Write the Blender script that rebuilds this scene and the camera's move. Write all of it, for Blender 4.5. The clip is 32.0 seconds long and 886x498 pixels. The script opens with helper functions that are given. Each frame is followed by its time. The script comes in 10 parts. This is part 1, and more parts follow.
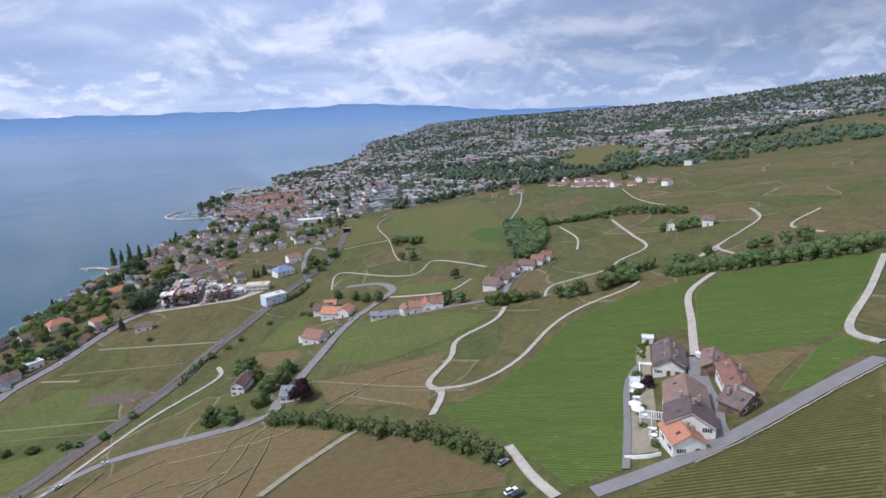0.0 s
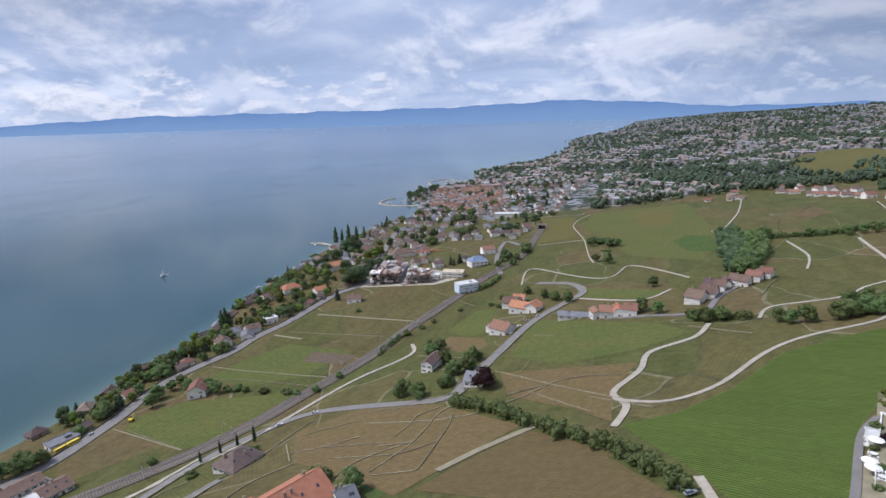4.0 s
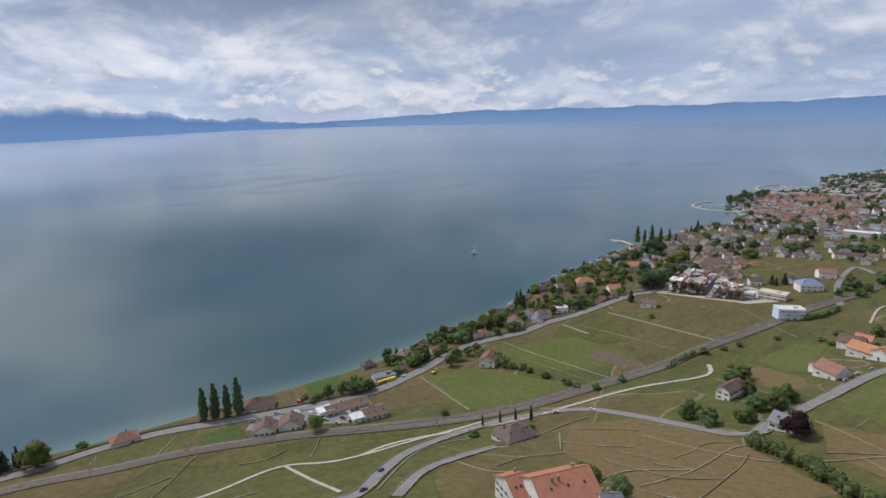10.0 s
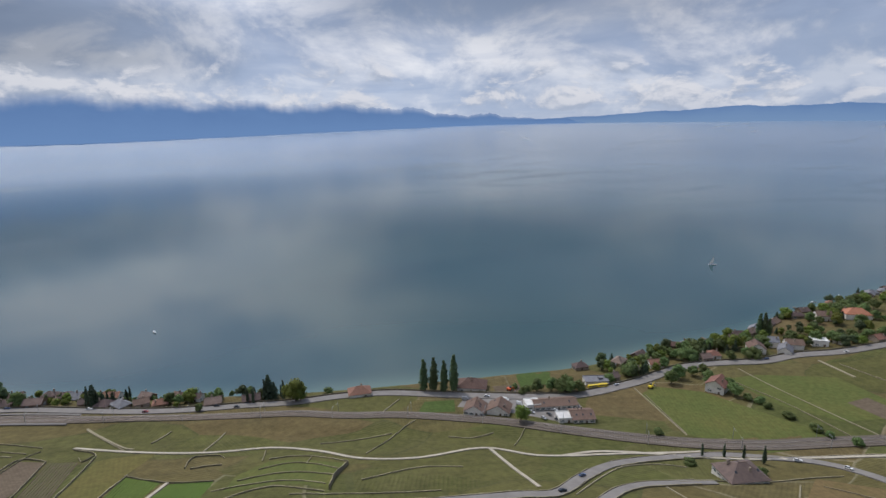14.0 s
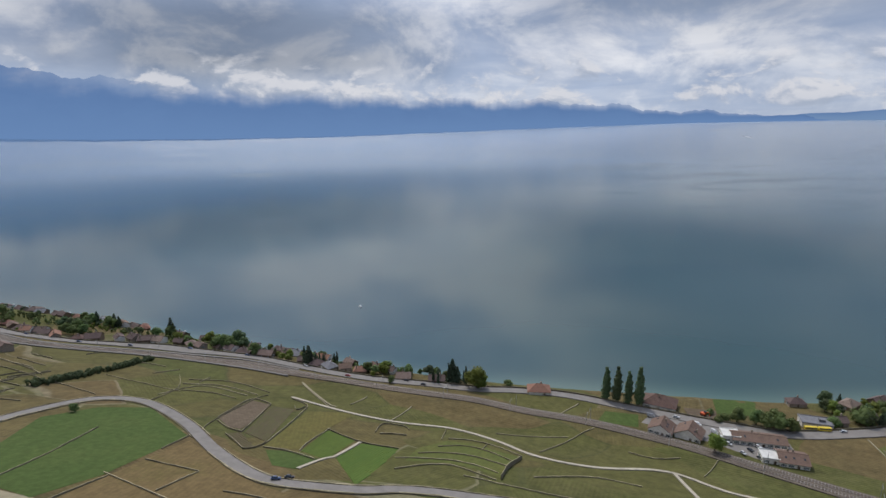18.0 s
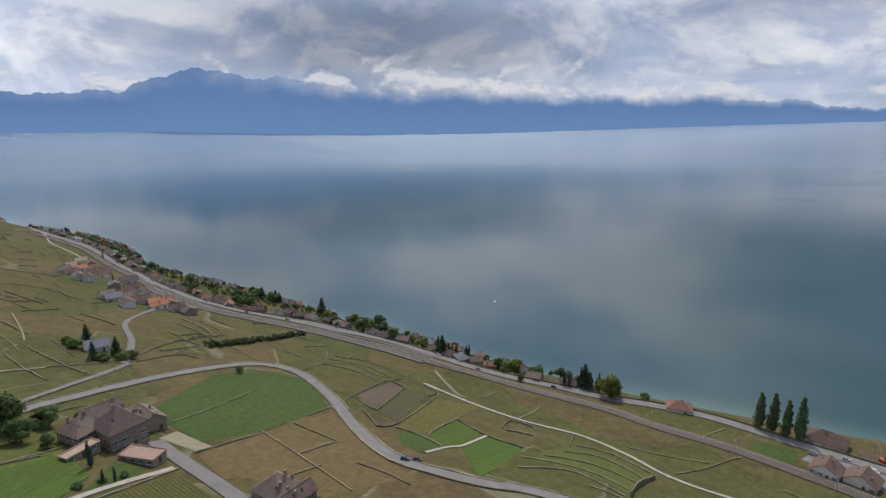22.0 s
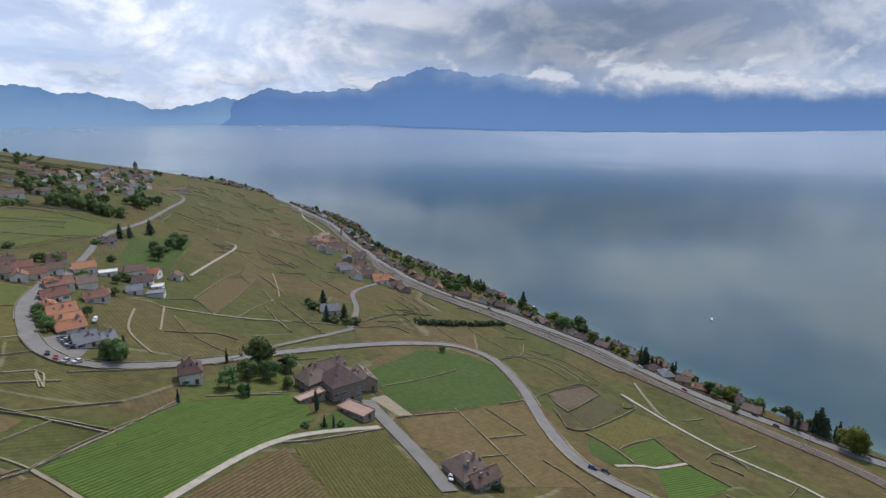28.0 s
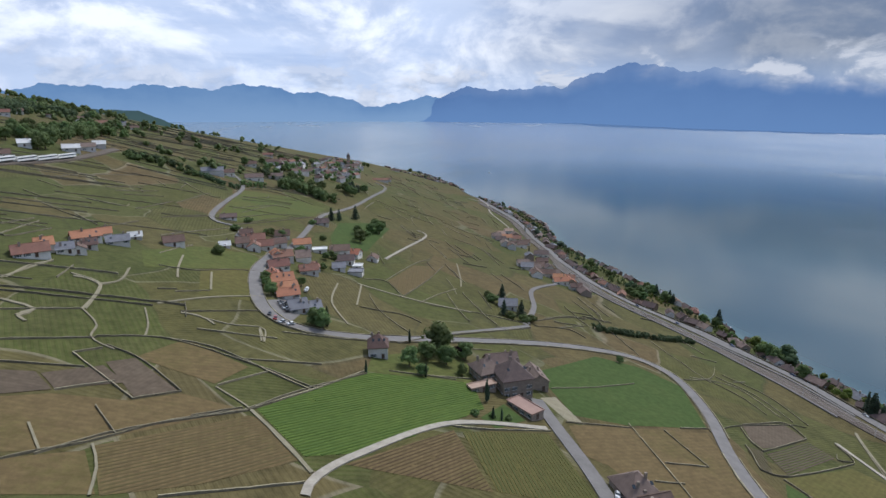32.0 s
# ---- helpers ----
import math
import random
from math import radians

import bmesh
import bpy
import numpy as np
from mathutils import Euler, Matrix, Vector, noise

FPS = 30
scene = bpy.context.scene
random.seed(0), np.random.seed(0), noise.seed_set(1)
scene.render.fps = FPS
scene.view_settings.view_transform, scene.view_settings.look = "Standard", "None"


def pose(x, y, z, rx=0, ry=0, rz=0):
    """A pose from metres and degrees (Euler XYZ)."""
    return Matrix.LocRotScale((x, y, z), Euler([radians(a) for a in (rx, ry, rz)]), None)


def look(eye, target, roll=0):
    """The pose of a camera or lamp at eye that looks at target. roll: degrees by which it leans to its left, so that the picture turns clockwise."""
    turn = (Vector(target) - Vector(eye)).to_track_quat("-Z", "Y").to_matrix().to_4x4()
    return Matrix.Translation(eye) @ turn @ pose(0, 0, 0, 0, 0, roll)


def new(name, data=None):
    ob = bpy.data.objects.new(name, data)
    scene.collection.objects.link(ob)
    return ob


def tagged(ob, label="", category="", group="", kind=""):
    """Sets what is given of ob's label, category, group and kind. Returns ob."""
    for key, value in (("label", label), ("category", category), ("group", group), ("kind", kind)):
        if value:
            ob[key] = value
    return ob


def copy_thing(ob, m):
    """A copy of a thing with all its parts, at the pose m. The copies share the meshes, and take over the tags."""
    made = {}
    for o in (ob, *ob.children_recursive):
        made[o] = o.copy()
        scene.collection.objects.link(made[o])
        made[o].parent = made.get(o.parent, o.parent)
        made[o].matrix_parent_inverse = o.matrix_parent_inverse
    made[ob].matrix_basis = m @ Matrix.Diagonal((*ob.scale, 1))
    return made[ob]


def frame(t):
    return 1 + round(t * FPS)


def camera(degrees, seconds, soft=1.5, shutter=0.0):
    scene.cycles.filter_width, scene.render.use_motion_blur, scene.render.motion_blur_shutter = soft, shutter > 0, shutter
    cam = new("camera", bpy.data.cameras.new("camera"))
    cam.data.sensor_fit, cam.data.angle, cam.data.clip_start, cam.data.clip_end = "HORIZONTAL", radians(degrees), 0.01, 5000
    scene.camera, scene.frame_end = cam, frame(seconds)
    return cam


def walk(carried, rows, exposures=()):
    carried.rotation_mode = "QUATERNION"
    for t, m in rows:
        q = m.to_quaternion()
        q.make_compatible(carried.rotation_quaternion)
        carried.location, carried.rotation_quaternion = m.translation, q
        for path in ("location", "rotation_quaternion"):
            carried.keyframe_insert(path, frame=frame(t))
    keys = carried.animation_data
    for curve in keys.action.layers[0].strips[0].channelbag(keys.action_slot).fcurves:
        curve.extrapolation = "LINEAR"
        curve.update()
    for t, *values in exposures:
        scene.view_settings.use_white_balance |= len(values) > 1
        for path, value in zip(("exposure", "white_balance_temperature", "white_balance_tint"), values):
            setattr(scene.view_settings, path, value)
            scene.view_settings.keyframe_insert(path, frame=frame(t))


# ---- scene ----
# ---------------------------------------------------------------- camera: hovers at one spot over the slope and turns
H = 180.0
cam = camera(77.37, 32.0, soft=1.5)
PATH = [
    (0.0, pose(0, 0, H, 76.42, 1.91, -1.93)),
    (0.5, pose(0, 0, H, 76.44, 1.90, 0.93)),
    (1.0, pose(0, 0, H, 76.49, 1.81, 4.04)),
    (1.5, pose(0, 0, H, 76.51, 1.76, 6.91)),
    (2.0, pose(0, 0, H, 76.54, 1.67, 9.83)),
    (2.5, pose(0, 0, H, 76.58, 1.65, 12.01)),
    (4.5, pose(0, 0, H, 76.69, 1.58, 21.31)),
    (5.0, pose(0, 0, H, 76.68, 1.51, 24.44)),
    (5.5, pose(0, 0, H, 76.71, 1.45, 27.19)),
    (6.0, pose(0, 0, H, 76.72, 1.42, 29.86)),
    (6.5, pose(0, 0, H, 76.74, 1.41, 32.12)),
    (7.0, pose(0, 0, H, 76.77, 1.41, 34.66)),
    (7.5, pose(0, 0, H, 76.79, 1.36, 37.19)),
    (8.0, pose(0, 0, H, 76.81, 1.34, 39.82)),
    (8.5, pose(0, 0, H, 76.83, 1.30, 42.04)),
    (9.0, pose(0, 0, H, 76.85, 1.22, 44.58)),
    (9.5, pose(0, 0, H, 76.86, 1.21, 47.04)),
    (10.0, pose(0, 0, H, 76.89, 1.15, 49.59)),
    (10.5, pose(0, 0, H, 76.88, 1.07, 51.92)),
    (11.0, pose(0, 0, H, 76.85, 0.95, 54.72)),
    (11.5, pose(0, 0, H, 76.86, 0.92, 57.44)),
    (12.0, pose(0, 0, H, 76.84, 0.86, 60.40)),
    (12.5, pose(0, 0, H, 76.84, 0.85, 63.09)),
    (13.0, pose(0, 0, H, 76.86, 0.91, 66.01)),
    (13.5, pose(0, 0, H, 76.87, 0.84, 69.20)),
    (14.0, pose(0, 0, H, 76.88, 0.77, 73.08)),
    (14.5, pose(0, 0, H, 76.90, 0.74, 76.71)),
    (15.0, pose(0, 0, H, 76.91, 0.69, 80.36)),
    (15.5, pose(0, 0, H, 76.92, 0.71, 83.47)),
    (17.5, pose(0, 0, H, 76.85, 0.71, 91.40)),
    (18.0, pose(0, 0, H, 76.81, 0.66, 93.19)),
    (18.5, pose(0, 0, H, 76.77, 0.64, 94.93)),
    (19.0, pose(0, 0, H, 76.76, 0.57, 96.79)),
    (19.5, pose(0, 0, H, 76.75, 0.65, 98.28)),
    (20.0, pose(0, 0, H, 76.72, 0.63, 100.26)),
    (20.5, pose(0, 0, H, 76.71, 0.61, 102.10)),
    (21.0, pose(0, 0, H, 76.69, 0.61, 103.96)),
    (21.5, pose(0, 0, H, 76.68, 0.55, 105.78)),
    (22.0, pose(0, 0, H, 76.65, 0.52, 107.79)),
    (22.5, pose(0, 0, H, 76.62, 0.49, 109.52)),
    (23.0, pose(0, 0, H, 76.59, 0.50, 111.25)),
    (23.5, pose(0, 0, H, 76.59, 0.49, 112.94)),
    (24.0, pose(0, 0, H, 76.53, 0.49, 114.59)),
    (24.5, pose(0, 0, H, 76.52, 0.42, 116.14)),
    (25.0, pose(0, 0, H, 76.50, 0.42, 117.97)),
    (25.5, pose(0, 0, H, 76.48, 0.37, 119.73)),
    (27.5, pose(0, 0, H, 76.42, 0.22, 127.49)),
    (28.0, pose(0, 0, H, 76.41, 0.17, 129.57)),
    (28.5, pose(0, 0, H, 76.39, 0.16, 131.35)),
    (29.0, pose(0, 0, H, 76.39, 0.12, 133.21)),
    (29.5, pose(0, 0, H, 76.38, 0.08, 134.93)),
    (30.0, pose(0, 0, H, 76.37, 0.03, 136.92)),
    (30.5, pose(0, 0, H, 76.33, -0.02, 139.43)),
    (31.0, pose(0, 0, H, 76.27, -0.05, 142.57)),
    (31.5, pose(0, 0, H, 76.22, -0.10, 145.67)),
    (32.0, pose(0, 0, H, 76.19, -0.09, 148.88)),
]
walk(cam, PATH, [(0, 0.25, 5880, 15), (6, 0.08, 6310, 13), (13, -0.12, 6540, 11), (20, -0.17, 6640, 10), (28, -0.14, 6300, 10), (32, -0.14, 6100, 10)])

# ---------------------------------------------------------------- nodes
def tree_of(owner):
    owner.use_nodes = True
    owner.node_tree.nodes.clear()
    return owner.node_tree


class Net:
    """Short hand for node trees."""

    def __init__(self, owner):
        self.t = tree_of(owner)

    def n(self, kind, operation=None, use_clamp=None, interpolation_type=None, data_type=None, blend_type=None, feature=None, rotation_type=None, layer_name=None):
        node = self.t.nodes.new(kind)
        if operation is not None:
            node.operation = operation
        if use_clamp is not None:
            node.use_clamp = use_clamp
        if interpolation_type is not None:
            node.interpolation_type = interpolation_type
        if data_type is not None:
            node.data_type = data_type
        if blend_type is not None:
            node.blend_type = blend_type
        if feature is not None:
            node.feature = feature
        if rotation_type is not None:
            node.rotation_type = rotation_type
        if layer_name is not None:
            node.layer_name = layer_name
        return node

    def put(self, sock, v):
        if isinstance(v, bpy.types.NodeSocket):
            self.t.links.new(v, sock)
        elif v is not None:
            sock.default_value = v

    def math(self, op, a, b=None, c=None, clamp=False):
        m = self.n("ShaderNodeMath", operation=op, use_clamp=clamp)
        for i, v in enumerate((a, b, c)):
            if v is not None:
                self.put(m.inputs[i], v)
        return m.outputs[0]

    def vmath(self, op, a, b=None):
        m = self.n("ShaderNodeVectorMath", operation=op)
        self.put(m.inputs[0], a)
        if b is not None:
            self.put(m.inputs[1], b)
        return m.outputs[0]

    def noise(self, vec, scale, detail=4.0, rough=0.55, dist=0.0):
        m = self.n("ShaderNodeTexNoise")
        self.put(m.inputs["Vector"], vec)
        for k, v in (("Scale", scale), ("Detail", detail), ("Roughness", rough), ("Distortion", dist)):
            self.put(m.inputs[k], v)
        return m.outputs[0]

    def step(self, v, lo, hi, a=0.0, b=1.0):
        m = self.n("ShaderNodeMapRange", interpolation_type="SMOOTHSTEP")
        for i, q in enumerate((v, lo, hi, a, b)):
            self.put(m.inputs[i], q)
        return m.outputs[0]

    def mix(self, f, a, b, blend="MIX"):
        m = self.n("ShaderNodeMix", data_type="RGBA", blend_type=blend)
        self.put(m.inputs[0], f)
        for i, v in ((6, a), (7, b)):
            self.put(m.inputs[i], (*v, 1.0) if isinstance(v, tuple) and len(v) == 3 else v)
        return m.outputs[2]

    def ramp(self, f, stops):
        m = self.n("ShaderNodeValToRGB")
        e = m.color_ramp.elements
        while len(e) < len(stops):
            e.new(0.5)
        for el, (p, c) in zip(e, stops):
            el.position, el.color = p, (*c, 1.0)
        self.put(m.inputs[0], f)
        return m.outputs[0]


# ---------------------------------------------------------------- world: broken cloud over a blue sky
SUN_AZ, SUN_EL = 108.0, 52.0
world = bpy.data.worlds.new("sky")
scene.world = world
w = Net(world)
sky = w.n("ShaderNodeTexSky")
sky.sky_type, sky.sun_disc, sky.altitude = "NISHITA", False, 500.0
sky.sun_elevation, sky.sun_rotation = radians(SUN_EL), radians(-SUN_AZ)
co = w.n("ShaderNodeTexCoord").outputs["Generated"]
sep = w.n("ShaderNodeSeparateXYZ")
w.put(sep.inputs[0], co)
dx, dy, dz = sep.outputs
up = w.math("MAXIMUM", dz, 0.0)
flat = w.n("ShaderNodeCombineXYZ")
den = w.math("ADD", up, 0.10)
w.put(flat.inputs[0], w.math("DIVIDE", dx, den))
w.put(flat.inputs[1], w.math("DIVIDE", dy, den))
layer = w.noise(flat.outputs[0], 0.85, 7.0, 0.52, 0.5)
broad = w.noise(flat.outputs[0], 0.34, 3.0, 0.5, 0.3)
streak = w.noise(w.vmath("MULTIPLY", co, (1.0, 1.0, 6.0)), 2.2, 7.0, 0.55, 0.8)
blue = w.mix(1.0, sky.outputs[0], (0.10, 0.105, 0.115), "MULTIPLY")


def toward_az(az):
    """How far a direction points towards an azimuth over the lake."""
    a_ = radians(az)
    return w.math("ADD", w.math("MULTIPLY", dx, -math.sin(a_)), w.math("MULTIPLY", dy, math.cos(a_)))


# brighter at the lake's upper end, heavier cloud over the town and over the massif
lift_ = w.step(toward_az(168.0), 0.60, 0.95, 0.0, 0.30)
lift_ = w.math("SUBTRACT", lift_, w.step(toward_az(-45.0), 0.66, 1.0, 0.0, 0.19))
lift_ = w.math("SUBTRACT", lift_, w.math("MULTIPLY", w.step(toward_az(121.0), 0.84, 0.97), w.math("MULTIPLY", w.step(dz, 0.03, 0.10, 0.0, 0.21), w.step(dz, 0.30, 0.18))))
# dark cloud on this side, carried on above the view to dim the near water
lift_ = w.math("ADD", lift_, w.math("MULTIPLY", w.step(toward_az(66.0), 0.88, 0.98), w.step(dz, 0.09, 0.24, 0.03, -0.28)))
lift_ = w.math("ADD", lift_, w.step(toward_az(88.0), 0.90, 1.0, 0.0, 0.05))
# bright patch added above the view so that the lake mirrors more light
lift_ = w.math("ADD", lift_, w.math("MULTIPLY", w.step(dz, 0.15, 0.26, 0.0, 0.26), w.step(toward_az(112.0), 0.82, 0.97, 0.12, 1.0)))
tone = w.math("ADD", w.math("ADD", w.math("MULTIPLY", layer, 1.15), w.math("MULTIPLY", streak, 0.50)), w.math("ADD", w.math("MULTIPLY", broad, 0.75), -0.715))
tone = w.math("ADD", tone, lift_)
shade = w.ramp(tone, [(0.33, (0.255, 0.345, 0.53)), (0.47, (0.37, 0.45, 0.64)), (0.575, (0.52, 0.585, 0.74)), (0.69, (0.80, 0.825, 0.90))])


def heaped(scale, flatten, rise, detail, rough, gain):
    """Piled-up cloud: its thickness, and how much its tops catch the light."""
    p_ = w.vmath("MULTIPLY", co, (1.0, 1.0, flatten))
    thick = w.noise(p_, scale, detail, rough, 0.35)
    over_ = w.noise(w.vmath("ADD", p_, (0.0, 0.0, rise)), scale, detail, rough, 0.35)
    return thick, w.step(w.math("SUBTRACT", thick, over_), -gain, gain)


# great soft masses over the lake
mass, mass_lit = heaped(4.9, 1.8, 0.052, 9.0, 0.58, 0.125)
body = w.mix(mass_lit, (0.265, 0.340, 0.500), (0.740, 0.765, 0.830))
body = w.mix(w.step(mass, 0.38, 0.58), w.mix(streak, (0.26, 0.345, 0.52), (0.48, 0.56, 0.72)), body)
body = w.vmath("SCALE", body)
w.put(body.node.inputs["Scale"], w.math("ADD", w.math("MULTIPLY", lift_, 2.4), 1.0))
shade = w.mix(w.step(dz, 0.30, 0.15, 0.0, 0.72), shade, body)
# small heaps in a row low over the horizon, with blue between
heap, heap_lit = heaped(12.0, 2.1, 0.026, 7.0, 0.58, 0.085)
low = w.math("MULTIPLY", w.step(dz, 0.105, 0.045), w.step(dz, -0.005, 0.018))
shade = w.mix(w.math("MULTIPLY", low, 0.26), shade, (0.42, 0.55, 0.79))
piled = w.math("MULTIPLY", w.step(w.math("ADD", heap, w.math("MULTIPLY", low, 0.08)), 0.53, 0.66), w.step(dz, 0.130, 0.065))
shade = w.mix(w.math("MULTIPLY", piled, w.step(toward_az(85.0), 0.1, 0.75, 0.40, 0.78)), shade, w.mix(heap_lit, (0.385, 0.45, 0.585), (0.78, 0.79, 0.85)))
sky_col = w.mix(0.95, blue, shade)
# glow added round the sun, mostly above the view, to brighten the mirrored lake
ca, sa, ce, se = math.cos(radians(SUN_AZ)), math.sin(radians(SUN_AZ)), math.cos(radians(SUN_EL)), math.sin(radians(SUN_EL))
near_sun = w.math("ADD", w.math("MULTIPLY", dz, se), w.math("ADD", w.math("MULTIPLY", dx, -sa * ce), w.math("MULTIPLY", dy, ca * ce)))
sky_col = w.vmath("SCALE", sky_col)
glow_node = sky_col.node
w.put(glow_node.inputs["Scale"], w.math("ADD", w.math("MULTIPLY", w.step(near_sun, 0.72, 0.95, 0.0, 1.45), w.step(dz, 0.06, 0.18)), 1.0))
haze = w.step(dz, 0.045, -0.02)
sky_col = w.mix(w.math("MULTIPLY", haze, 0.6), sky_col, (0.47, 0.57, 0.74))
bg = w.n("ShaderNodeBackground")
w.put(bg.inputs[0], sky_col)
bg.inputs[1].default_value = 1.0
out = w.n("ShaderNodeOutputWorld")
w.put(out.inputs[0], bg.outputs[0])

sun = new("sun", bpy.data.lights.new("sun", "SUN"))
sun.data.energy, sun.data.angle, sun.data.color = 2.6, radians(1.2), (1.0, 0.95, 0.86)
a, e = radians(SUN_AZ), radians(SUN_EL)
sun.matrix_world = look((-math.sin(a) * 900, math.cos(a) * 900, 900 * math.tan(e)), (0, 0, 0))

# ---------------------------------------------------------------- materials
def principled(name, col=None, rough=0.9, metal=0.0, spec=0.3):
    m = bpy.data.materials.new(name)
    k = Net(m)
    b = k.n("ShaderNodeBsdfPrincipled")
    b.inputs["Roughness"].default_value = rough
    b.inputs["Metallic"].default_value = metal
    b.inputs["Specular IOR Level"].default_value = spec
    if col is not None:
        b.inputs["Base Color"].default_value = (*col, 1)
    o = k.n("ShaderNodeOutputMaterial")
    k.t.links.new(b.outputs[0], o.inputs[0])
    return m, k, b


def worn(name, col, dark, scale=0.3, rough=0.9, per=0.12, bump=0.0, fine=6.0, metal=0.0, spec=0.3):
    """A surface that varies at two scales and a little from object to object."""
    m, k, b = principled(name, None, rough, metal, spec)
    pos = k.n("ShaderNodeNewGeometry").outputs["Position"]
    big = k.noise(pos, scale, 3.0)
    small = k.noise(pos, scale * fine, 4.0, 0.65)
    f = k.math("ADD", k.math("MULTIPLY", big, 0.6), k.math("MULTIPLY", small, 0.4))
    c = k.ramp(f, [(0.34, dark), (0.64, col)])
    rnd = k.n("ShaderNodeObjectInfo").outputs["Random"]
    hsv = k.n("ShaderNodeHueSaturation")
    k.put(hsv.inputs["Value"], k.math("ADD", k.math("MULTIPLY", rnd, 2 * per), 1.0 - per))
    k.put(hsv.inputs["Color"], c)
    k.put(b.inputs["Base Color"], hsv.outputs[0])
    if bump:
        bp = k.n("ShaderNodeBump")
        bp.inputs["Strength"].default_value = bump
        bp.inputs["Distance"].default_value = 0.3
        k.put(bp.inputs["Height"], small)
        k.put(b.inputs["Normal"], bp.outputs[0])
    return m


def vine_material(name, palette, row=1.9, ang=None, contrast=0.15):
    """Vineyard soil and vine rows: parcels of several tints, each with rows that run its own way."""
    m, k, b = principled(name, None, 0.95, 0.0, 0.12)
    pos = k.n("ShaderNodeNewGeometry").outputs["Position"]
    flat2 = k.vmath("MULTIPLY", pos, (1.0, 1.0, 0.0))
    warp = k.n("ShaderNodeTexNoise")
    k.put(warp.inputs["Vector"], flat2)
    warp.inputs["Scale"].default_value = 0.012
    bent = k.vmath("ADD", flat2, k.vmath("MULTIPLY", k.vmath("SUBTRACT", warp.outputs["Color"], (0.5, 0.5, 0.5)), (46.0, 46.0, 0.0)))
    strips = k.vmath("MULTIPLY", bent, (1.0, 0.62, 1.0))
    cell = k.n("ShaderNodeTexVoronoi")
    edge = k.n("ShaderNodeTexVoronoi", feature="DISTANCE_TO_EDGE")
    for q in (cell, edge):
        k.put(q.inputs["Vector"], strips)
        q.inputs["Scale"].default_value = 0.024
    csep = k.n("ShaderNodeSeparateColor")
    k.put(csep.inputs[0], cell.outputs["Color"])
    rnd, rnd2 = csep.outputs[0], csep.outputs[1]
    tint = k.ramp(rnd, palette)
    turn = k.n("ShaderNodeVectorRotate", rotation_type="Z_AXIS")
    k.put(turn.inputs["Vector"], flat2)
    k.put(turn.inputs["Angle"], k.math("MULTIPLY", rnd2, 3.14) if ang is None else ang)
    xs = k.n("ShaderNodeSeparateXYZ")
    k.put(xs.inputs[0], turn.outputs[0])
    rows = k.math("SINE", k.math("MULTIPLY", xs.outputs[0], 6.2832 / row))
    rows = k.step(rows, -0.5, 0.7)
    gaps = k.noise(flat2, 0.9, 3.0, 0.7)
    patch = k.noise(flat2, 0.035, 5.0, 0.65)
    f = k.math("MULTIPLY", rows, k.step(gaps, 0.25, 0.55))
    soil = k.mix(patch, (0.134, 0.101, 0.055), (0.116, 0.099, 0.044))
    c = k.mix(k.math("ADD", k.math("MULTIPLY", f, contrast), 1.0 - contrast - 0.12), soil, tint)
    c = k.mix(k.step(patch, 0.35, 0.75, 0.0, 0.35), c, (0.120, 0.106, 0.050))
    border = k.step(edge.outputs["Distance"], 0.030, 0.012)
    c = k.mix(k.math("MULTIPLY", border, k.step(csep.outputs[2], 0.35, 0.45, 0.0, 0.38)), c, k.mix(k.step(rnd2, 0.62, 0.64), (0.060, 0.060, 0.030), (0.30, 0.27, 0.19)))
    # gardens and streets of the town, past its edge
    ps = k.n("ShaderNodeSeparateXYZ")
    k.put(ps.inputs[0], pos)
    far_r = k.n("ShaderNodeVectorMath", operation="LENGTH")
    k.put(far_r.inputs[0], flat2)
    bits = []
    for size in (0.085, 0.24):
        q = k.n("ShaderNodeTexVoronoi")
        k.put(q.inputs["Vector"], flat2)
        q.inputs["Scale"].default_value = size
        qs = k.n("ShaderNodeSeparateColor")
        k.put(qs.inputs[0], q.outputs["Color"])
        bits.append(qs.outputs[0])
    bit = k.mix(k.step(far_r.outputs["Value"], 2300.0, 3000.0), bits[0], bits[1])
    bit = k.math("SUBTRACT", bit, k.step(patch, 0.45, 0.62, 0.0, 0.34))
    quilt = k.ramp(bit, [(0.30, (0.042, 0.058, 0.044)), (0.42, (0.085, 0.100, 0.062)), (0.52, (0.19, 0.15, 0.14)), (0.62, (0.18, 0.18, 0.19)), (0.80, (0.31, 0.31, 0.33))])
    inland = k.math("SUBTRACT", k.math("ADD", ps.outputs[1], k.math("MULTIPLY", patch, 160.0)), k.math("ADD", k.math("MULTIPLY", k.math("MAXIMUM", ps.outputs[0], -300.0), 0.32), 1050.0))
    c = k.mix(k.step(inland, -40.0, 60.0), c, quilt)
    hsv = k.n("ShaderNodeHueSaturation")
    grain = k.math("ADD", k.math("MULTIPLY", k.noise(flat2, 0.22, 6.0, 0.75), 0.6), k.math("MULTIPLY", k.noise(k.vmath("MULTIPLY", flat2, (1.0, 0.4, 0.0)), 0.07, 6.0, 0.7), 0.4))
    k.put(hsv.inputs["Value"], k.step(grain, 0.30, 0.70, 0.56, 1.22))
    k.put(hsv.inputs["Color"], c)
    k.put(b.inputs["Base Color"], hsv.outputs[0])
    bp = k.n("ShaderNodeBump")
    bp.inputs["Strength"].default_value = 0.35
    bp.inputs["Distance"].default_value = 0.5
    k.put(bp.inputs["Height"], f)
    k.put(b.inputs["Normal"], bp.outputs[0])
    return m


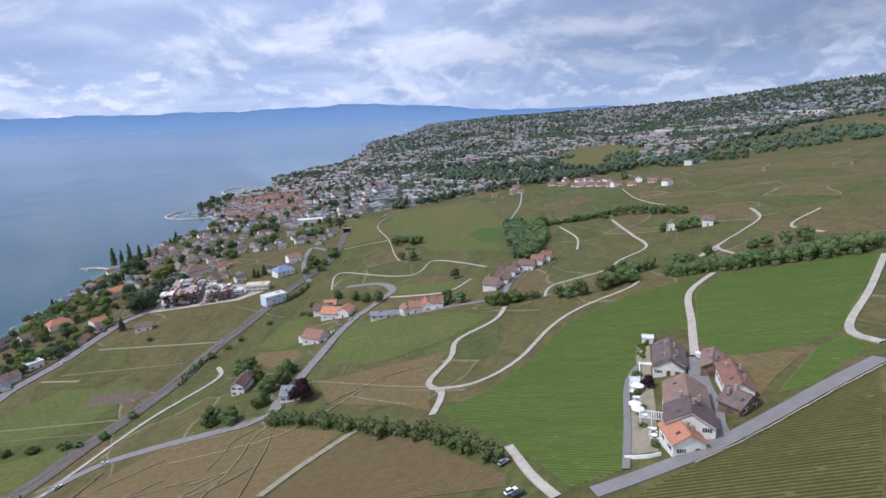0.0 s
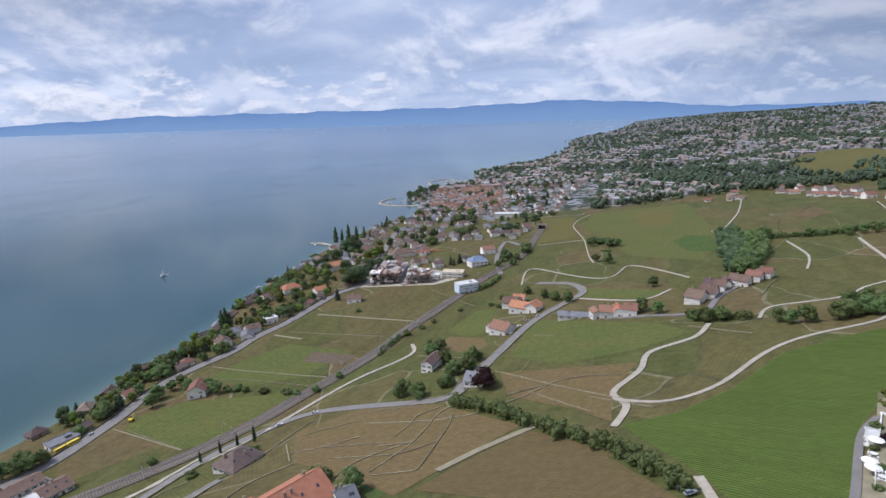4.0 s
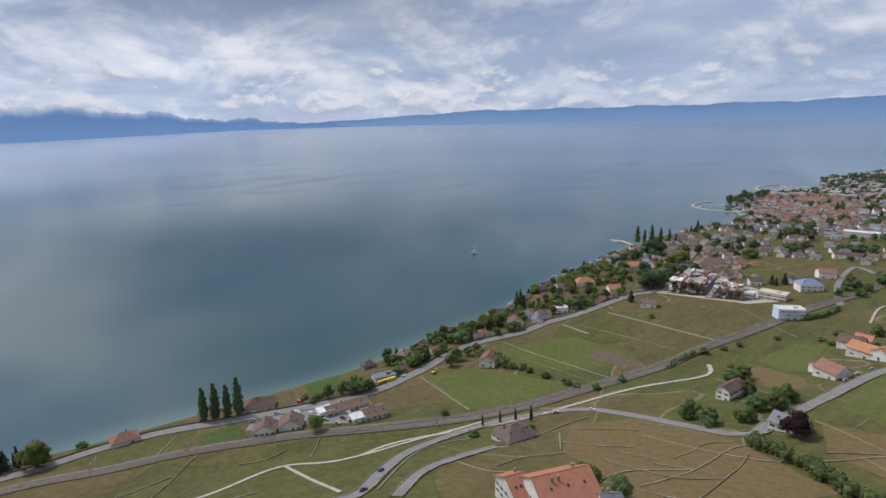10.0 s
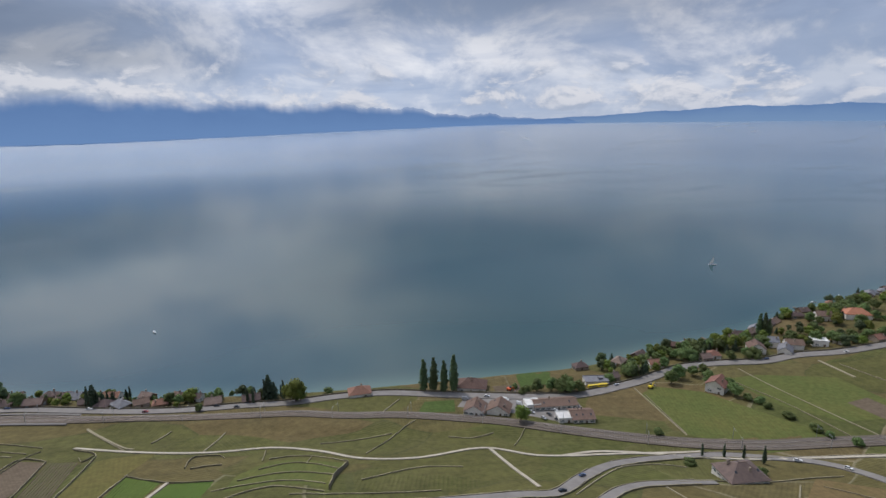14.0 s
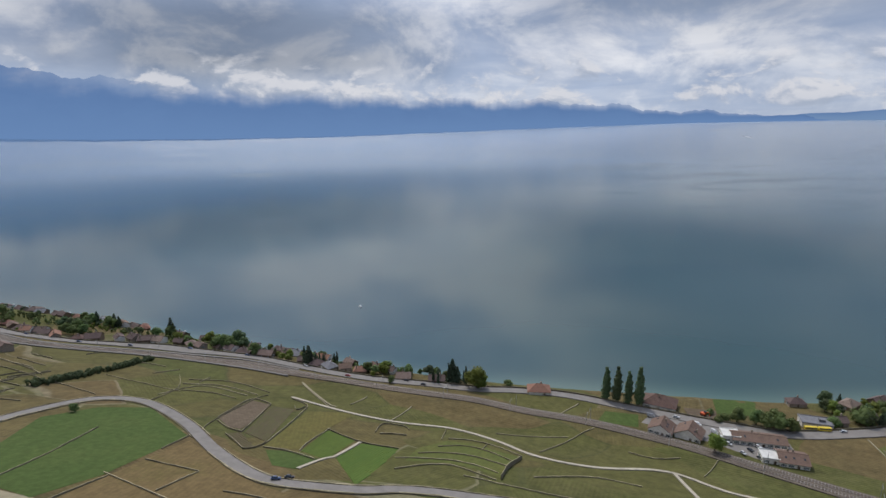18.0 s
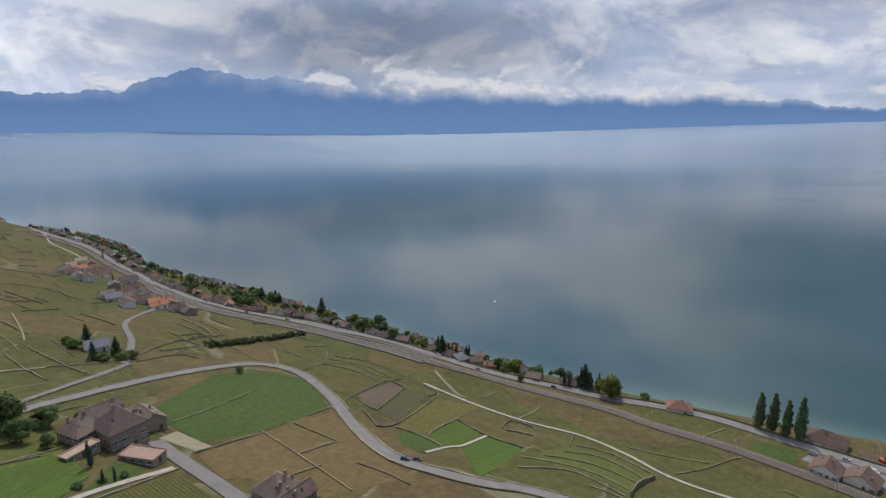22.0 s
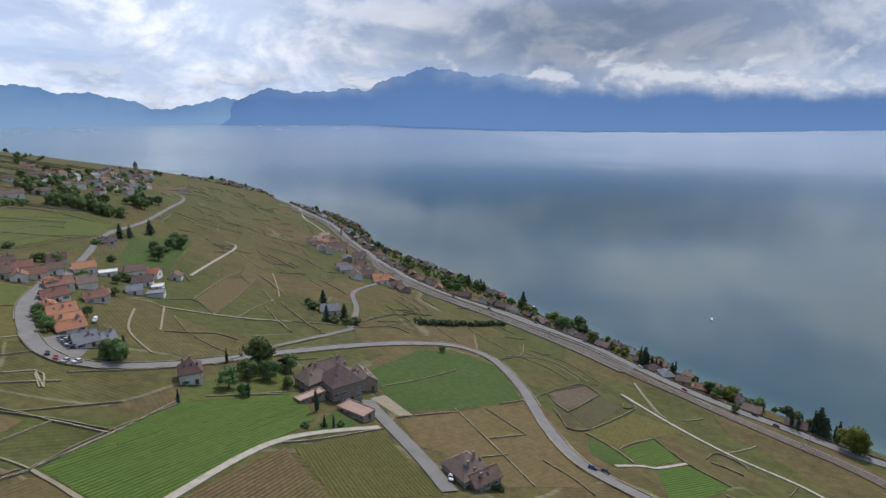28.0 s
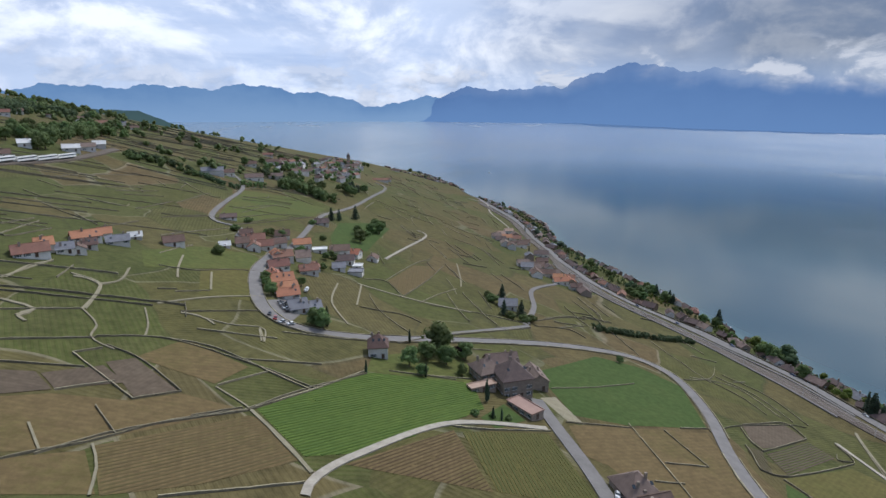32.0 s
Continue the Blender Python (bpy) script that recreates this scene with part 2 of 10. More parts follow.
vineyard = vine_material("vineyard_slope", [(0.0, (0.066, 0.088, 0.022)), (0.22, (0.100, 0.093, 0.029)), (0.40, (0.072, 0.092, 0.022)), (0.52, (0.138, 0.097, 0.046)), (0.66, (0.086, 0.092, 0.026)), (0.80, (0.128, 0.096, 0.041)), (1.0, (0.076, 0.092, 0.023))])
tarmac = worn("tarmac", (0.205, 0.190, 0.176), (0.150, 0.139, 0.128), 0.2, 0.9, 0.05)
gravel = worn("gravel", (0.42, 0.375, 0.30), (0.28, 0.25, 0.20), 0.35, 0.95, 0.08, 0.4)
gravel_dull = worn("trodden_path", (0.29, 0.255, 0.17), (0.21, 0.185, 0.12), 0.35, 0.95, 0.08, 0.4)
ballast = worn("ballast", (0.150, 0.122, 0.096), (0.088, 0.074, 0.060), 0.5, 0.95, 0.05, 0.5)
wall_coping = worn("pale_coping", (0.40, 0.35, 0.225), (0.16, 0.14, 0.085), 0.12, 0.95, 0.3, 0.4)
stone_wall = worn("dry_stone", (0.225, 0.195, 0.130), (0.115, 0.102, 0.072), 0.7, 0.95, 0.2, 0.6)


def water_material():
    m, k, b = principled("lake_water", None, 0.08, 0.0, 0.5)
    pos = k.n("ShaderNodeNewGeometry").outputs["Position"]
    shallow = k.n("ShaderNodeVertexColor", layer_name="shallow").outputs[0]
    b.inputs["IOR"].default_value = 1.333
    patch = k.noise(k.vmath("MULTIPLY", pos, (1.0, 0.55, 1.0)), 0.0032, 4.0, 0.6, 0.8)
    deep = k.mix(k.step(patch, 0.42, 0.62), (0.015, 0.051, 0.060), (0.021, 0.061, 0.067))
    k.put(b.inputs["Base Color"], k.mix(shallow, deep, (0.075, 0.135, 0.120)))
    # slicks lie smooth, breaths of wind roughen long streaks
    breath = k.noise(k.vmath("MULTIPLY", pos, (1.0, 0.40, 1.0)), 0.0042, 6.0, 0.62, 1.6)
    ruffled = k.step(breath, 0.50, 0.74)
    rough_w = k.math("ADD", k.math("MULTIPLY", ruffled, 0.05), 0.085)
    waves = k.n("ShaderNodeTexNoise")
    k.put(waves.inputs["Vector"], k.vmath("MULTIPLY", pos, (1.0, 0.6, 1.0)))
    waves.inputs["Scale"].default_value = 0.9
    waves.inputs["Detail"].default_value = 2.0
    bp = k.n("ShaderNodeBump")
    k.put(bp.inputs["Strength"], k.math("ADD", k.math("MULTIPLY", ruffled, 0.03), 0.012))
    bp.inputs["Distance"].default_value = 0.25
    k.put(bp.inputs["Height"], waves.outputs[0])
    level = k.n("ShaderNodeCombineXYZ")
    level.inputs[2].default_value = 1.0
    k.put(bp.inputs["Normal"], level.outputs[0])
    k.put(b.inputs["Normal"], bp.outputs[0])
    # the open lake far out is met at a grazing angle and mirrors nearly all the sky
    far_w = k.n("ShaderNodeVectorMath", operation="LENGTH")
    k.put(far_w.inputs[0], pos)
    sheen = k.n("ShaderNodeBsdfGlossy")
    sheen.inputs["Color"].default_value = (0.95, 0.97, 0.98, 1.0)
    choppy = k.math("ADD", rough_w, k.step(far_w.outputs["Value"], 700.0, 2300.0, 0.0, 0.12))
    choppy = k.math("ADD", choppy, k.step(far_w.outputs["Value"], 2400.0, 4000.0, 0.0, 0.035))
    k.put(b.inputs["Roughness"], choppy)
    k.put(sheen.inputs["Roughness"], choppy)
    k.put(sheen.inputs["Normal"], level.outputs[0])
    mixer = k.n("ShaderNodeMixShader")
    k.put(mixer.inputs[0], k.math("MULTIPLY", k.step(far_w.outputs["Value"], 900.0, 3600.0, 0.0, 0.78), k.math("SUBTRACT", 1.0, k.math("MULTIPLY", ruffled, 0.28))))
    k.t.links.new(b.outputs[0], mixer.inputs[1])
    k.t.links.new(sheen.outputs[0], mixer.inputs[2])
    k.t.links.new(mixer.outputs[0], k.t.nodes["Material Output"].inputs[0])
    return m


water = water_material()


def far_haze_material(name, top, foot, glow, fade):
    """Land so far off that only the blue of the air is left of it, painted as a glowing colour; cloud hangs over the
    ridge where fade is above 0.
    """
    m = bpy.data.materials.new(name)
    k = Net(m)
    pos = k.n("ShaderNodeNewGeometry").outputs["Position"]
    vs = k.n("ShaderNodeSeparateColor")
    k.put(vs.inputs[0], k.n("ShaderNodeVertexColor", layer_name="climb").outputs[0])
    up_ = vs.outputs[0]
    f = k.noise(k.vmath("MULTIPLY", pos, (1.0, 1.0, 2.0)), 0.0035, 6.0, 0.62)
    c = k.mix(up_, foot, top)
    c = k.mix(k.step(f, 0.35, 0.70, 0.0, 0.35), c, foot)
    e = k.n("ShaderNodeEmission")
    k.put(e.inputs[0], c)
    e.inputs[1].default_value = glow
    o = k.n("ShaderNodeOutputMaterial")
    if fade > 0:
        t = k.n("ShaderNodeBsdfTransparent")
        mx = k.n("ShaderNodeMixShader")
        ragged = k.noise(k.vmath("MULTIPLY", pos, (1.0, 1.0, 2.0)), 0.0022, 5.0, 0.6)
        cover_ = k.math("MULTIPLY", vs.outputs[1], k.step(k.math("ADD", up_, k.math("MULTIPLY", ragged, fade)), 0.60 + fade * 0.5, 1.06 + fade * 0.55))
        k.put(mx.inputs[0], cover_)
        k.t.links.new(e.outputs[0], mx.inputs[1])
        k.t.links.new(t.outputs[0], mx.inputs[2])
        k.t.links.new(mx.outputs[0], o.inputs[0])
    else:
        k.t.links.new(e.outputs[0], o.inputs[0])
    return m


# haze blue is put into each range's glow, paler towards the foot
far_blue = far_haze_material("far_blue_range", (0.104, 0.200, 0.425), (0.148, 0.270, 0.52), 1.0, 0.55)
far_jura = far_haze_material("far_jura_range", (0.13, 0.235, 0.46), (0.19, 0.31, 0.52), 1.0, 0.0)
far_pale = far_haze_material("far_pale_range", (0.135, 0.26, 0.49), (0.24, 0.38, 0.60), 1.0, 0.0)
far_wood = far_haze_material("far_wooded_hill", (0.060, 0.105, 0.115), (0.075, 0.13, 0.13), 1.0, 0.0)


def tile_roof(name, col, dark, per=0.16):
    """Clay tiles in courses, patchy with age."""
    m, k, b = principled(name, None, 0.85, 0.0, 0.25)
    pos = k.n("ShaderNodeNewGeometry").outputs["Position"]
    big = k.noise(pos, 0.45, 4.0, 0.65)
    small = k.noise(pos, 3.2, 3.0, 0.7)
    f = k.math("ADD", k.math("MULTIPLY", big, 0.65), k.math("MULTIPLY", small, 0.35))
    c = k.ramp(f, [(0.33, dark), (0.66, col)])
    z = k.n("ShaderNodeSeparateXYZ")
    k.put(z.inputs[0], pos)
    course = k.step(k.math("SINE", k.math("MULTIPLY", z.outputs[2], 25.0)), -0.4, 0.6)
    c = k.mix(k.math("MULTIPLY", k.math("SUBTRACT", 1.0, course), 0.22), c, dark)
    rnd = k.n("ShaderNodeObjectInfo").outputs["Random"]
    hsv = k.n("ShaderNodeHueSaturation")
    k.put(hsv.inputs["Value"], k.math("ADD", k.math("MULTIPLY", rnd, 2 * per), 1.0 - per))
    k.put(hsv.inputs["Hue"], k.math("ADD", k.math("MULTIPLY", rnd, 0.02), 0.49))
    k.put(hsv.inputs["Color"], c)
    k.put(b.inputs["Base Color"], hsv.outputs[0])
    bp = k.n("ShaderNodeBump")
    bp.inputs["Strength"].default_value = 0.4
    bp.inputs["Distance"].default_value = 0.06
    k.put(bp.inputs["Height"], course)
    k.put(b.inputs["Normal"], bp.outputs[0])
    return m


roof_brown = tile_roof("roof_brown_tiles", (0.190, 0.124, 0.096), (0.108, 0.070, 0.056))
roof_dark = tile_roof("roof_dark_tiles", (0.155, 0.108, 0.095), (0.085, 0.062, 0.058))
roof_manor = tile_roof("roof_manor_tiles", (0.235, 0.168, 0.138), (0.135, 0.098, 0.082))
roof_farm = tile_roof("roof_weathered_red_tiles", (0.250, 0.150, 0.115), (0.140, 0.092, 0.076))
roof_red = tile_roof("roof_red_tiles", (0.28, 0.145, 0.102), (0.175, 0.092, 0.068))
roof_orange = tile_roof("roof_orange_tiles", (0.46, 0.205, 0.118), (0.32, 0.142, 0.085), 0.12)
roof_terracotta = tile_roof("roof_terracotta", (0.44, 0.305, 0.235), (0.33, 0.225, 0.17), 0.08)
roof_grey = worn("roof_grey_sheet", (0.20, 0.20, 0.215), (0.12, 0.12, 0.13), 0.4, 0.6)
roof_white = worn("roof_white_sheet", (0.66, 0.65, 0.62), (0.48, 0.47, 0.45), 0.4, 0.7, 0.08)
roof_cream = worn("roof_cream_sheet", (0.58, 0.50, 0.36), (0.46, 0.40, 0.30), 0.4, 0.7, 0.05)
roof_blue = worn("roof_blue_metal", (0.20, 0.26, 0.36), (0.14, 0.18, 0.26), 0.4, 0.45, 0.05)
plaster = worn("plaster", (0.74, 0.71, 0.66), (0.54, 0.51, 0.46), 0.35, 0.9, 0.16)
wood_wall = worn("timber_boards", (0.20, 0.14, 0.095), (0.11, 0.08, 0.055), 0.6, 0.9)
concrete = worn("raw_concrete", (0.38, 0.335, 0.315), (0.24, 0.21, 0.195), 0.4, 0.9)
stone_house = worn("rubble_stone", (0.36, 0.295, 0.235), (0.22, 0.18, 0.145), 0.8, 0.95, 0.1, 0.5)
stripe_wall = worn("cream_plaster", (0.62, 0.55, 0.40), (0.48, 0.43, 0.32), 0.35, 0.9)
blue_wall = worn("pale_blue_panels", (0.52, 0.60, 0.68), (0.42, 0.49, 0.57), 0.35, 0.7)
trim_white = worn("white_trim", (0.78, 0.77, 0.74), (0.62, 0.61, 0.58), 0.8, 0.7)
shutter_green = worn("dark_shutter", (0.07, 0.10, 0.085), (0.045, 0.065, 0.055), 1.0, 0.7)
door_wood = worn("door_wood", (0.13, 0.085, 0.055), (0.08, 0.055, 0.04), 1.0, 0.7)
glass_m, _k, _b = principled("window_glass", (0.035, 0.045, 0.055), 0.08, 0.0, 0.6)
steel = worn("galvanised_steel", (0.34, 0.35, 0.35), (0.24, 0.25, 0.25), 1.0, 0.5, 0.05, metal=0.6)
rail_steel = worn("rail_steel", (0.30, 0.26, 0.23), (0.17, 0.13, 0.11), 1.0, 0.45, 0.05, metal=0.6)
sleeper_m = worn("concrete_sleepers", (0.30, 0.27, 0.24), (0.2, 0.18, 0.16), 1.0, 0.9)
rubber = worn("rubber", (0.03, 0.03, 0.03), (0.02, 0.02, 0.02), 3.0, 0.8)
crane_paint = worn("crane_paint", (0.62, 0.13, 0.05), (0.48, 0.10, 0.045), 0.8, 0.5)
yellow_paint = worn("yellow_paint", (0.72, 0.54, 0.05), (0.58, 0.43, 0.05), 0.8, 0.5)
sailcloth = worn("sailcloth", (0.80, 0.79, 0.76), (0.70, 0.69, 0.66), 1.0, 0.8)
parasol_m = worn("parasol_canvas", (0.82, 0.80, 0.76), (0.72, 0.70, 0.67), 1.0, 0.8)
bark = worn("bark", (0.14, 0.105, 0.075), (0.07, 0.055, 0.04), 2.0, 0.95, bump=0.5)


def leaf_material(name, a, b_, c_):
    m, k, b = principled(name, None, 0.75, 0.0, 0.2)
    g = k.n("ShaderNodeNewGeometry")
    rnd = k.n("ShaderNodeObjectInfo").outputs["Random"]
    col = k.ramp(g.outputs["Random Per Island"], [(0.0, a), (0.5, b_), (1.0, c_)])
    hsv = k.n("ShaderNodeHueSaturation")
    k.put(hsv.inputs["Hue"], k.math("ADD", k.math("MULTIPLY", rnd, 0.05), 0.475))
    k.put(hsv.inputs["Value"], k.math("ADD", k.math("MULTIPLY", rnd, 0.5), 0.75))
    k.put(hsv.inputs["Color"], k.mix(k.noise(g.outputs["Position"], 0.6, 3.0), col, a))
    k.put(b.inputs["Base Color"], hsv.outputs[0])
    # thin leaves let part of the light through
    thin = k.n("ShaderNodeBsdfTranslucent")
    k.put(thin.inputs[0], hsv.outputs[0])
    both = k.n("ShaderNodeMixShader")
    both.inputs[0].default_value = 0.38
    k.t.links.new(b.outputs[0], both.inputs[1])
    k.t.links.new(thin.outputs[0], both.inputs[2])
    k.t.links.new(both.outputs[0], k.t.nodes["Material Output"].inputs[0])
    return m


leaf_green = leaf_material("leaves_green", (0.112, 0.157, 0.059), (0.161, 0.213, 0.073), (0.21, 0.263, 0.092))
leaf_light = leaf_material("leaves_light", (0.132, 0.168, 0.038), (0.192, 0.234, 0.05), (0.252, 0.288, 0.066))
leaf_dark = leaf_material("leaves_dark", (0.059, 0.084, 0.053), (0.084, 0.118, 0.07), (0.112, 0.148, 0.084))
leaf_poplar = leaf_material("leaves_poplar", (0.084, 0.119, 0.061), (0.119, 0.162, 0.075), (0.16, 0.203, 0.09))
leaf_red = leaf_material("leaves_copper", (0.030, 0.014, 0.016), (0.045, 0.020, 0.020), (0.065, 0.028, 0.026))
vine_leaf = leaf_material("vine_leaves", (0.085, 0.138, 0.028), (0.098, 0.151, 0.032), (0.11, 0.16, 0.034))
vine_olive = leaf_material("vine_leaves_sparse", (0.090, 0.098, 0.028), (0.104, 0.105, 0.031), (0.120, 0.111, 0.034))
vine_brown = leaf_material("vine_stocks", (0.118, 0.089, 0.040), (0.132, 0.098, 0.047), (0.112, 0.094, 0.035))


def field_material(name, a, b_, c_, row=2.0):
    m, k, b = principled(name, None, 0.95, 0.0, 0.12)
    pos = k.n("ShaderNodeNewGeometry").outputs["Position"]
    flat2 = k.vmath("MULTIPLY", pos, (1.0, 1.0, 0.0))
    f = k.math("ADD", k.math("MULTIPLY", k.noise(flat2, 0.03, 4.0, 0.6), 0.6), k.math("MULTIPLY", k.noise(flat2, 0.45, 4.0, 0.7), 0.4))
    c = k.ramp(f, [(0.34, a), (0.5, b_), (0.66, c_)])
    rnd = k.n("ShaderNodeObjectInfo").outputs["Random"]
    turn = k.n("ShaderNodeVectorRotate", rotation_type="Z_AXIS")
    k.put(turn.inputs["Vector"], flat2)
    k.put(turn.inputs["Angle"], k.math("MULTIPLY", rnd, 3.14))
    xs = k.n("ShaderNodeSeparateXYZ")
    k.put(xs.inputs[0], turn.outputs[0])
    st = k.step(k.math("SINE", k.math("MULTIPLY", xs.outputs[0], 6.2832 / row)), -0.6, 0.8, 0.96, 1.03)
    st = k.math("MULTIPLY", st, k.step(k.noise(flat2, 0.30, 6.0, 0.75), 0.30, 0.70, 0.80, 1.18))
    hsv = k.n("ShaderNodeHueSaturation")
    k.put(hsv.inputs["Value"], st)
    k.put(hsv.inputs["Color"], c)
    k.put(b.inputs["Base Color"], hsv.outputs[0])
    return m


field_green = field_material("green_vineyard_floor", (0.086, 0.130, 0.029), (0.100, 0.144, 0.031), (0.116, 0.152, 0.034))
field_meadow = field_material("meadow_grass", (0.078, 0.098, 0.028), (0.093, 0.105, 0.031), (0.112, 0.109, 0.034))
field_pasture = field_material("hill_pasture", (0.082, 0.098, 0.028), (0.094, 0.100, 0.031), (0.112, 0.102, 0.035))
field_grass = field_material("lush_grass", (0.052, 0.082, 0.022), (0.060, 0.090, 0.025), (0.072, 0.097, 0.028), 1.1)
field_olive = field_material("olive_vineyard_floor", (0.098, 0.094, 0.029), (0.112, 0.100, 0.033), (0.124, 0.103, 0.035))
field_brown = field_material("dry_vineyard_floor", (0.128, 0.093, 0.042), (0.142, 0.102, 0.048), (0.116, 0.095, 0.036))
field_soil = field_material("bare_soil", (0.098, 0.075, 0.052), (0.116, 0.089, 0.062), (0.132, 0.103, 0.072), 1.4)

# ---------------------------------------------------------------- terrain
# lake level is z = 0; the shore runs along -x, the slopes rise towards +x
SHORE_Y = (-4900, -3200, -2300, -1900, -1542, -1150, -1000, -880, -780, -640, -560, -480, -420, -370, -330, -290, -250, -210, -170, -135, -105, -75, -45, -10, 30, 60, 90, 120, 150, 180, 205, 230, 260, 290, 320, 357, 385, 430, 470, 510, 560, 706, 843, 930, 1000, 1068, 1120, 1180, 1250, 1310, 1360, 1480, 1560, 1655, 1740, 2087, 2260, 2420, 2610, 2800, 3025, 3180, 3393, 4075, 4444, 4600, 4900)
SHORE_X = (1500, 500, -150, -560, -834, -740, -677, -662, -647, -590, -521, -505, -487, -473, -462, -448, -432, -418, -413, -397, -385, -377, -369, -360, -353, -349, -344, -344, -338, -336, -331, -333, -340, -346, -346, -344, -350, -369, -378, -384, -391, -415, -412, -388, -392, -410, -455, -495, -500, -480, -440, -418, -425, -455, -490, -650, -715, -800, -885, -980, -1085, -1180, -1150, -1016, -233, 300, 1500)
RAIL_Y = (-4900, -1542, -1000, -800, -640, -560, -480, -420, -370, -330, -290, -250, -210, -170, -130, -90, -50, 0, 50, 110, 180, 265, 400, 500, 736, 1100, 1600, 4900)
RAIL_S = (60, 60, 27, 60, 47, 21, 26, 33, 38, 41, 41, 41, 43, 47, 51, 54, 58, 63, 69, 86, 114, 151, 199, 240, 302, 359, 399, 499)
UPHILL_Y = (-4900, -2500, -1500, -600, 0, 150, 400, 800, 1500, 4900)
UPHILL_M = (0.18, 0.20, 0.225, 0.255, 0.275, 0.265, 0.20, 0.13, 0.102, 0.083)


def smooth_interp(y, xs, ys, w):
    return sum(np.interp(y + d * w, xs, ys) for d in (-1.0, -0.5, 0.0, 0.5, 1.0)) / 5.0


def far_ease(x, y):
    """1 near by; past 2.2 km it draws the far land and water in, so that they still end at the true horizon."""
    r = np.hypot(x, y)
    q0, q1, span = 1 / 2200.0, 1 / 22900.0, 2500.0
    u = np.clip((r - 2200.0) / span, 0, 1)
    h00, h10, h01 = 2 * u**3 - 3 * u**2 + 1, u**3 - 2 * u**2 + u, -2 * u**3 + 3 * u**2
    return np.where(r > 2200.0, r * (h00 * q0 - h10 * q0 * q0 * span + h01 * q1), 1.0)


def ground_z(x, y):
    """Height of the ground over the lake."""
    x, y = np.asarray(x, float), np.asarray(y, float)
    s = x - smooth_interp(y, SHORE_Y, SHORE_X, 40.0)
    b = smooth_interp(y, RAIL_Y, RAIL_S, 60.0)
    m = smooth_interp(y, UPHILL_Y, UPHILL_M, 90.0)
    zr = 13.0 + 12.0 * np.clip((y - 100.0) / 600.0, 0.0, 1.0)
    low = np.where(s < 0, 0.35 * s, np.minimum(0.6 * s, 3.0 + (zr - 3.0) * np.clip(s / b, 0, 1)))
    d = np.maximum(s - b - 6.0, 0.0)
    up = m * (np.sqrt(d * d + 100.0) - 10.0)
    up = np.where(up > 330.0, 330.0 + 0.25 * (up - 330.0), up)
    und = 1.6 * np.sin(x * 0.021 + 1.3) * np.sin(y * 0.017 + 0.4) + 5.0 * np.sin(x * 0.0045 + 2.0) * np.sin(y * 0.0061 + 1.0)
    up = up + 0.11 * np.maximum(s - 1700.0, 0.0) * np.clip((y - 700.0) / 900.0, 0, 1)
    z = low + up + und * np.clip((s - b - 15.0) / 120.0, 0, 1)
    # the town's far quarters dip behind one another towards the west
    r = np.hypot(x, y)
    dip = np.interp(np.degrees(np.arctan2(-x, y)), (-50, -45, -38, -32, -26, -20, -14, -8, -3, 2, 6, 10, 14, 18, 22, 30, 34), (0, 170, 135, 150, 185, 139, 44, -10, 40, 110, 145, 214, 285, 270, 300, 300, 0))
    z = z - dip * np.clip((r - 1700.0) / 2500.0, 0, 1) ** 1.5
    return H + (z - H) * far_ease(x, y)


def mesh_object(name, verts, faces, material, smooth=False):
    me = bpy.data.meshes.new(name)
    me.from_pydata([tuple(v) for v in verts], [], [tuple(f) for f in faces])
    me.materials.append(material)
    if smooth:
        me.polygons.foreach_set("use_smooth", [True] * len(me.polygons))
    return new(name, me)


def polar_sheet(name, radii, az_deg, height, material):
    r, a = np.meshgrid(radii, np.radians(az_deg), indexing="ij")
    x, y = -np.sin(a) * r, np.cos(a) * r
    z = height(x, y)
    n, m = r.shape
    v = np.stack([x.ravel(), y.ravel(), z.ravel()], 1)
    i, j = np.meshgrid(np.arange(n - 1), np.arange(m), indexing="ij")
    j2 = (j + 1) % m
    f = np.stack([i * m + j, i * m + j2, (i + 1) * m + j2, (i + 1) * m + j], -1).reshape(-1, 4)[:, ::-1]
    me = bpy.data.meshes.new(name)
    me.vertices.add(len(v) + 1)
    centre = len(v)
    me.vertices.foreach_set("co", np.vstack([v, [[0, 0, float(height(np.zeros(1), np.zeros(1))[0])]]]).ravel())
    tris = np.stack([np.full(m, centre), (np.arange(m) + 1) % m, np.arange(m)], 1)[:, ::-1]
    loops = np.concatenate([f.ravel(), tris.ravel()])
    starts = np.concatenate([np.arange(len(f)) * 4, len(f) * 4 + np.arange(m) * 3])
    me.loops.add(len(loops))
    me.loops.foreach_set("vertex_index", loops.astype(np.int32))
    me.polygons.add(len(starts))
    me.polygons.foreach_set("loop_start", starts.astype(np.int32))
    me.update(calc_edges=True)
    me.validate()
    me.polygons.foreach_set("use_smooth", [True] * len(me.polygons))
    me.materials.append(material)
    return new(name, me)


RINGS = np.concatenate([np.linspace(12, 700, 230), np.geomspace(706, 4880, 190)])
AZ = np.concatenate([np.arange(-50, 195, 0.45), np.arange(195, 310, 5.0)])
ground = tagged(polar_sheet("ground", RINGS, AZ, ground_z, vineyard), "terraced vineyard slopes falling to the lake", "ground", kind="structure")


def water_z(x, y):
    return H * (1.0 - far_ease(x, y))


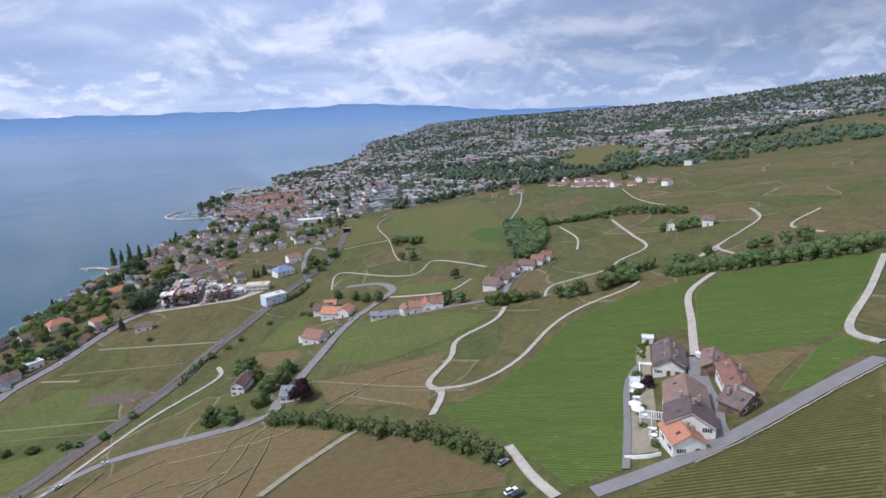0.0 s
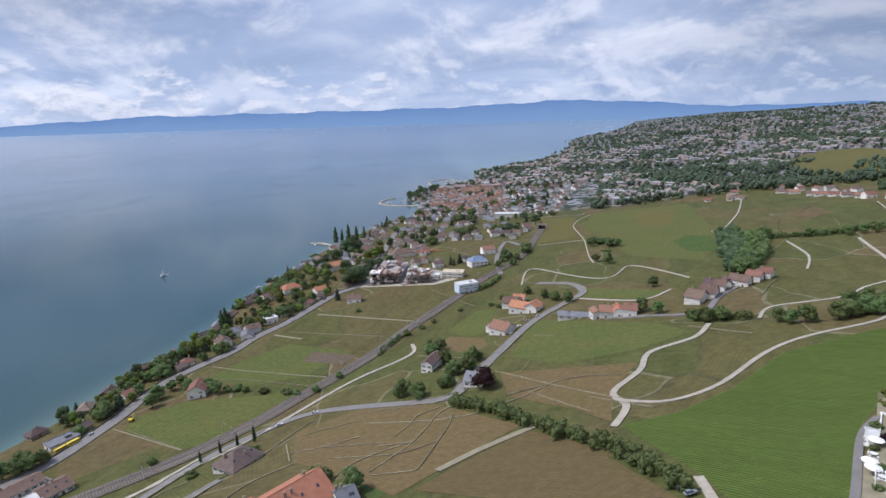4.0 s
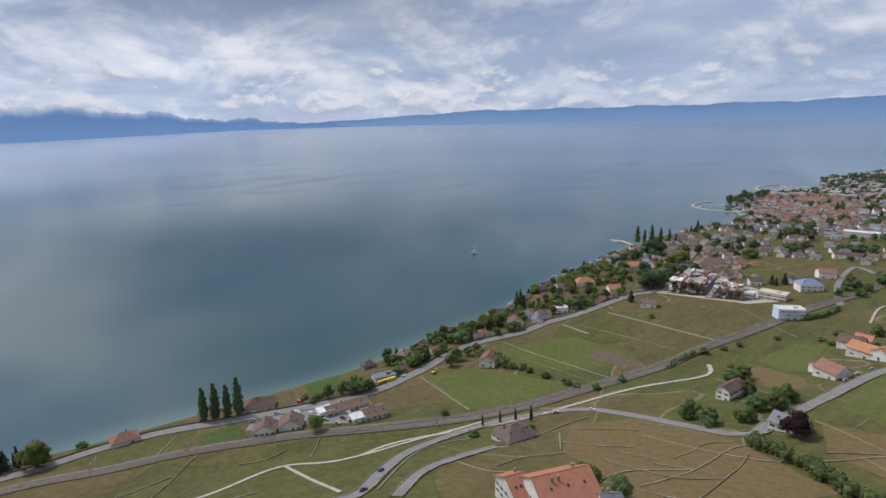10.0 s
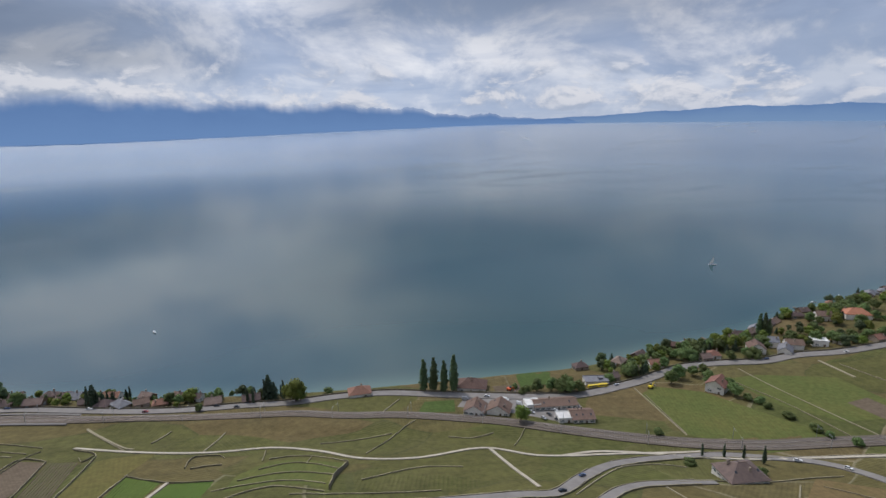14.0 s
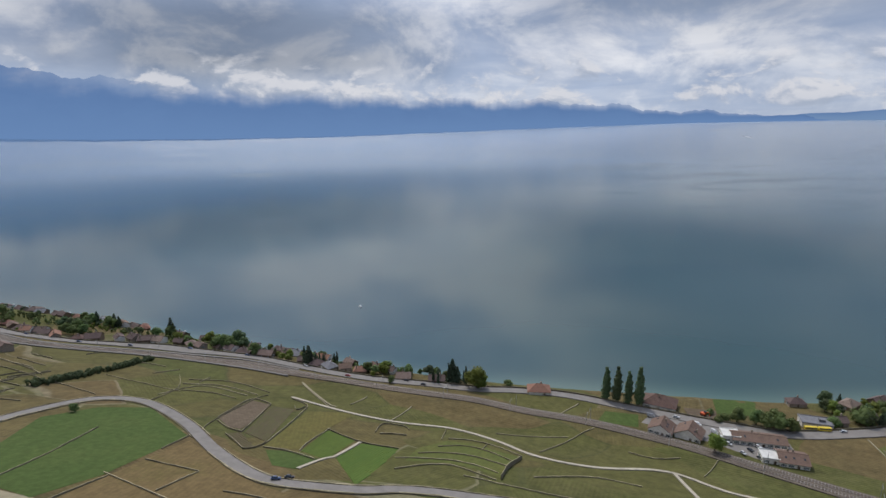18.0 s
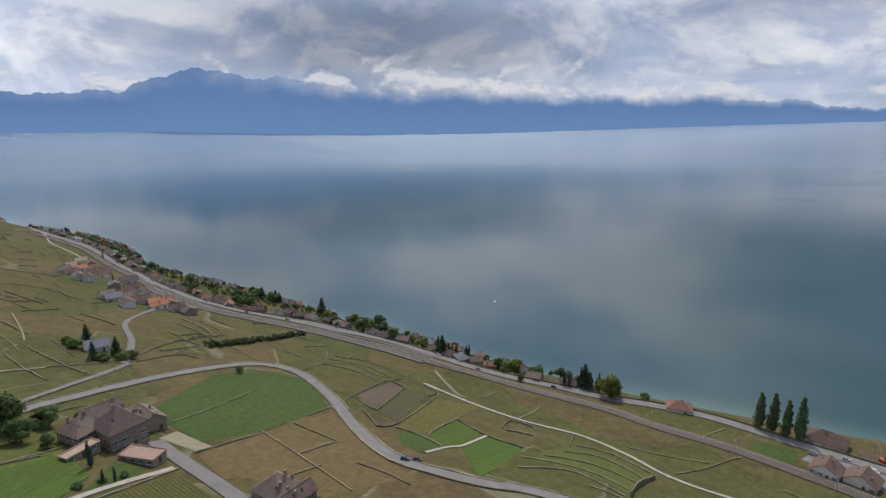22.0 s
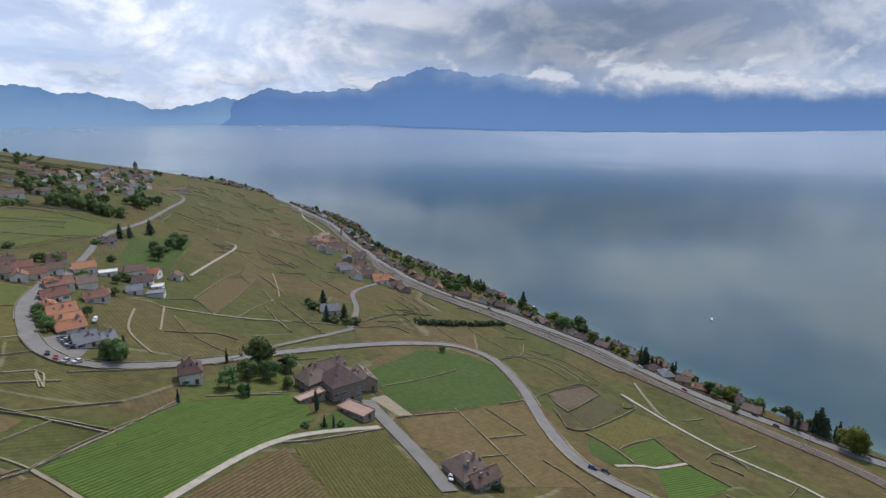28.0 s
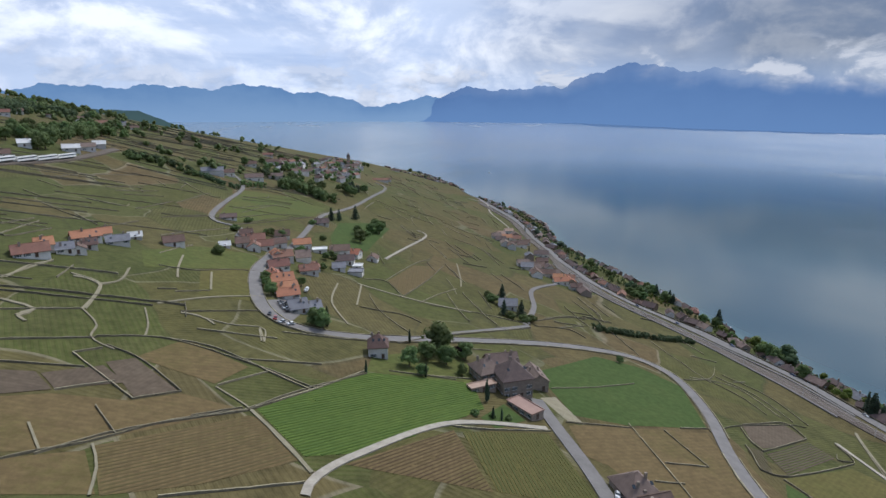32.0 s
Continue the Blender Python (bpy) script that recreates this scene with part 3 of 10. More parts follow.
lake_r = np.concatenate([np.linspace(200, 800, 120), np.geomspace(810, 4700, 110)])
lake = tagged(polar_sheet("water", lake_r, np.arange(0, 360, 0.6), water_z, water), "calm blue-grey lake reflecting the clouds", "lake", kind="structure")
co_l = np.empty(len(lake.data.vertices) * 3)
lake.data.vertices.foreach_get("co", co_l)
co_l = co_l.reshape(-1, 3)
off = np.clip(1.0 - (smooth_interp(co_l[:, 1], SHORE_Y, SHORE_X, 40.0) - co_l[:, 0]) / 34.0, 0, 1) ** 2.6
attr = lake.data.color_attributes.new("shallow", "FLOAT_COLOR", "POINT")
attr.data.foreach_set("color", np.stack([off, off, off, np.ones_like(off)], 1).ravel())


def range_of_hills(name, label, az, el, base_az, base_el, material, rough=0.1, seed=1):
    """A far range: a slope with spurs that climbs from its shore (base) to its ridge (el), in degrees as seen from the lookout."""
    a = np.arange(az[0], az[-1] + 0.01, 0.12)
    ridge = np.interp(a, az, el)
    base = np.interp(a, base_az, base_el)
    rr0 = np.linspace(2300, 4690, 400)
    dip = -np.degrees(np.arctan(H * far_ease(rr0, 0 * rr0) / rr0))
    r = np.interp(base, dip, rr0) + 12.0
    rnd = np.random.RandomState(seed)
    for f in (0.8, 1.7, 3.6, 7.5, 13.0):
        ridge = ridge + rough / f ** 0.8 * np.sin(a * f + rnd.rand() * 6.28) * np.clip((ridge - base) * 0.8, 0, 1)
    rows = 13
    v = []
    for i in range(rows):
        u = i / (rows - 1)
        spur = 40 * np.sin(a * 2.1 + u * 3) + 25 * np.sin(a * 5.3 - u * 5)
        rr = r + 190 * u + spur * u * (1 - u)
        e = np.radians(base + (ridge - base) * (u ** 0.8) - 0.02)
        v += list(zip(-np.sin(np.radians(a)) * rr, np.cos(np.radians(a)) * rr, H + np.tan(e) * rr))
    n = len(a)
    f = [(i * n + j, i * n + j + 1, (i + 1) * n + j + 1, (i + 1) * n + j) for i in range(rows - 1) for j in range(n - 1)]
    ob = mesh_object(name, v, f, material, True)
    at = ob.data.color_attributes.new("climb", "FLOAT_COLOR", "POINT")
    u = np.repeat(np.arange(rows) / (rows - 1), n)
    cl = np.tile(np.interp(a, (60, 80, 88, 117, 124, 131, 138, 150), (0.3, 0.7, 1.0, 1.0, 0.55, 0.12, 0.25, 0.0)), rows)
    at.data.foreach_set("color", np.stack([u, cl, u, np.ones_like(u)], 1).ravel())
    return tagged(ob, label, "mountain", kind="structure")


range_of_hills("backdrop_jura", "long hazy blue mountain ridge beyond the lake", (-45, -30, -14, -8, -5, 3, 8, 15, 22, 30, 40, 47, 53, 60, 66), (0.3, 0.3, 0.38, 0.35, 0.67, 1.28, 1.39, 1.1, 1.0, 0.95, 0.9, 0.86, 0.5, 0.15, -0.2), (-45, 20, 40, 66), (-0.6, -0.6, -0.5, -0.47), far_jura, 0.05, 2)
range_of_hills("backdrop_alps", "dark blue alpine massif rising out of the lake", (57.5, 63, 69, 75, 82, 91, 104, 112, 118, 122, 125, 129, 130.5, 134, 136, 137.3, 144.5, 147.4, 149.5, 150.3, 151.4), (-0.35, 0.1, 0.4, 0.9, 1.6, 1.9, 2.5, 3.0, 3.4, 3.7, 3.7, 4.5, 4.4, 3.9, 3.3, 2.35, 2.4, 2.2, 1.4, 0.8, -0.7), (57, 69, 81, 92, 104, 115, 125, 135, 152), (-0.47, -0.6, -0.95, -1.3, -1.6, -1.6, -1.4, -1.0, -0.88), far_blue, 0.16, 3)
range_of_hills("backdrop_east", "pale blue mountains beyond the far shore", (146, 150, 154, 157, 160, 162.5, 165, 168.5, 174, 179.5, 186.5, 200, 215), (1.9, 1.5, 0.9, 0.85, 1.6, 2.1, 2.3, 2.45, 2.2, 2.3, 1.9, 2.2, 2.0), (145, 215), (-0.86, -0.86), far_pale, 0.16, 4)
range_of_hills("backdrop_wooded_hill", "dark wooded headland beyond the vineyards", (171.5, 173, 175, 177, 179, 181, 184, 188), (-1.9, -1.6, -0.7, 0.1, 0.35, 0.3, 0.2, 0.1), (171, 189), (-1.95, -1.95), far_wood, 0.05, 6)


# ---------------------------------------------------------------- roads, tracks and the railway
def curve_points(pts, step=4.0):
    """A smooth line through the given corners, in even steps."""
    p = np.array([pts[0], *pts, pts[-1]], float)
    fine = []
    for i in range(1, len(p) - 2):
        a, b, c, d = p[i - 1], p[i], p[i + 1], p[i + 2]
        for u in np.linspace(0, 1, 12, endpoint=False):
            fine.append(0.5 * (2 * b + (c - a) * u + (2 * a - 5 * b + 4 * c - d) * u * u + (3 * b - a - 3 * c + d) * u**3))
    fine = np.array(fine + [p[-1]])
    run = np.concatenate([[0], np.cumsum(np.hypot(*np.diff(fine, axis=0).T))])
    t = np.linspace(0, run[-1], max(2, int(run[-1] / step) + 1))
    return np.stack([np.interp(t, run, fine[:, 0]), np.interp(t, run, fine[:, 1])], 1)


def side_of(line):
    d = np.gradient(line, axis=0)
    d /= np.maximum(np.hypot(d[:, 0], d[:, 1])[:, None], 1e-6)
    return np.stack([-d[:, 1], d[:, 0]], 1)


def ribbon(name, line, width, material, lift, depth=0.6, cols=3, offset=0.0):
    n = side_of(line)
    v, k = [], cols + 2
    us = [-0.5] + list(np.linspace(-0.5, 0.5, cols)) + [0.5]
    for i, u in enumerate(us):
        q = line + n * (u * width + offset)
        z = ground_z(q[:, 0], q[:, 1]) + (lift if 0 < i < k - 1 else lift - depth)
        z = z + 0.0006 * np.hypot(q[:, 0], q[:, 1])
        v.append(np.stack([q[:, 0], q[:, 1], z], 1))
    v = np.stack(v, 1).reshape(-1, 3)
    m = len(line)
    f = [(i * k + j, (i + 1) * k + j, (i + 1) * k + j + 1, i * k + j + 1) for i in range(m - 1) for j in range(k - 1)]
    return mesh_object(name, v, [q[::-1] for q in f], material)


WAY_LABEL = {"tarmac": ("grey tarmac road between the vineyards", "road"), "gravel": ("pale gravel track through the vineyards", "track"), "trodden_path": ("narrow trodden path between the vines", "path"), "ballast": ("brown ballast bed of a double railway line", "railway")}
LINES = {}


def way(name, width, material, pts):
    line = curve_points(pts)
    LINES[name] = line
    lab, cat = WAY_LABEL[material.name]
    return tagged(ribbon(name, line, width, material, 0.32), lab, cat, kind="structure")




# ---------------------------------------------------------------- ways
way("railway", 9.5, ballast, [(-599.9, -856), (-562.6, -756), (-537.2, -686), (-490.9, -596), (-426.5, -476), (-408.3, -440), (-385.7, -400), (-375.8, -370), (-364.1, -340), (-359.5, -310), (-360.8, -280), (-363.5, -250), (-362.5, -220), (-358.1, -190), (-352.8, -160), (-345.8, -135), (-338.3, -110), (-332.6, -85), (-326.4, -60), (-319.7, -30), (-313.3, 0), (-300, 30), (-290.8, 60), (-276.1, 90), (-265.3, 110), (-250.8, 130), (-236.9, 150), (-223.7, 170), (-211.7, 190), (-202.1, 210), (-192.5, 235), (-185.9, 260), (-178.6, 285), (-171.9, 310), (-165.7, 340), (-162.2, 375), (-153.9, 415), (-145.4, 460), (-138.1, 505), (-129.7, 540), (-113.3, 611.7), (-113.9, 762.3)])
way("lake_road", 8.5, tarmac, [(-690, -1060), (-660, -960), (-613.9, -860), (-576.6, -760), (-551.2, -690), (-504.9, -600), (-440.5, -480), (-417.6, -440), (-402.5, -400), (-388.5, -365), (-382.7, -335), (-379.1, -305), (-382.1, -275), (-381.2, -245), (-376.1, -215), (-372, -185), (-369.3, -160), (-360.9, -135), (-352.4, -110), (-345, -85), (-340.3, -60), (-337.6, -30), (-333.1, 0), (-334, 30), (-329.1, 60), (-314.6, 90), (-303.3, 115), (-292.4, 140), (-284, 165), (-283.2, 185), (-285.9, 205), (-289, 225), (-295.5, 250), (-298.5, 275), (-293.4, 300), (-286.1, 325), (-286.7, 355), (-279.2, 390), (-276.8, 430), (-273.1, 470), (-264.4, 497), (-283.5, 575), (-324.6, 715), (-344.6, 790), (-342.3, 825.3)])
way("winding_road", 6.0, tarmac, [(-82.2, -339.4), (-64.7, -302.7), (-56.2, -273.6), (-51.9, -242.7), (-55.7, -222.5), (-67.9, -213.1), (-87.8, -209.5), (-107.6, -210.2), (-137.4, -212.4), (-188.6, -213.4), (-228.6, -207.7), (-252.7, -196.5), (-255.8, -173.2), (-231.3, -138.4), (-196.8, -105.7), (-175.3, -79.2), (-172.1, -60.2), (-173.6, -39.4), (-179.1, -15), (-173.1, 78.5), (-171.1, 97.7), (-183.1, 115.8), (-196.1, 143), (-196.7, 185.5), (-186.7, 213.9), (-159.6, 240.9), (-86.7, 237.5), (-78.5, 256.7), (-72.6, 301.7), (-65.3, 360.9), (-54.7, 394.1), (-38.1, 425), (-32.5, 446), (-45.8, 476.5), (-76.7, 489.9)])
way("wall_lane", 5.0, tarmac, [(-155.5, 104.9), (-168.8, 129.3), (-167.7, 152.7), (-165, 169.6)])
way("manor_lane", 5.5, tarmac, [(-111.4, -89.8), (-118.9, -107.9), (-127.3, -132.5), (-134.2, -150.6)])
way("farm_road", 4.8, tarmac, [(128.5, 142.9), (104.8, 134.3), (84.4, 125.9), (66.6, 119.4), (51.1, 115.8), (36.8, 113.6)])
way("farm_yard_lane", 5.5, tarmac, [(68.2, 119.4), (77.2, 136.7), (83.6, 156.4), (92.7, 178.9)])
way("upper_track", 3.0, gravel, [(93.6, 181), (109, 215.4), (126.8, 254.9), (150.4, 278.1)])
way("east_track", 2.6, gravel, [(207.8, 238.2), (170.1, 199.2), (139, 168.9), (136.6, 152.3)])
way("field_track", 3.0, gravel, [(-1.5, 192.4), (2.9, 214.5), (-2.7, 231.3), (8.7, 258.7), (13.9, 284.5), (36.3, 303.1), (46, 326.7)])
way("hill_track", 2.4, gravel, [(0.5, 221.1), (17.8, 215.8), (37.6, 229.6), (60.8, 264), (80.5, 281.5), (110.3, 293.2), (120.8, 303.8)])
way("ridge_track", 2.0, gravel, [(70.7, 326.1), (82, 349.9), (116, 355.1), (136.1, 376.5), (163.1, 399.3), (171.3, 451.3), (180.8, 530.2)])
way("terrace_track", 1.6, gravel, [(134.8, 552.1), (135, 490), (122.6, 442.2)])
way("meadow_track", 1.7, gravel, [(-91.3, 488.1), (-90, 548.2), (-17.7, 483.9), (5.1, 528), (47.5, 449)])
way("pasture_path", 1.1, gravel, [(-56.8, 878.1), (-70.3, 828.7), (-71.8, 775.3), (-55.2, 698.6), (-48.6, 669), (-38.2, 592.3), (-30.8, 556.8)])
way("boundary_path", 1.2, gravel, [(-150.3, 873.9), (-112.5, 874.5), (-75.5, 876.9), (-66.8, 903.1)])
way("parcel_path", 1.5, gravel, [(-187.5, -68.9), (-201.2, -63.2), (-205.5, -59.3), (-229.1, -53.1)])
way("parcel_path", 1.2, gravel_dull, [(-326.6, -112.0), (-289.2, -84.7), (-285.2, -79.2)])
way("parcel_path", 1.4, gravel, [(-103, 658.1), (-78.3, 665.2), (-50.6, 672)])
way("copse_track", 2.0, gravel, [(85.9, 650.7), (99.4, 658.8), (128.1, 759.3), (155.5, 899.5)])
way("hamlet_lane", 4.0, tarmac, [(-45.8, 392), (-13.2, 365.2), (16.9, 358), (45.3, 353.9), (60.9, 390.3), (92.9, 437.9)])
way("lower_path", 2.0, gravel, [(-33.4, 423.7), (10.4, 398.9), (32, 418.9)])
way("rail_track", 2.6, gravel, [(-212.6, 124), (-212.1, 150.4), (-187, 204.2), (-175.3, 241.1), (-160.7, 283.5), (-137.4, 325.1), (-145.3, 349.1)])
way("vineyard_track", 2.3, gravel, [(-294.7, -108.1), (-277, -70.6), (-267.7, -40.9), (-265.9, -12.1), (-252.6, 10.7), (-235.1, 28.7), (-227.8, 54.7), (-233.9, 90.9), (-214.8, 114.5), (-207, 159.3), (-199.6, 195.2)])
way("vineyard_spur", 1.7, gravel, [(-232.2, 93.2), (-203.7, 92.7), (-178.6, 93.6)])
way("long_path", 3.5, gravel_dull, [(-59.9, 161.5), (-48.1, 178.5), (-31.5, 197.9)])
way("cellar_track", 2.6, gravel, [(21.7, 148.9), (24.8, 128.9), (28.5, 115.7)])
way("farm_path", 2.0, tarmac, [(46.8, 119.7), (54.4, 139.7), (66, 171.5), (74.7, 185.2)])
way("cross_path", 2.3, gravel, [(-30.5, -113), (-35.3, -119.2), (-50.5, -126.8), (-86.8, -137.6), (-121.7, -130.2)])
way("side_path", 1.1, gravel_dull, [(-34.7, -120.9), (-31.6, -135.9), (-27.1, -151.4)])
way("parcel_path", 1.0, gravel_dull, [(16.6, -256.4), (7.7, -249.7), (12.7, -222.7)])
way("parcel_path", 1.0, gravel_dull, [(35.8, -226.3), (26.5, -219.7), (30.4, -214), (27.9, -208.5)])
way("church_road", 3.8, tarmac, [(-378.9, -843.1), (-370.4, -788.3), (-288.3, -651.6), (-176.3, -505.9), (-119.7, -402.8), (-67.7, -300.4)])
way("upper_lane", 3.4, tarmac, [(-116.5, -648), (-114.4, -576.6), (-61.3, -427.1), (-75.1, -400.2), (-67.7, -372.8)])
way("knoll_path", 2.0, gravel, [(-272, -503.2), (-267, -476), (-170.6, -366)])
way("shore_lane", 3.4, tarmac, [(-323.8, -343.9), (-272.7, -316.3), (-239.8, -275.6), (-204.9, -242.6)])
way("hamlet_link", 3.0, tarmac, [(-100.2, -206.3), (-139.6, -222), (-205.7, -240.9)])
way("light_track", 2.3, gravel, [(-469.9, -593.4), (-529, -722.9), (-606.3, -845.4), (-609.9, -913.9)])
way("town_lane", 5.0, tarmac, [(-120.8, 532.7), (-140.4, 599.5), (-147.5, 679.5), (-124.8, 659.9)])
way("old_mill_track", 2.6, gravel, [(198.5, 355.5), (167.1, 326.7), (184.8, 337.4)])
way("slope_track", 1.9, gravel, [(179.9, 307.7), (187.2, 343.5), (217.6, 371.4), (247.3, 398.3), (260.9, 434.1)])
way("slope_track", 1.9, gravel, [(278.9, 379.9), (241.5, 354.1), (234.1, 312.4)])
way("plot_path", 1.8, gravel_dull, [(-273, 360.4), (-242.1, 354)])
way("plot_path", 1.8, gravel_dull, [(-260.8, 409.7), (-162.9, 396)])
way("slope_path", 1.1, gravel, [(258.5, 722.4), (238.5, 618), (238.3, 531.8)])
way("slope_path", 1.1, gravel, [(346.4, 953.4), (302.4, 764.5)])
way("field_path", 0.55, gravel_dull, [(36.5, -248.2), (31.2, -263.9), (23.9, -273.3)])
way("field_path", 0.55, gravel_dull, [(17.3, -259.5), (8, -248.7), (9.9, -235.5), (13.5, -222.5)])
way("field_path", 0.55, gravel_dull, [(8, -248.7), (0.8, -257), (-2.6, -272.5)])
way("field_path", 0.55, gravel_dull, [(35.9, -227), (26.5, -220.2), (30.8, -213.2)])
way("field_path", 0.55, gravel_dull, [(-44.4, -214.1), (-42.7, -200.3)])
way("field_path", 0.55, gravel_dull, [(-298.4, 50.7), (-315.7, 64.6)])
way("field_path", 0.55, gravel_dull, [(-43.8, -212.7), (-41.7, -200.3)])
way("field_path", 0.55, gravel_dull, [(-136.1, 181.2), (-152.6, 202)])
way("field_path", 0.55, gravel_dull, [(-164.8, 144.4), (-145.8, 143.5), (-136.6, 146.9)])
way("field_path", 0.55, gravel_dull, [(38, -247.8), (33.8, -256), (23.8, -274.4)])
way("field_path", 0.55, gravel_dull, [(17.6, -260), (8.1, -250.1), (13.4, -221.9)])
way("field_path", 0.55, gravel_dull, [(8.1, -250.1), (0.6, -257), (-3.3, -274.4)])
way("field_path", 0.55, gravel_dull, [(35.9, -227), (26.3, -219.9), (30.2, -212.3)])
way("field_path", 0.55, gravel_dull, [(13.6, -223), (9.3, -209.1), (11, -200.4), (9.4, -194.9), (4.8, -189.9)])
way("field_path", 0.55, gravel_dull, [(-5.9, -227.3), (-5.8, -211.5), (-4.1, -201)])
way("field_path", 0.55, gravel_dull, [(-18.9, -225.6), (-33.5, -216.1), (-45.6, -214.4), (-42.6, -200)])
way("field_path", 0.55, gravel_dull, [(-20.1, -165.6), (-27.1, -152), (-31.1, -135.4), (-34.7, -121.4)])
way("field_path", 0.55, gravel_dull, [(10.7, -139.4), (9.9, -131.2), (11.3, -121.1)])
way("field_path", 0.55, gravel_dull, [(22.9, -149.1), (20.3, -138)])
way("field_path", 0.55, gravel_dull, [(-325, -111.7), (-284.5, -83.4)])
way("field_path", 0.55, gravel_dull, [(-293.1, -72.9), (-309.3, -66.1)])
way("field_path", 0.55, gravel_dull, [(-268.7, -45.5), (-298.5, -37.3)])
way("field_path", 0.55, gravel_dull, [(-281.9, 298.3), (-252, 294.2), (-219.6, 292.1), (-195.7, 290.7), (-178.3, 290.3)])
way("field_path", 0.55, gravel_dull, [(-280.1, 212.8), (-246.7, 205.8), (-215.8, 199.1)])
way("field_path", 0.55, gravel_dull, [(-167.5, 103.8), (-189.8, 138.4), (-190.6, 160), (-183.9, 171.4)])
way("parcel_path", 0.9, gravel_dull, [(-17.6, -224.9), (-24.2, -222.9), (-28, -215.1)])
way("parcel_path", 0.9, gravel_dull, [(-10.3, -233.2), (-27.7, -244.1), (-39.5, -249.6), (-55, -254.5)])
way("parcel_path", 1.6, gravel_dull, [(-120.3, -297.6), (-133.2, -286.3), (-150.9, -273.4), (-177, -260.4)])
way("parcel_path", 0.9, gravel_dull, [(-106.1, -293.2), (-89.8, -258), (-85.8, -225.7)])
way("parcel_path", 0.9, gravel_dull, [(-121.7, -295.7), (-102.6, -256.4)])
way("parcel_path", 0.9, gravel_dull, [(-241.2, -376.9), (-216.9, -333.6), (-202.8, -311)])
way("parcel_path", 0.9, gravel_dull, [(-21.5, -268.2), (-23.4, -283.6), (-28.3, -306.8)])
way("parcel_path", 0.9, gravel_dull, [(-33.2, -255.8), (-37.9, -282.9)])


# ---------------------------------------------------------------- makers
def part(name, bm, material, parent, label=""):
    me = bpy.data.meshes.new(name)
    bm.to_mesh(me)
    bm.free()
    for mt in material if isinstance(material, (list, tuple)) else (material,):
        me.materials.append(mt)
    ob = new(name, me)
    ob.parent = parent
    return tagged(ob, label)


def twin(src, m, parent=None):
    """Another part on the same mesh."""
    ob = new(src.name.split(".")[0], src.data)
    ob.parent = parent if parent is not None else src.parent
    ob.matrix_basis = m
    if "label" in src:
        ob["label"] = src["label"]
    return ob


def add_box(bm, cx, cy, cz, sx, sy, sz, m=None):
    vs = [bm.verts.new((cx + dx * sx / 2, cy + dy * sy / 2, cz + dz * sz / 2)) for dz in (-1, 1) for dx, dy in ((-1, -1), (1, -1), (1, 1), (-1, 1))]
    for f in ((3, 2, 1, 0), (4, 5, 6, 7), (0, 1, 5, 4), (1, 2, 6, 5), (2, 3, 7, 6), (3, 0, 4, 7)):
        bm.faces.new([vs[i] for i in f])
    if m is not None:
        bmesh.ops.transform(bm, matrix=m, verts=vs)
    return vs


def box_bm(*a):
    bm = bmesh.new()
    add_box(bm, *a)
    return bm


def cyl_bm(r1, r2, h, seg=8, z=0.0):
    bm = bmesh.new()
    bmesh.ops.create_cone(bm, cap_ends=True, segments=seg, radius1=r1, radius2=r2, depth=h, matrix=Matrix.Translation((0, 0, z + h / 2)))
    return bm


def root(name, x, y, z, yaw, label, category, group="", scale=1.0):
    ob = new(name)
    ob.matrix_basis = Matrix.LocRotScale((x, y, z), Euler((0, 0, radians(yaw))), (scale, scale, scale))
    ob.empty_display_size = 0.5
    return tagged(ob, label, category, group)


WINDOW = {}


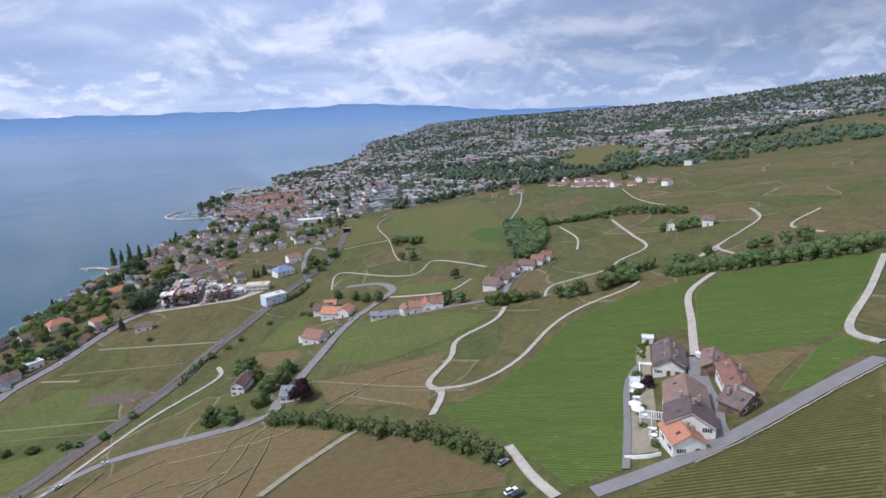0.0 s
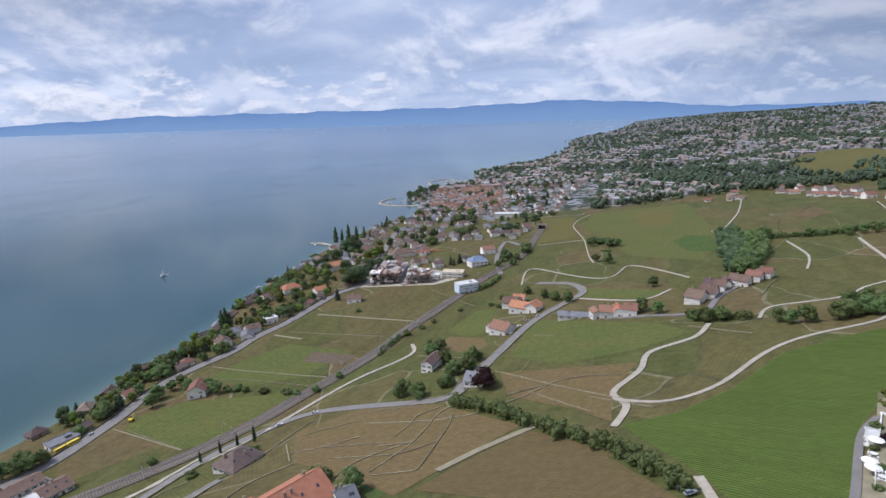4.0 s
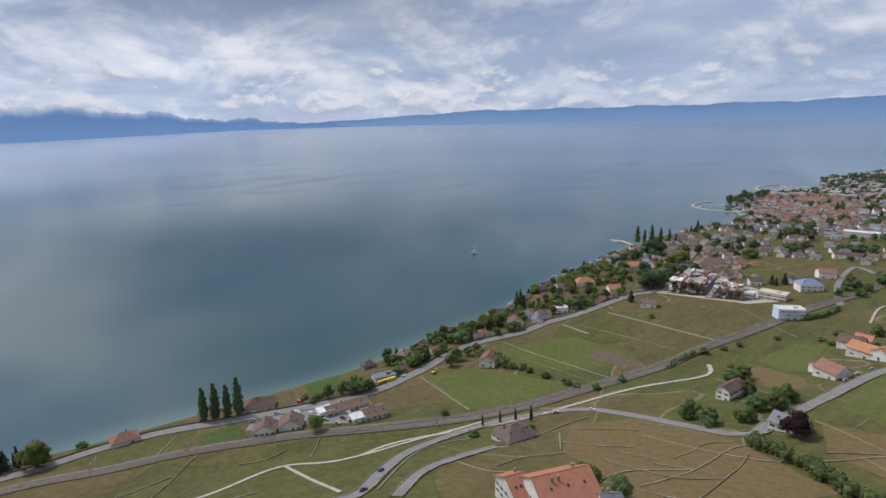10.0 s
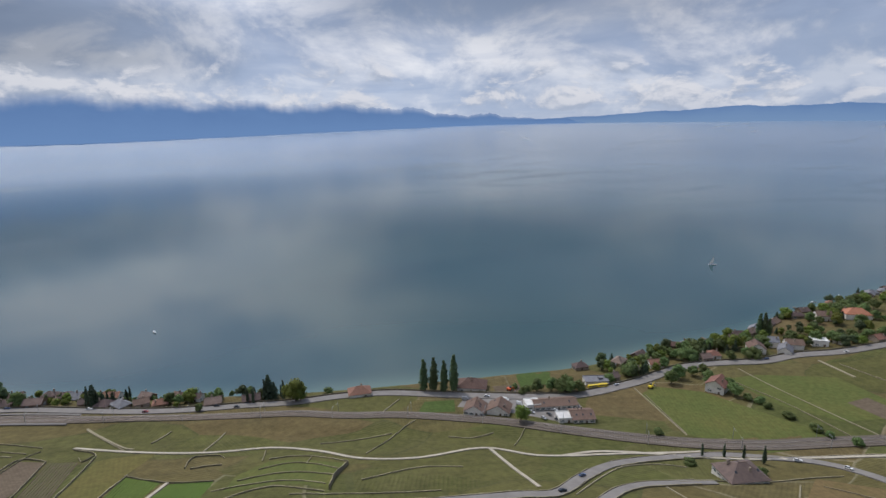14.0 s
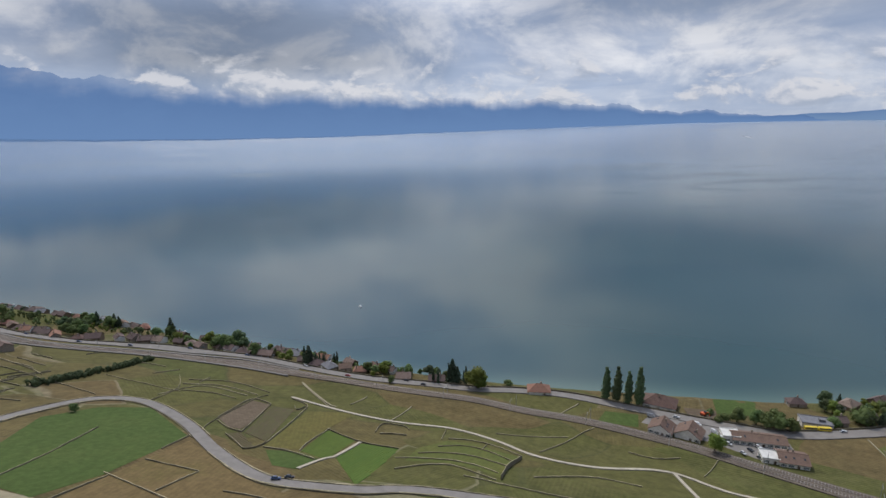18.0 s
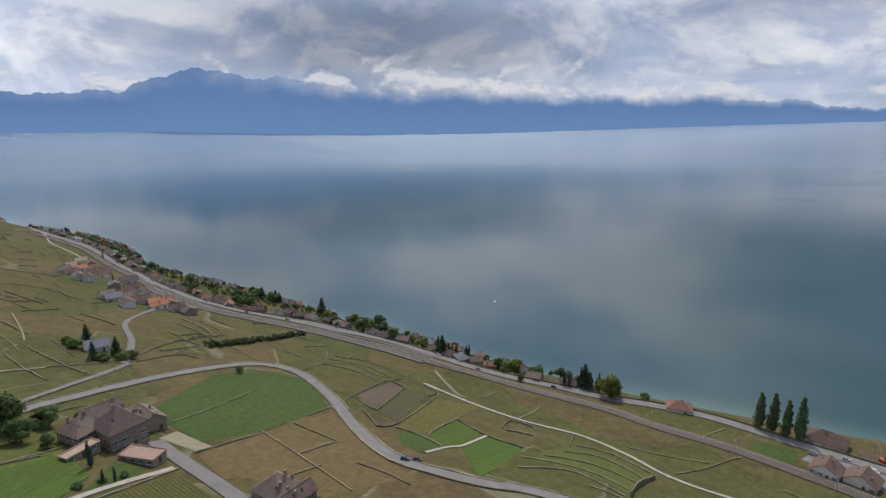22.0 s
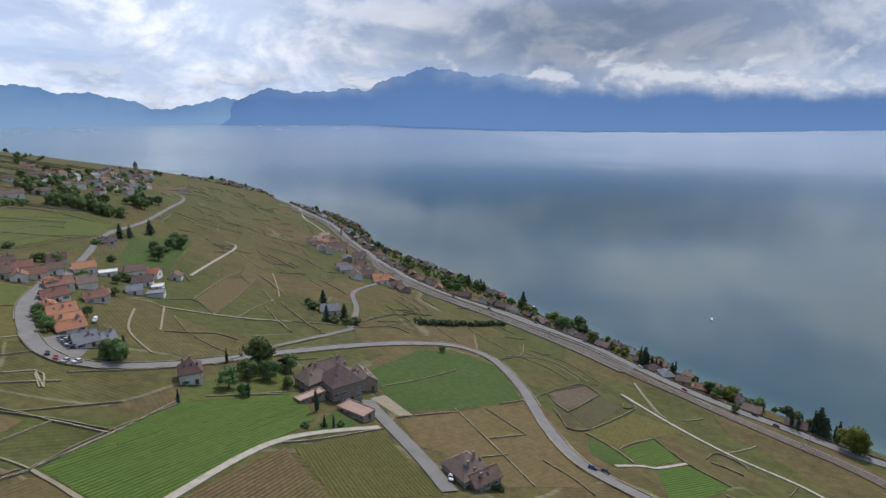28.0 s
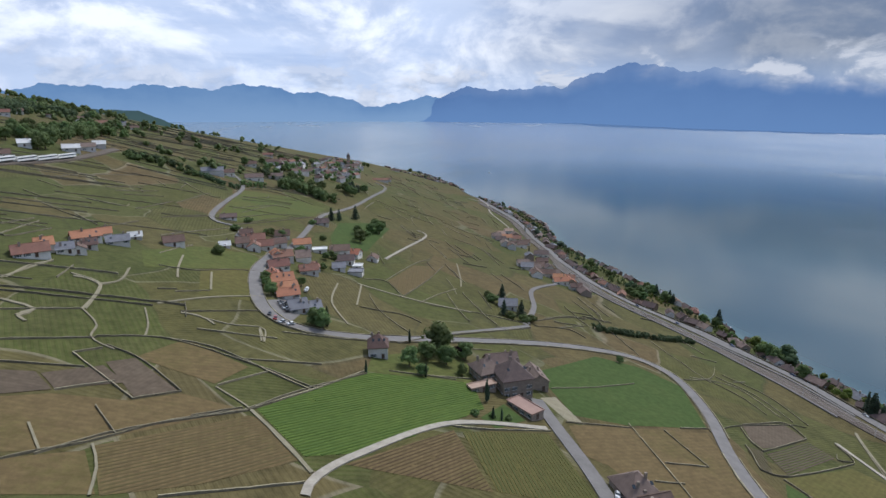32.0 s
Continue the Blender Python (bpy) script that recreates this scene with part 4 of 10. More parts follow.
def window_mesh():
    if "w" not in WINDOW:
        bm = bmesh.new()
        xs, zs = (-1.12, -0.62, -0.50, -0.04, 0.04, 0.50, 0.62, 1.12), (-0.74, -0.62, 0.62, 0.72)
        grid = {}
        for i_, xv in enumerate(xs):
            for j_, zv in enumerate(zs):
                grid[i_, j_] = bm.verts.new((xv, -0.06 if j_ in (0, 3) or i_ in (1, 6) else (0.0 if i_ in (2, 5) else -0.03), zv))
        for i_ in range(7):
            for j_ in range(3):
                f = bm.faces.new((grid[i_, j_], grid[i_ + 1, j_], grid[i_ + 1, j_ + 1], grid[i_, j_ + 1]))
                f.material_index = 2 if i_ in (0, 6) and j_ == 1 else (1 if i_ in (2, 4) and j_ == 1 else 0)
        rim = bmesh.ops.extrude_edge_only(bm, edges=[e for e in bm.edges if e.is_boundary])
        for v in rim["geom"]:
            if isinstance(v, bmesh.types.BMVert):
                v.co.y = 0.1
        bmesh.ops.recalc_face_normals(bm, faces=bm.faces)
        me = bpy.data.meshes.new("window")
        bm.to_mesh(me)
        bm.free()
        for mt in (trim_white, glass_m, shutter_green):
            me.materials.append(mt)
        WINDOW["w"] = me
        WINDOW["door"] = bpy.data.meshes.new("door")
        bm = box_bm(0, 0, 1.05, 1.2, 0.12, 2.1)
        bm.to_mesh(WINDOW["door"])
        bm.free()
        WINDOW["door"].materials.append(door_wood)
        bm = box_bm(0, 0, 0.4, 0.8, 0.6, 2.4)
        bmesh.ops.inset_region(bm, faces=[f for f in bm.faces if f.normal.z > 0.9 or f.calc_center_median().z > 1.5], thickness=0.12, depth=-0.2)
        WINDOW["chimney"] = bpy.data.meshes.new("chimney")
        bm.to_mesh(WINDOW["chimney"])
        bm.free()
        WINDOW["chimney"].materials.append(stone_house)
        bm = box_bm(0, 0, 0.03, 0.9, 1.2, 0.1)
        WINDOW["skylight"] = bpy.data.meshes.new("skylight")
        bm.to_mesh(WINDOW["skylight"])
        bm.free()
        WINDOW["skylight"].materials.append(glass_m)
    return WINDOW["w"]


def hang(name, me, parent, m):
    ob = new(name, me)
    ob.parent = parent
    ob.matrix_basis = m
    return ob


HOUSE_RND = random.Random(11)


PLACED = []


def house(name, x, y, yaw, w, d, h, axis, kind, roof_m, wall_m, label, category="house", group=""):
    rnd = HOUSE_RND
    dist = math.hypot(x, y)
    c, s = math.cos(radians(yaw)), math.sin(radians(yaw))
    corner = [(x + c * a - s * b, y + s * a + c * b) for a in (-w / 2, w / 2) for b in (-d / 2, d / 2)]
    zs = [float(ground_z(*q)) for q in corner]
    PLACED.append((x, y, max(w, d) * 0.6))
    z0 = sum(zs) / 4
    foot = z0 - min(zs) + 0.6
    cat = {"apartment_block": "apartment block", "building_site": "building site", "shed": "shed", "barn": "barn"}.get(name, category)
    r = root(name, x, y, z0, yaw, label, cat, group)
    if kind == "site":
        return building_site(r, w, d, h, foot)
    lw, ld, turn = (w, d, 0.0) if axis == "x" else (d, w, radians(90))
    spin = Matrix.Rotation(turn, 4, "Z")
    slope = {"gable": 0.60, "hip": 0.62, "pyramid": 0.85, "flat": 0.0}[kind]
    if name in ("manor_wing", "manor_house"):
        slope = 0.75
    if name in ("workshop", "canopy"):
        slope *= 0.6
    rise = ld / 2 * slope
    o = 0.55
    bm = bmesh.new()
    if kind == "gable":
        prof = [(-ld / 2, -foot), (ld / 2, -foot), (ld / 2, h), (0, h + rise), (-ld / 2, h)]
        a = [bm.verts.new((-lw / 2, p, q)) for p, q in prof]
        b = [bm.verts.new((lw / 2, p, q)) for p, q in prof]
        bm.faces.new(a[::-1])
        bm.faces.new(b)
        for i in range(5):
            j = (i + 1) % 5
            bm.faces.new((a[i], a[j], b[j], b[i]))
    else:
        add_box(bm, 0, 0, (h - foot) / 2, lw, ld, h + foot)
    bmesh.ops.recalc_face_normals(bm, faces=bm.faces)
    bm.transform(spin)
    part("wall", bm, wall_m, r)
    bm = bmesh.new()
    if kind == "flat":
        add_box(bm, 0, 0, h + 0.12, lw + 0.4, ld + 0.4, 0.24)
        for sx, sy, bx, by in ((0, -1, lw + 0.5, 0.25), (0, 1, lw + 0.5, 0.25), (-1, 0, 0.25, ld), (1, 0, 0.25, ld)):
            add_box(bm, sx * (lw / 2 + 0.12), sy * (ld / 2 + 0.12), h + 0.4, bx, by, 0.36)
        if lw * ld > 120:
            add_box(bm, lw * 0.2, 0, h + 0.9, 3.0, 2.6, 1.4)
    else:
        rl = {"gable": lw / 2 + o, "hip": max((lw - ld) / 2, 0.4), "pyramid": max((lw - ld) / 2, 0.15)}[kind]
        ez = h - o * slope
        E_ = [bm.verts.new((sx * (lw / 2 + o), sy * (ld / 2 + o), ez)) for sx, sy in ((-1, -1), (1, -1), (1, 1), (-1, 1))]
        R_ = [bm.verts.new((-rl, 0, h + rise)), bm.verts.new((rl, 0, h + rise))]
        fs = [bm.faces.new((E_[0], E_[1], R_[1], R_[0])), bm.faces.new((E_[2], E_[3], R_[0], R_[1]))]
        if kind != "gable":
            fs += [bm.faces.new((E_[1], E_[2], R_[1])), bm.faces.new((E_[3], E_[0], R_[0]))]
        ext = bmesh.ops.extrude_face_region(bm, geom=fs)
        bmesh.ops.translate(bm, vec=(0, 0, 0.22), verts=[v for v in ext["geom"] if isinstance(v, bmesh.types.BMVert)])
        add_box(bm, 0, 0, h + rise + 0.24, 2 * rl, 0.3, 0.14)
    bmesh.ops.recalc_face_normals(bm, faces=bm.faces)
    bm.transform(spin)
    part("roof", bm, roof_m, r)
    me = window_mesh()
    if kind != "flat":
        for i in range(0 if dist > 650 else 1 if dist > 300 else (2 if lw < 16 else 3)):
            px, py = (rnd.random() - 0.5) * lw * 0.75, (rnd.random() * 0.5 + 0.08) * ld * 0.5 * rnd.choice((-1, 1))
            hang("chimney", WINDOW["chimney"], r, spin @ Matrix.Translation((px, py, h + rise * (1 - abs(py) / (ld / 2)) + 0.3)))
        if dist < 320:
            for i in range(3):
                px, sgn = (i / 2 - 0.5) * lw * 0.6 + rnd.random(), rnd.choice((-1, 1))
                py = 0.25 * ld * sgn
                hang("skylight", WINDOW["skylight"], r, spin @ Matrix.Translation((px, py, h + rise * 0.5 + 0.24)) @ Matrix.Rotation(-math.atan(slope) * sgn, 4, "X"))
    # windows, floor by floor, on the sides that matter
    floors = max(1, int(h / 2.7))
    sides = [(0, w, d / 2), (90, d, w / 2), (270, d, w / 2)] + ([(180, w, d / 2)] if dist < 260 else [])
    if dist > 450:
        sides = sides[:1]
    gap = 2.8 if dist < 320 else 4.6
    for ang, length, out_ in sides:
        n = max(1, int((length - 1.0) / gap))
        n = min(n, 0 if dist > 950 else 2 if dist > 620 else 9)
        for fl in range(floors):
            if dist > 620 and fl > 0:
                break
            for i in range(n):
                if rnd.random() < 0.12:
                    continue
                u = (i + 0.5) / n * length - length / 2
                m = Matrix.Rotation(radians(ang), 4, "Z") @ Matrix.Translation((u, -out_ - 0.03, 1.55 + fl * 2.75))
                if fl == 0 and i == n // 2 and ang == 0 and dist < 700:
                    hang("door", WINDOW["door"], r, Matrix.Translation((u, -out_ - 0.03, 0.0)))
                else:
                    hang("window", me, r, m)
    if name == "apartment_block" and dist < 800:
        for fl in range(1, floors + 1):
            bm = box_bm(0, -d / 2 - 0.6, fl * 2.75 - 0.4, w * 0.96, 1.2, 0.15)
            add_box(bm, 0, -d / 2 - 1.15, fl * 2.75 + 0.1, w * 0.96, 0.1, 0.95)
            part("balcony", bm, trim_white, r, "long white balcony band")
    return r


def building_site(r, w, d, h, foot):
    floors = max(2, int(h / 2.9))
    part("foundation", box_bm(0, 0, -foot / 2, w + 2, d + 2, foot), concrete, r)
    for fl in range(floors + 1):
        k = 1.0 - 0.06 * fl
        if fl < floors:
            part("floor_slab", box_bm(w * 0.02 * fl, 0, fl * 2.9 + 0.12, w * k, d * k, 0.3), concrete, r)
        else:
            # the top floor is still in pieces, with open wells between
            for a in range(3):
                for b in range(4):
                    if (a + 2 * b) % 5 != 3:
                        part("floor_slab", box_bm((a - 1) * w * k * 0.32, (b - 1.5) * d * k * 0.245, fl * 2.9 + 0.12 - 0.5 * ((a + b) % 2), w * k * 0.27, d * k * 0.19, 0.3), concrete, r)
    col = None
    n, m = max(3, int(w / 6)), max(2, int(d / 6))
    for fl in range(floors):
        for i in range(n):
            for j in (0, m - 1):
                q = Matrix.Translation(((i + 0.5) / n * w * 0.86 - w * 0.43, (j / max(m - 1, 1) - 0.5) * d * 0.8, fl * 2.9 + 0.27))
                if col is None:
                    col = part("column", box_bm(0, 0, 1.3, 1.6, 0.35, 2.6), concrete, r)
                    col.matrix_basis = q
                else:
                    twin(col, q)
    rs = random.Random(int(w * 10))
    for i in range(min(80, max(30, int(w * d / 24)))):
        lvl = rs.randrange(0, floors + 1) if rs.random() < 0.45 else floors
        tall = 2.5 if lvl < floors else rs.uniform(0.8, 1.8)
        part("wall_panel", box_bm(rs.uniform(-0.42, 0.42) * w, rs.choice((rs.uniform(-0.46, 0.4), -0.44)) * d, lvl * 2.9 + 0.27 + tall / 2, rs.uniform(0.04, 0.12) * w, rs.uniform(0.06, 0.2) * d, tall), rs.choice((concrete, roof_terracotta, roof_red, roof_brown, roof_terracotta, plaster)), r)
    pole = None
    for i in range(int(w / 3)):
        q = Matrix.Translation((i * 3.0 - w / 2 + 1.0, -d / 2 - 1.0, -foot))
        if pole is None:
            pole = part("scaffold_pole", cyl_bm(0.06, 0.06, h + foot + 1.5, 6), steel, r)
            pole.matrix_basis = q
        else:
            twin(pole, q)
    for fl in range(floors):
        part("scaffold_deck", box_bm(0, -d / 2 - 0.9, fl * 2.9 + 2.0, w, 0.7, 0.08), wood_wall, r)
    return r


# ---------------------------------------------------------------- plants
def leaf_cards(bm, centre, rad, n, size, rnd, squash=1.0):
    for _ in range(n):
        v = Vector((rnd.gauss(0, 1), rnd.gauss(0, 1), rnd.gauss(0, 1) * 0.9 + 0.15)).normalized()
        p = Vector(centre) + Vector((v.x * rad, v.y * rad, v.z * rad * squash)) * rnd.uniform(0.72, 1.10)
        a = v.orthogonal().normalized()
        a.rotate(Matrix.Rotation(rnd.random() * 6.28, 3, v))
        b = v.cross(a)
        tilt = v * rnd.uniform(-0.5, 0.5)
        s = size * rnd.uniform(0.6, 1.35)
        q = [p + (a * sx + b * sy + tilt * sx) * s * 0.5 for sx, sy in ((-1, -0.7), (1, -0.8), (0.8, 0.8), (-0.9, 0.7))]
        bm.faces.new([bm.verts.new(t) for t in q])


def core(bm, centre, rad, rnd, squash=1.0, sub=1):
    g = bmesh.ops.create_icosphere(bm, subdivisions=sub, radius=rad)
    for v in g["verts"]:
        k = rnd.uniform(0.70, 1.02)
        v.co = Vector((v.co.x * k, v.co.y * k, v.co.z * k * squash)) + Vector(centre)


def limb(bm, a, b, r1, r2, seg=6):
    a, b = Vector(a), Vector(b)
    d = b - a
    m = Matrix.Translation((a + b) / 2) @ d.to_track_quat("Z", "Y").to_matrix().to_4x4()
    bmesh.ops.create_cone(bm, cap_ends=True, segments=seg, radius1=r1, radius2=r2, depth=d.length, matrix=m)


PLANT = {
    "leafy_tree": (leaf_green, "leafy green broadleaf tree in full leaf", "tree"),
    "dark_tree": (leaf_poplar, "dark green broadleaf tree in a lakeside garden", "tree"),
    "light_tree": (leaf_light, "broadleaf tree with bright yellow-green leaves", "tree"),
    "red_tree": (leaf_red, "copper-leaved tree with a dark red crown", "tree"),
    "bush": (leaf_green, "dense rounded green bush", "bush"),
    "poplar": (leaf_poplar, "tall narrow dark green poplar by the lake", "poplar"),
    "cypress": (leaf_dark, "slim dark green cypress", "cypress"),
    "conifer": (leaf_dark, "dark green conifer with layered branches", "conifer"),
}
STOCK = {}


def build_plant(kind, variant):
    """One plant of ten metres height at the origin."""
    rnd = random.Random(hash_of(kind) + variant * 7)
    mat, label, cat = PLANT[kind]
    r = root(kind, 0, 0, 0, 0, label, cat)
    tr, cr = bmesh.new(), bmesh.new()
    if kind in ("leafy_tree", "light_tree", "red_tree", "dark_tree"):
        limb(tr, (0, 0, -0.6), (0.15, 0, 2.6), 0.34, 0.24)
        lobes = []
        for i in range(13):
            a = i * 2.4 + rnd.random()
            rr = rnd.uniform(0.9, 2.6) if i > 1 else 0.3 * i
            top = 7.9 - 0.55 * rr * rr * 0.4
            lobes.append((math.cos(a) * rr, math.sin(a) * rr, rnd.uniform(2.9, top) if i > 1 else 7.4 - 2.6 * i, rnd.uniform(1.5, 2.3)))
        for lx, ly, lz, lr in lobes:
            limb(tr, (0.1, 0, 2.2), (lx * 0.8, ly * 0.8, lz - 0.4), 0.15, 0.04, 5)
            core(cr, (lx, ly, lz), lr * 0.86, rnd, 0.9)
            leaf_cards(cr, (lx, ly, lz), lr, 85, 0.55, rnd, 0.95)
    elif kind == "bush":
        limb(tr, (0, 0, -0.6), (0.1, 0, 4.0), 0.3, 0.1)
        for i in range(7):
            a = i * 2.4
            rr = rnd.uniform(1.6, 4.2) if i else 0
            c = (math.cos(a) * rr, math.sin(a) * rr, rnd.uniform(2.6, 5.2) if i else 6.4)
            lr = rnd.uniform(2.3, 3.4)
            limb(tr, (0, 0, 0.5), (c[0] * 0.7, c[1] * 0.7, c[2] - 0.4), 0.16, 0.05, 5)
            core(cr, c, lr * 0.86, rnd)
            leaf_cards(cr, c, lr, 90, 1.0, rnd)
    elif kind in ("poplar", "cypress"):
        limb(tr, (0, 0, -0.5), (0, 0, 6.5), 0.22, 0.06)
        wide = 1.1 if kind == "poplar" else 0.80
        for i in range(9):
            u = i / 8
            lr = wide * (0.55 + 0.75 * math.sin(math.pi * min(u * 0.8 + 0.18, 1.0))) * (1.0 - 0.55 * u)
            c = (rnd.uniform(-0.15, 0.15), rnd.uniform(-0.15, 0.15), 1.3 + u * 8.0)
            limb(tr, (0, 0, max(c[2] - 1.2, 0.4)), (c[0] + 0.4, c[1], c[2]), 0.06, 0.02, 4)
            core(cr, c, lr * 0.9, rnd, 1.25)
            leaf_cards(cr, c, lr, 70, 0.42, rnd, 1.3)
    else:
        limb(tr, (0, 0, -0.5), (0, 0, 9.6), 0.26, 0.04)
        for i in range(9):
            u = i / 8
            lr = 2.5 * (1 - u) + 0.35
            z = 1.5 + 8.0 * u
            for j in range(6):
                a = j * 1.047 + i * 0.5 + rnd.random() * 0.4
                tip = (math.cos(a) * lr, math.sin(a) * lr, z - 0.35 * lr)
                limb(tr, (0, 0, z), tip, 0.05, 0.02, 4)
                leaf_cards(cr, (tip[0] * 0.6, tip[1] * 0.6, z - 0.2 * lr), lr * 0.5, 11, 0.6, rnd, 0.4)
            core(cr, (0, 0, z - 0.3), lr * 0.62, rnd, 0.75)
    part("trunk", tr, bark, r)
    part("crown", cr, mat, r)
    return r


def hash_of(text):
    return sum((i + 1) * ord(ch) for i, ch in enumerate(text))


PLANT_RND = random.Random(5)


def grow(kind, spots, name=""):
    for x, y, tall in spots:
        if float(ground_z(x, y)) < 0.6:
            continue
        rnd = PLANT_RND
        key = (kind, rnd.randrange(3), name or kind)
        s = tall / 10.0 * rnd.uniform(0.92, 1.28)
        m = Matrix.LocRotScale((x, y, float(ground_z(x, y)) - 0.05), Euler((0, 0, rnd.random() * 6.28)), (s * rnd.uniform(1.0, 1.25), s * rnd.uniform(1.0, 1.25), s))
        if key not in STOCK:
            STOCK[key] = build_plant(*key[:2])
            STOCK[key].name = key[2]
            STOCK[key].matrix_basis = m
        else:
            src = STOCK[key]
            keep = src.matrix_basis.copy()
            src.matrix_basis = Matrix.Identity(4)
            copy_thing(src, m)
            src.matrix_basis = keep


def hedge(pts, tall, wide, label, material=None, every=2.0):
    """An overgrown belt of shrubs: lobes of many heights along a line, with stems under them."""
    rnd = random.Random(int(abs(pts[0][0] * 7 + pts[0][1])))
    line = curve_points(pts, every)
    side = side_of(line)
    x0, y0 = line[len(line) // 2]
    z0 = float(ground_z(x0, y0))
    r = root("hedge", x0, y0, z0, 0, label, "hedge")
    tr, cr = bmesh.new(), bmesh.new()
    for (px, py), (nx, ny) in zip(line, side):
        for _ in range(2 if wide > 4 else 1):
            o = rnd.uniform(-0.5, 0.5) * wide * rnd.uniform(0.5, 1.0)
            qx, qy = px + nx * o + rnd.uniform(-1, 1), py + ny * o + rnd.uniform(-1, 1)
            t = tall * rnd.uniform(0.45, 1.0)
            lr = t * rnd.uniform(0.30, 0.46)
            gz = float(ground_z(qx, qy)) - z0
            c = (qx - x0, qy - y0, gz + t - lr)
            limb(tr, (c[0], c[1], gz - 0.4), c, 0.12, 0.05, 4)
            core(cr, c, lr * 0.85, rnd)
            core(cr, (c[0], c[1], gz + lr * 0.4), lr * 0.7, rnd)
            leaf_cards(cr, c, lr, int(16 + 14 * lr), 0.75, rnd)
    part("stems", tr, bark, r)
    part("foliage", cr, material or leaf_green, r)
    return r


# ---------------------------------------------------------------- fields and walls
def inside(poly, x, y):
    hit, n = False, len(poly)
    for i in range(n):
        (x1, y1), (x2, y2) = poly[i], poly[i - 1]
        if (y1 > y) != (y2 > y) and x < (x2 - x1) * (y - y1) / (y2 - y1) + x1:
            hit = not hit
    return hit


FIELD_LABEL = {"green_vineyard_floor": ("bright green vineyard parcel with close rows", "vineyard"), "meadow_grass": ("mown green meadow parcel", "meadow"), "hill_pasture": ("mottled olive-green hillside pasture", "meadow"), "lush_grass": ("lush bright green grass", "meadow"), "olive_vineyard_floor": ("olive-green vineyard parcel with rows", "vineyard"), "dry_vineyard_floor": ("dry brown vineyard parcel with bare rows", "vineyard"), "bare_soil": ("bare tilled soil parcel", "field"), "tarmac": ("grey tarmac yard between the buildings", "yard"), "trodden_path": ("worn gravel terrace beside the farmhouse", "terrace"), "gravel": ("pale gravel forecourt beside the lane", "forecourt")}
ROW_LEAF = {"green_vineyard_floor": vine_leaf, "olive_vineyard_floor": vine_olive, "dry_vineyard_floor": vine_brown, "bare_soil": vine_olive}


FIELD_COUNT = [0]


def field(material, poly, ang, rows, lift=0.04):
    FIELD_COUNT[0] += 1
    lift = lift + 0.010 * (FIELD_COUNT[0] % 7) + (0.08 if material is field_soil else 0.0)
    bm = bmesh.new()
    far = max(math.hypot(*p) for p in poly)
    bm.faces.new([bm.verts.new((x, y, 0)) for x, y in poly])
    lo, hi = np.min(poly, axis=0), np.max(poly, axis=0)
    cut = 6.0 if far < 450 else 14.0
    for ax in (0, 1):
        for v in np.arange(lo[ax] + cut * 0.37, hi[ax], cut):
            co = (v, 0, 0) if ax == 0 else (0, v, 0)
            bmesh.ops.bisect_plane(bm, geom=bm.verts[:] + bm.edges[:] + bm.faces[:], plane_co=co, plane_no=(1, 0, 0) if ax == 0 else (0, 1, 0))
    bmesh.ops.triangulate(bm, faces=bm.faces[:])
    for v in bm.verts:
        v.co.z = float(ground_z(v.co.x, v.co.y)) + lift + 0.00012 * far
    bmesh.ops.recalc_face_normals(bm, faces=bm.faces)
    if sum(f.normal.z for f in bm.faces) < 0:
        bmesh.ops.reverse_faces(bm, faces=bm.faces)
    lab, cat = FIELD_LABEL[material.name]
    me = bpy.data.meshes.new("parcel")
    bm.to_mesh(me)
    bm.free()
    me.materials.append(material)
    ob = tagged(new("parcel_" + cat, me), lab, cat, kind="structure")
    if rows:
        vine_rows(ob, material, poly, ang, lift + 0.00012 * far)
    return ob


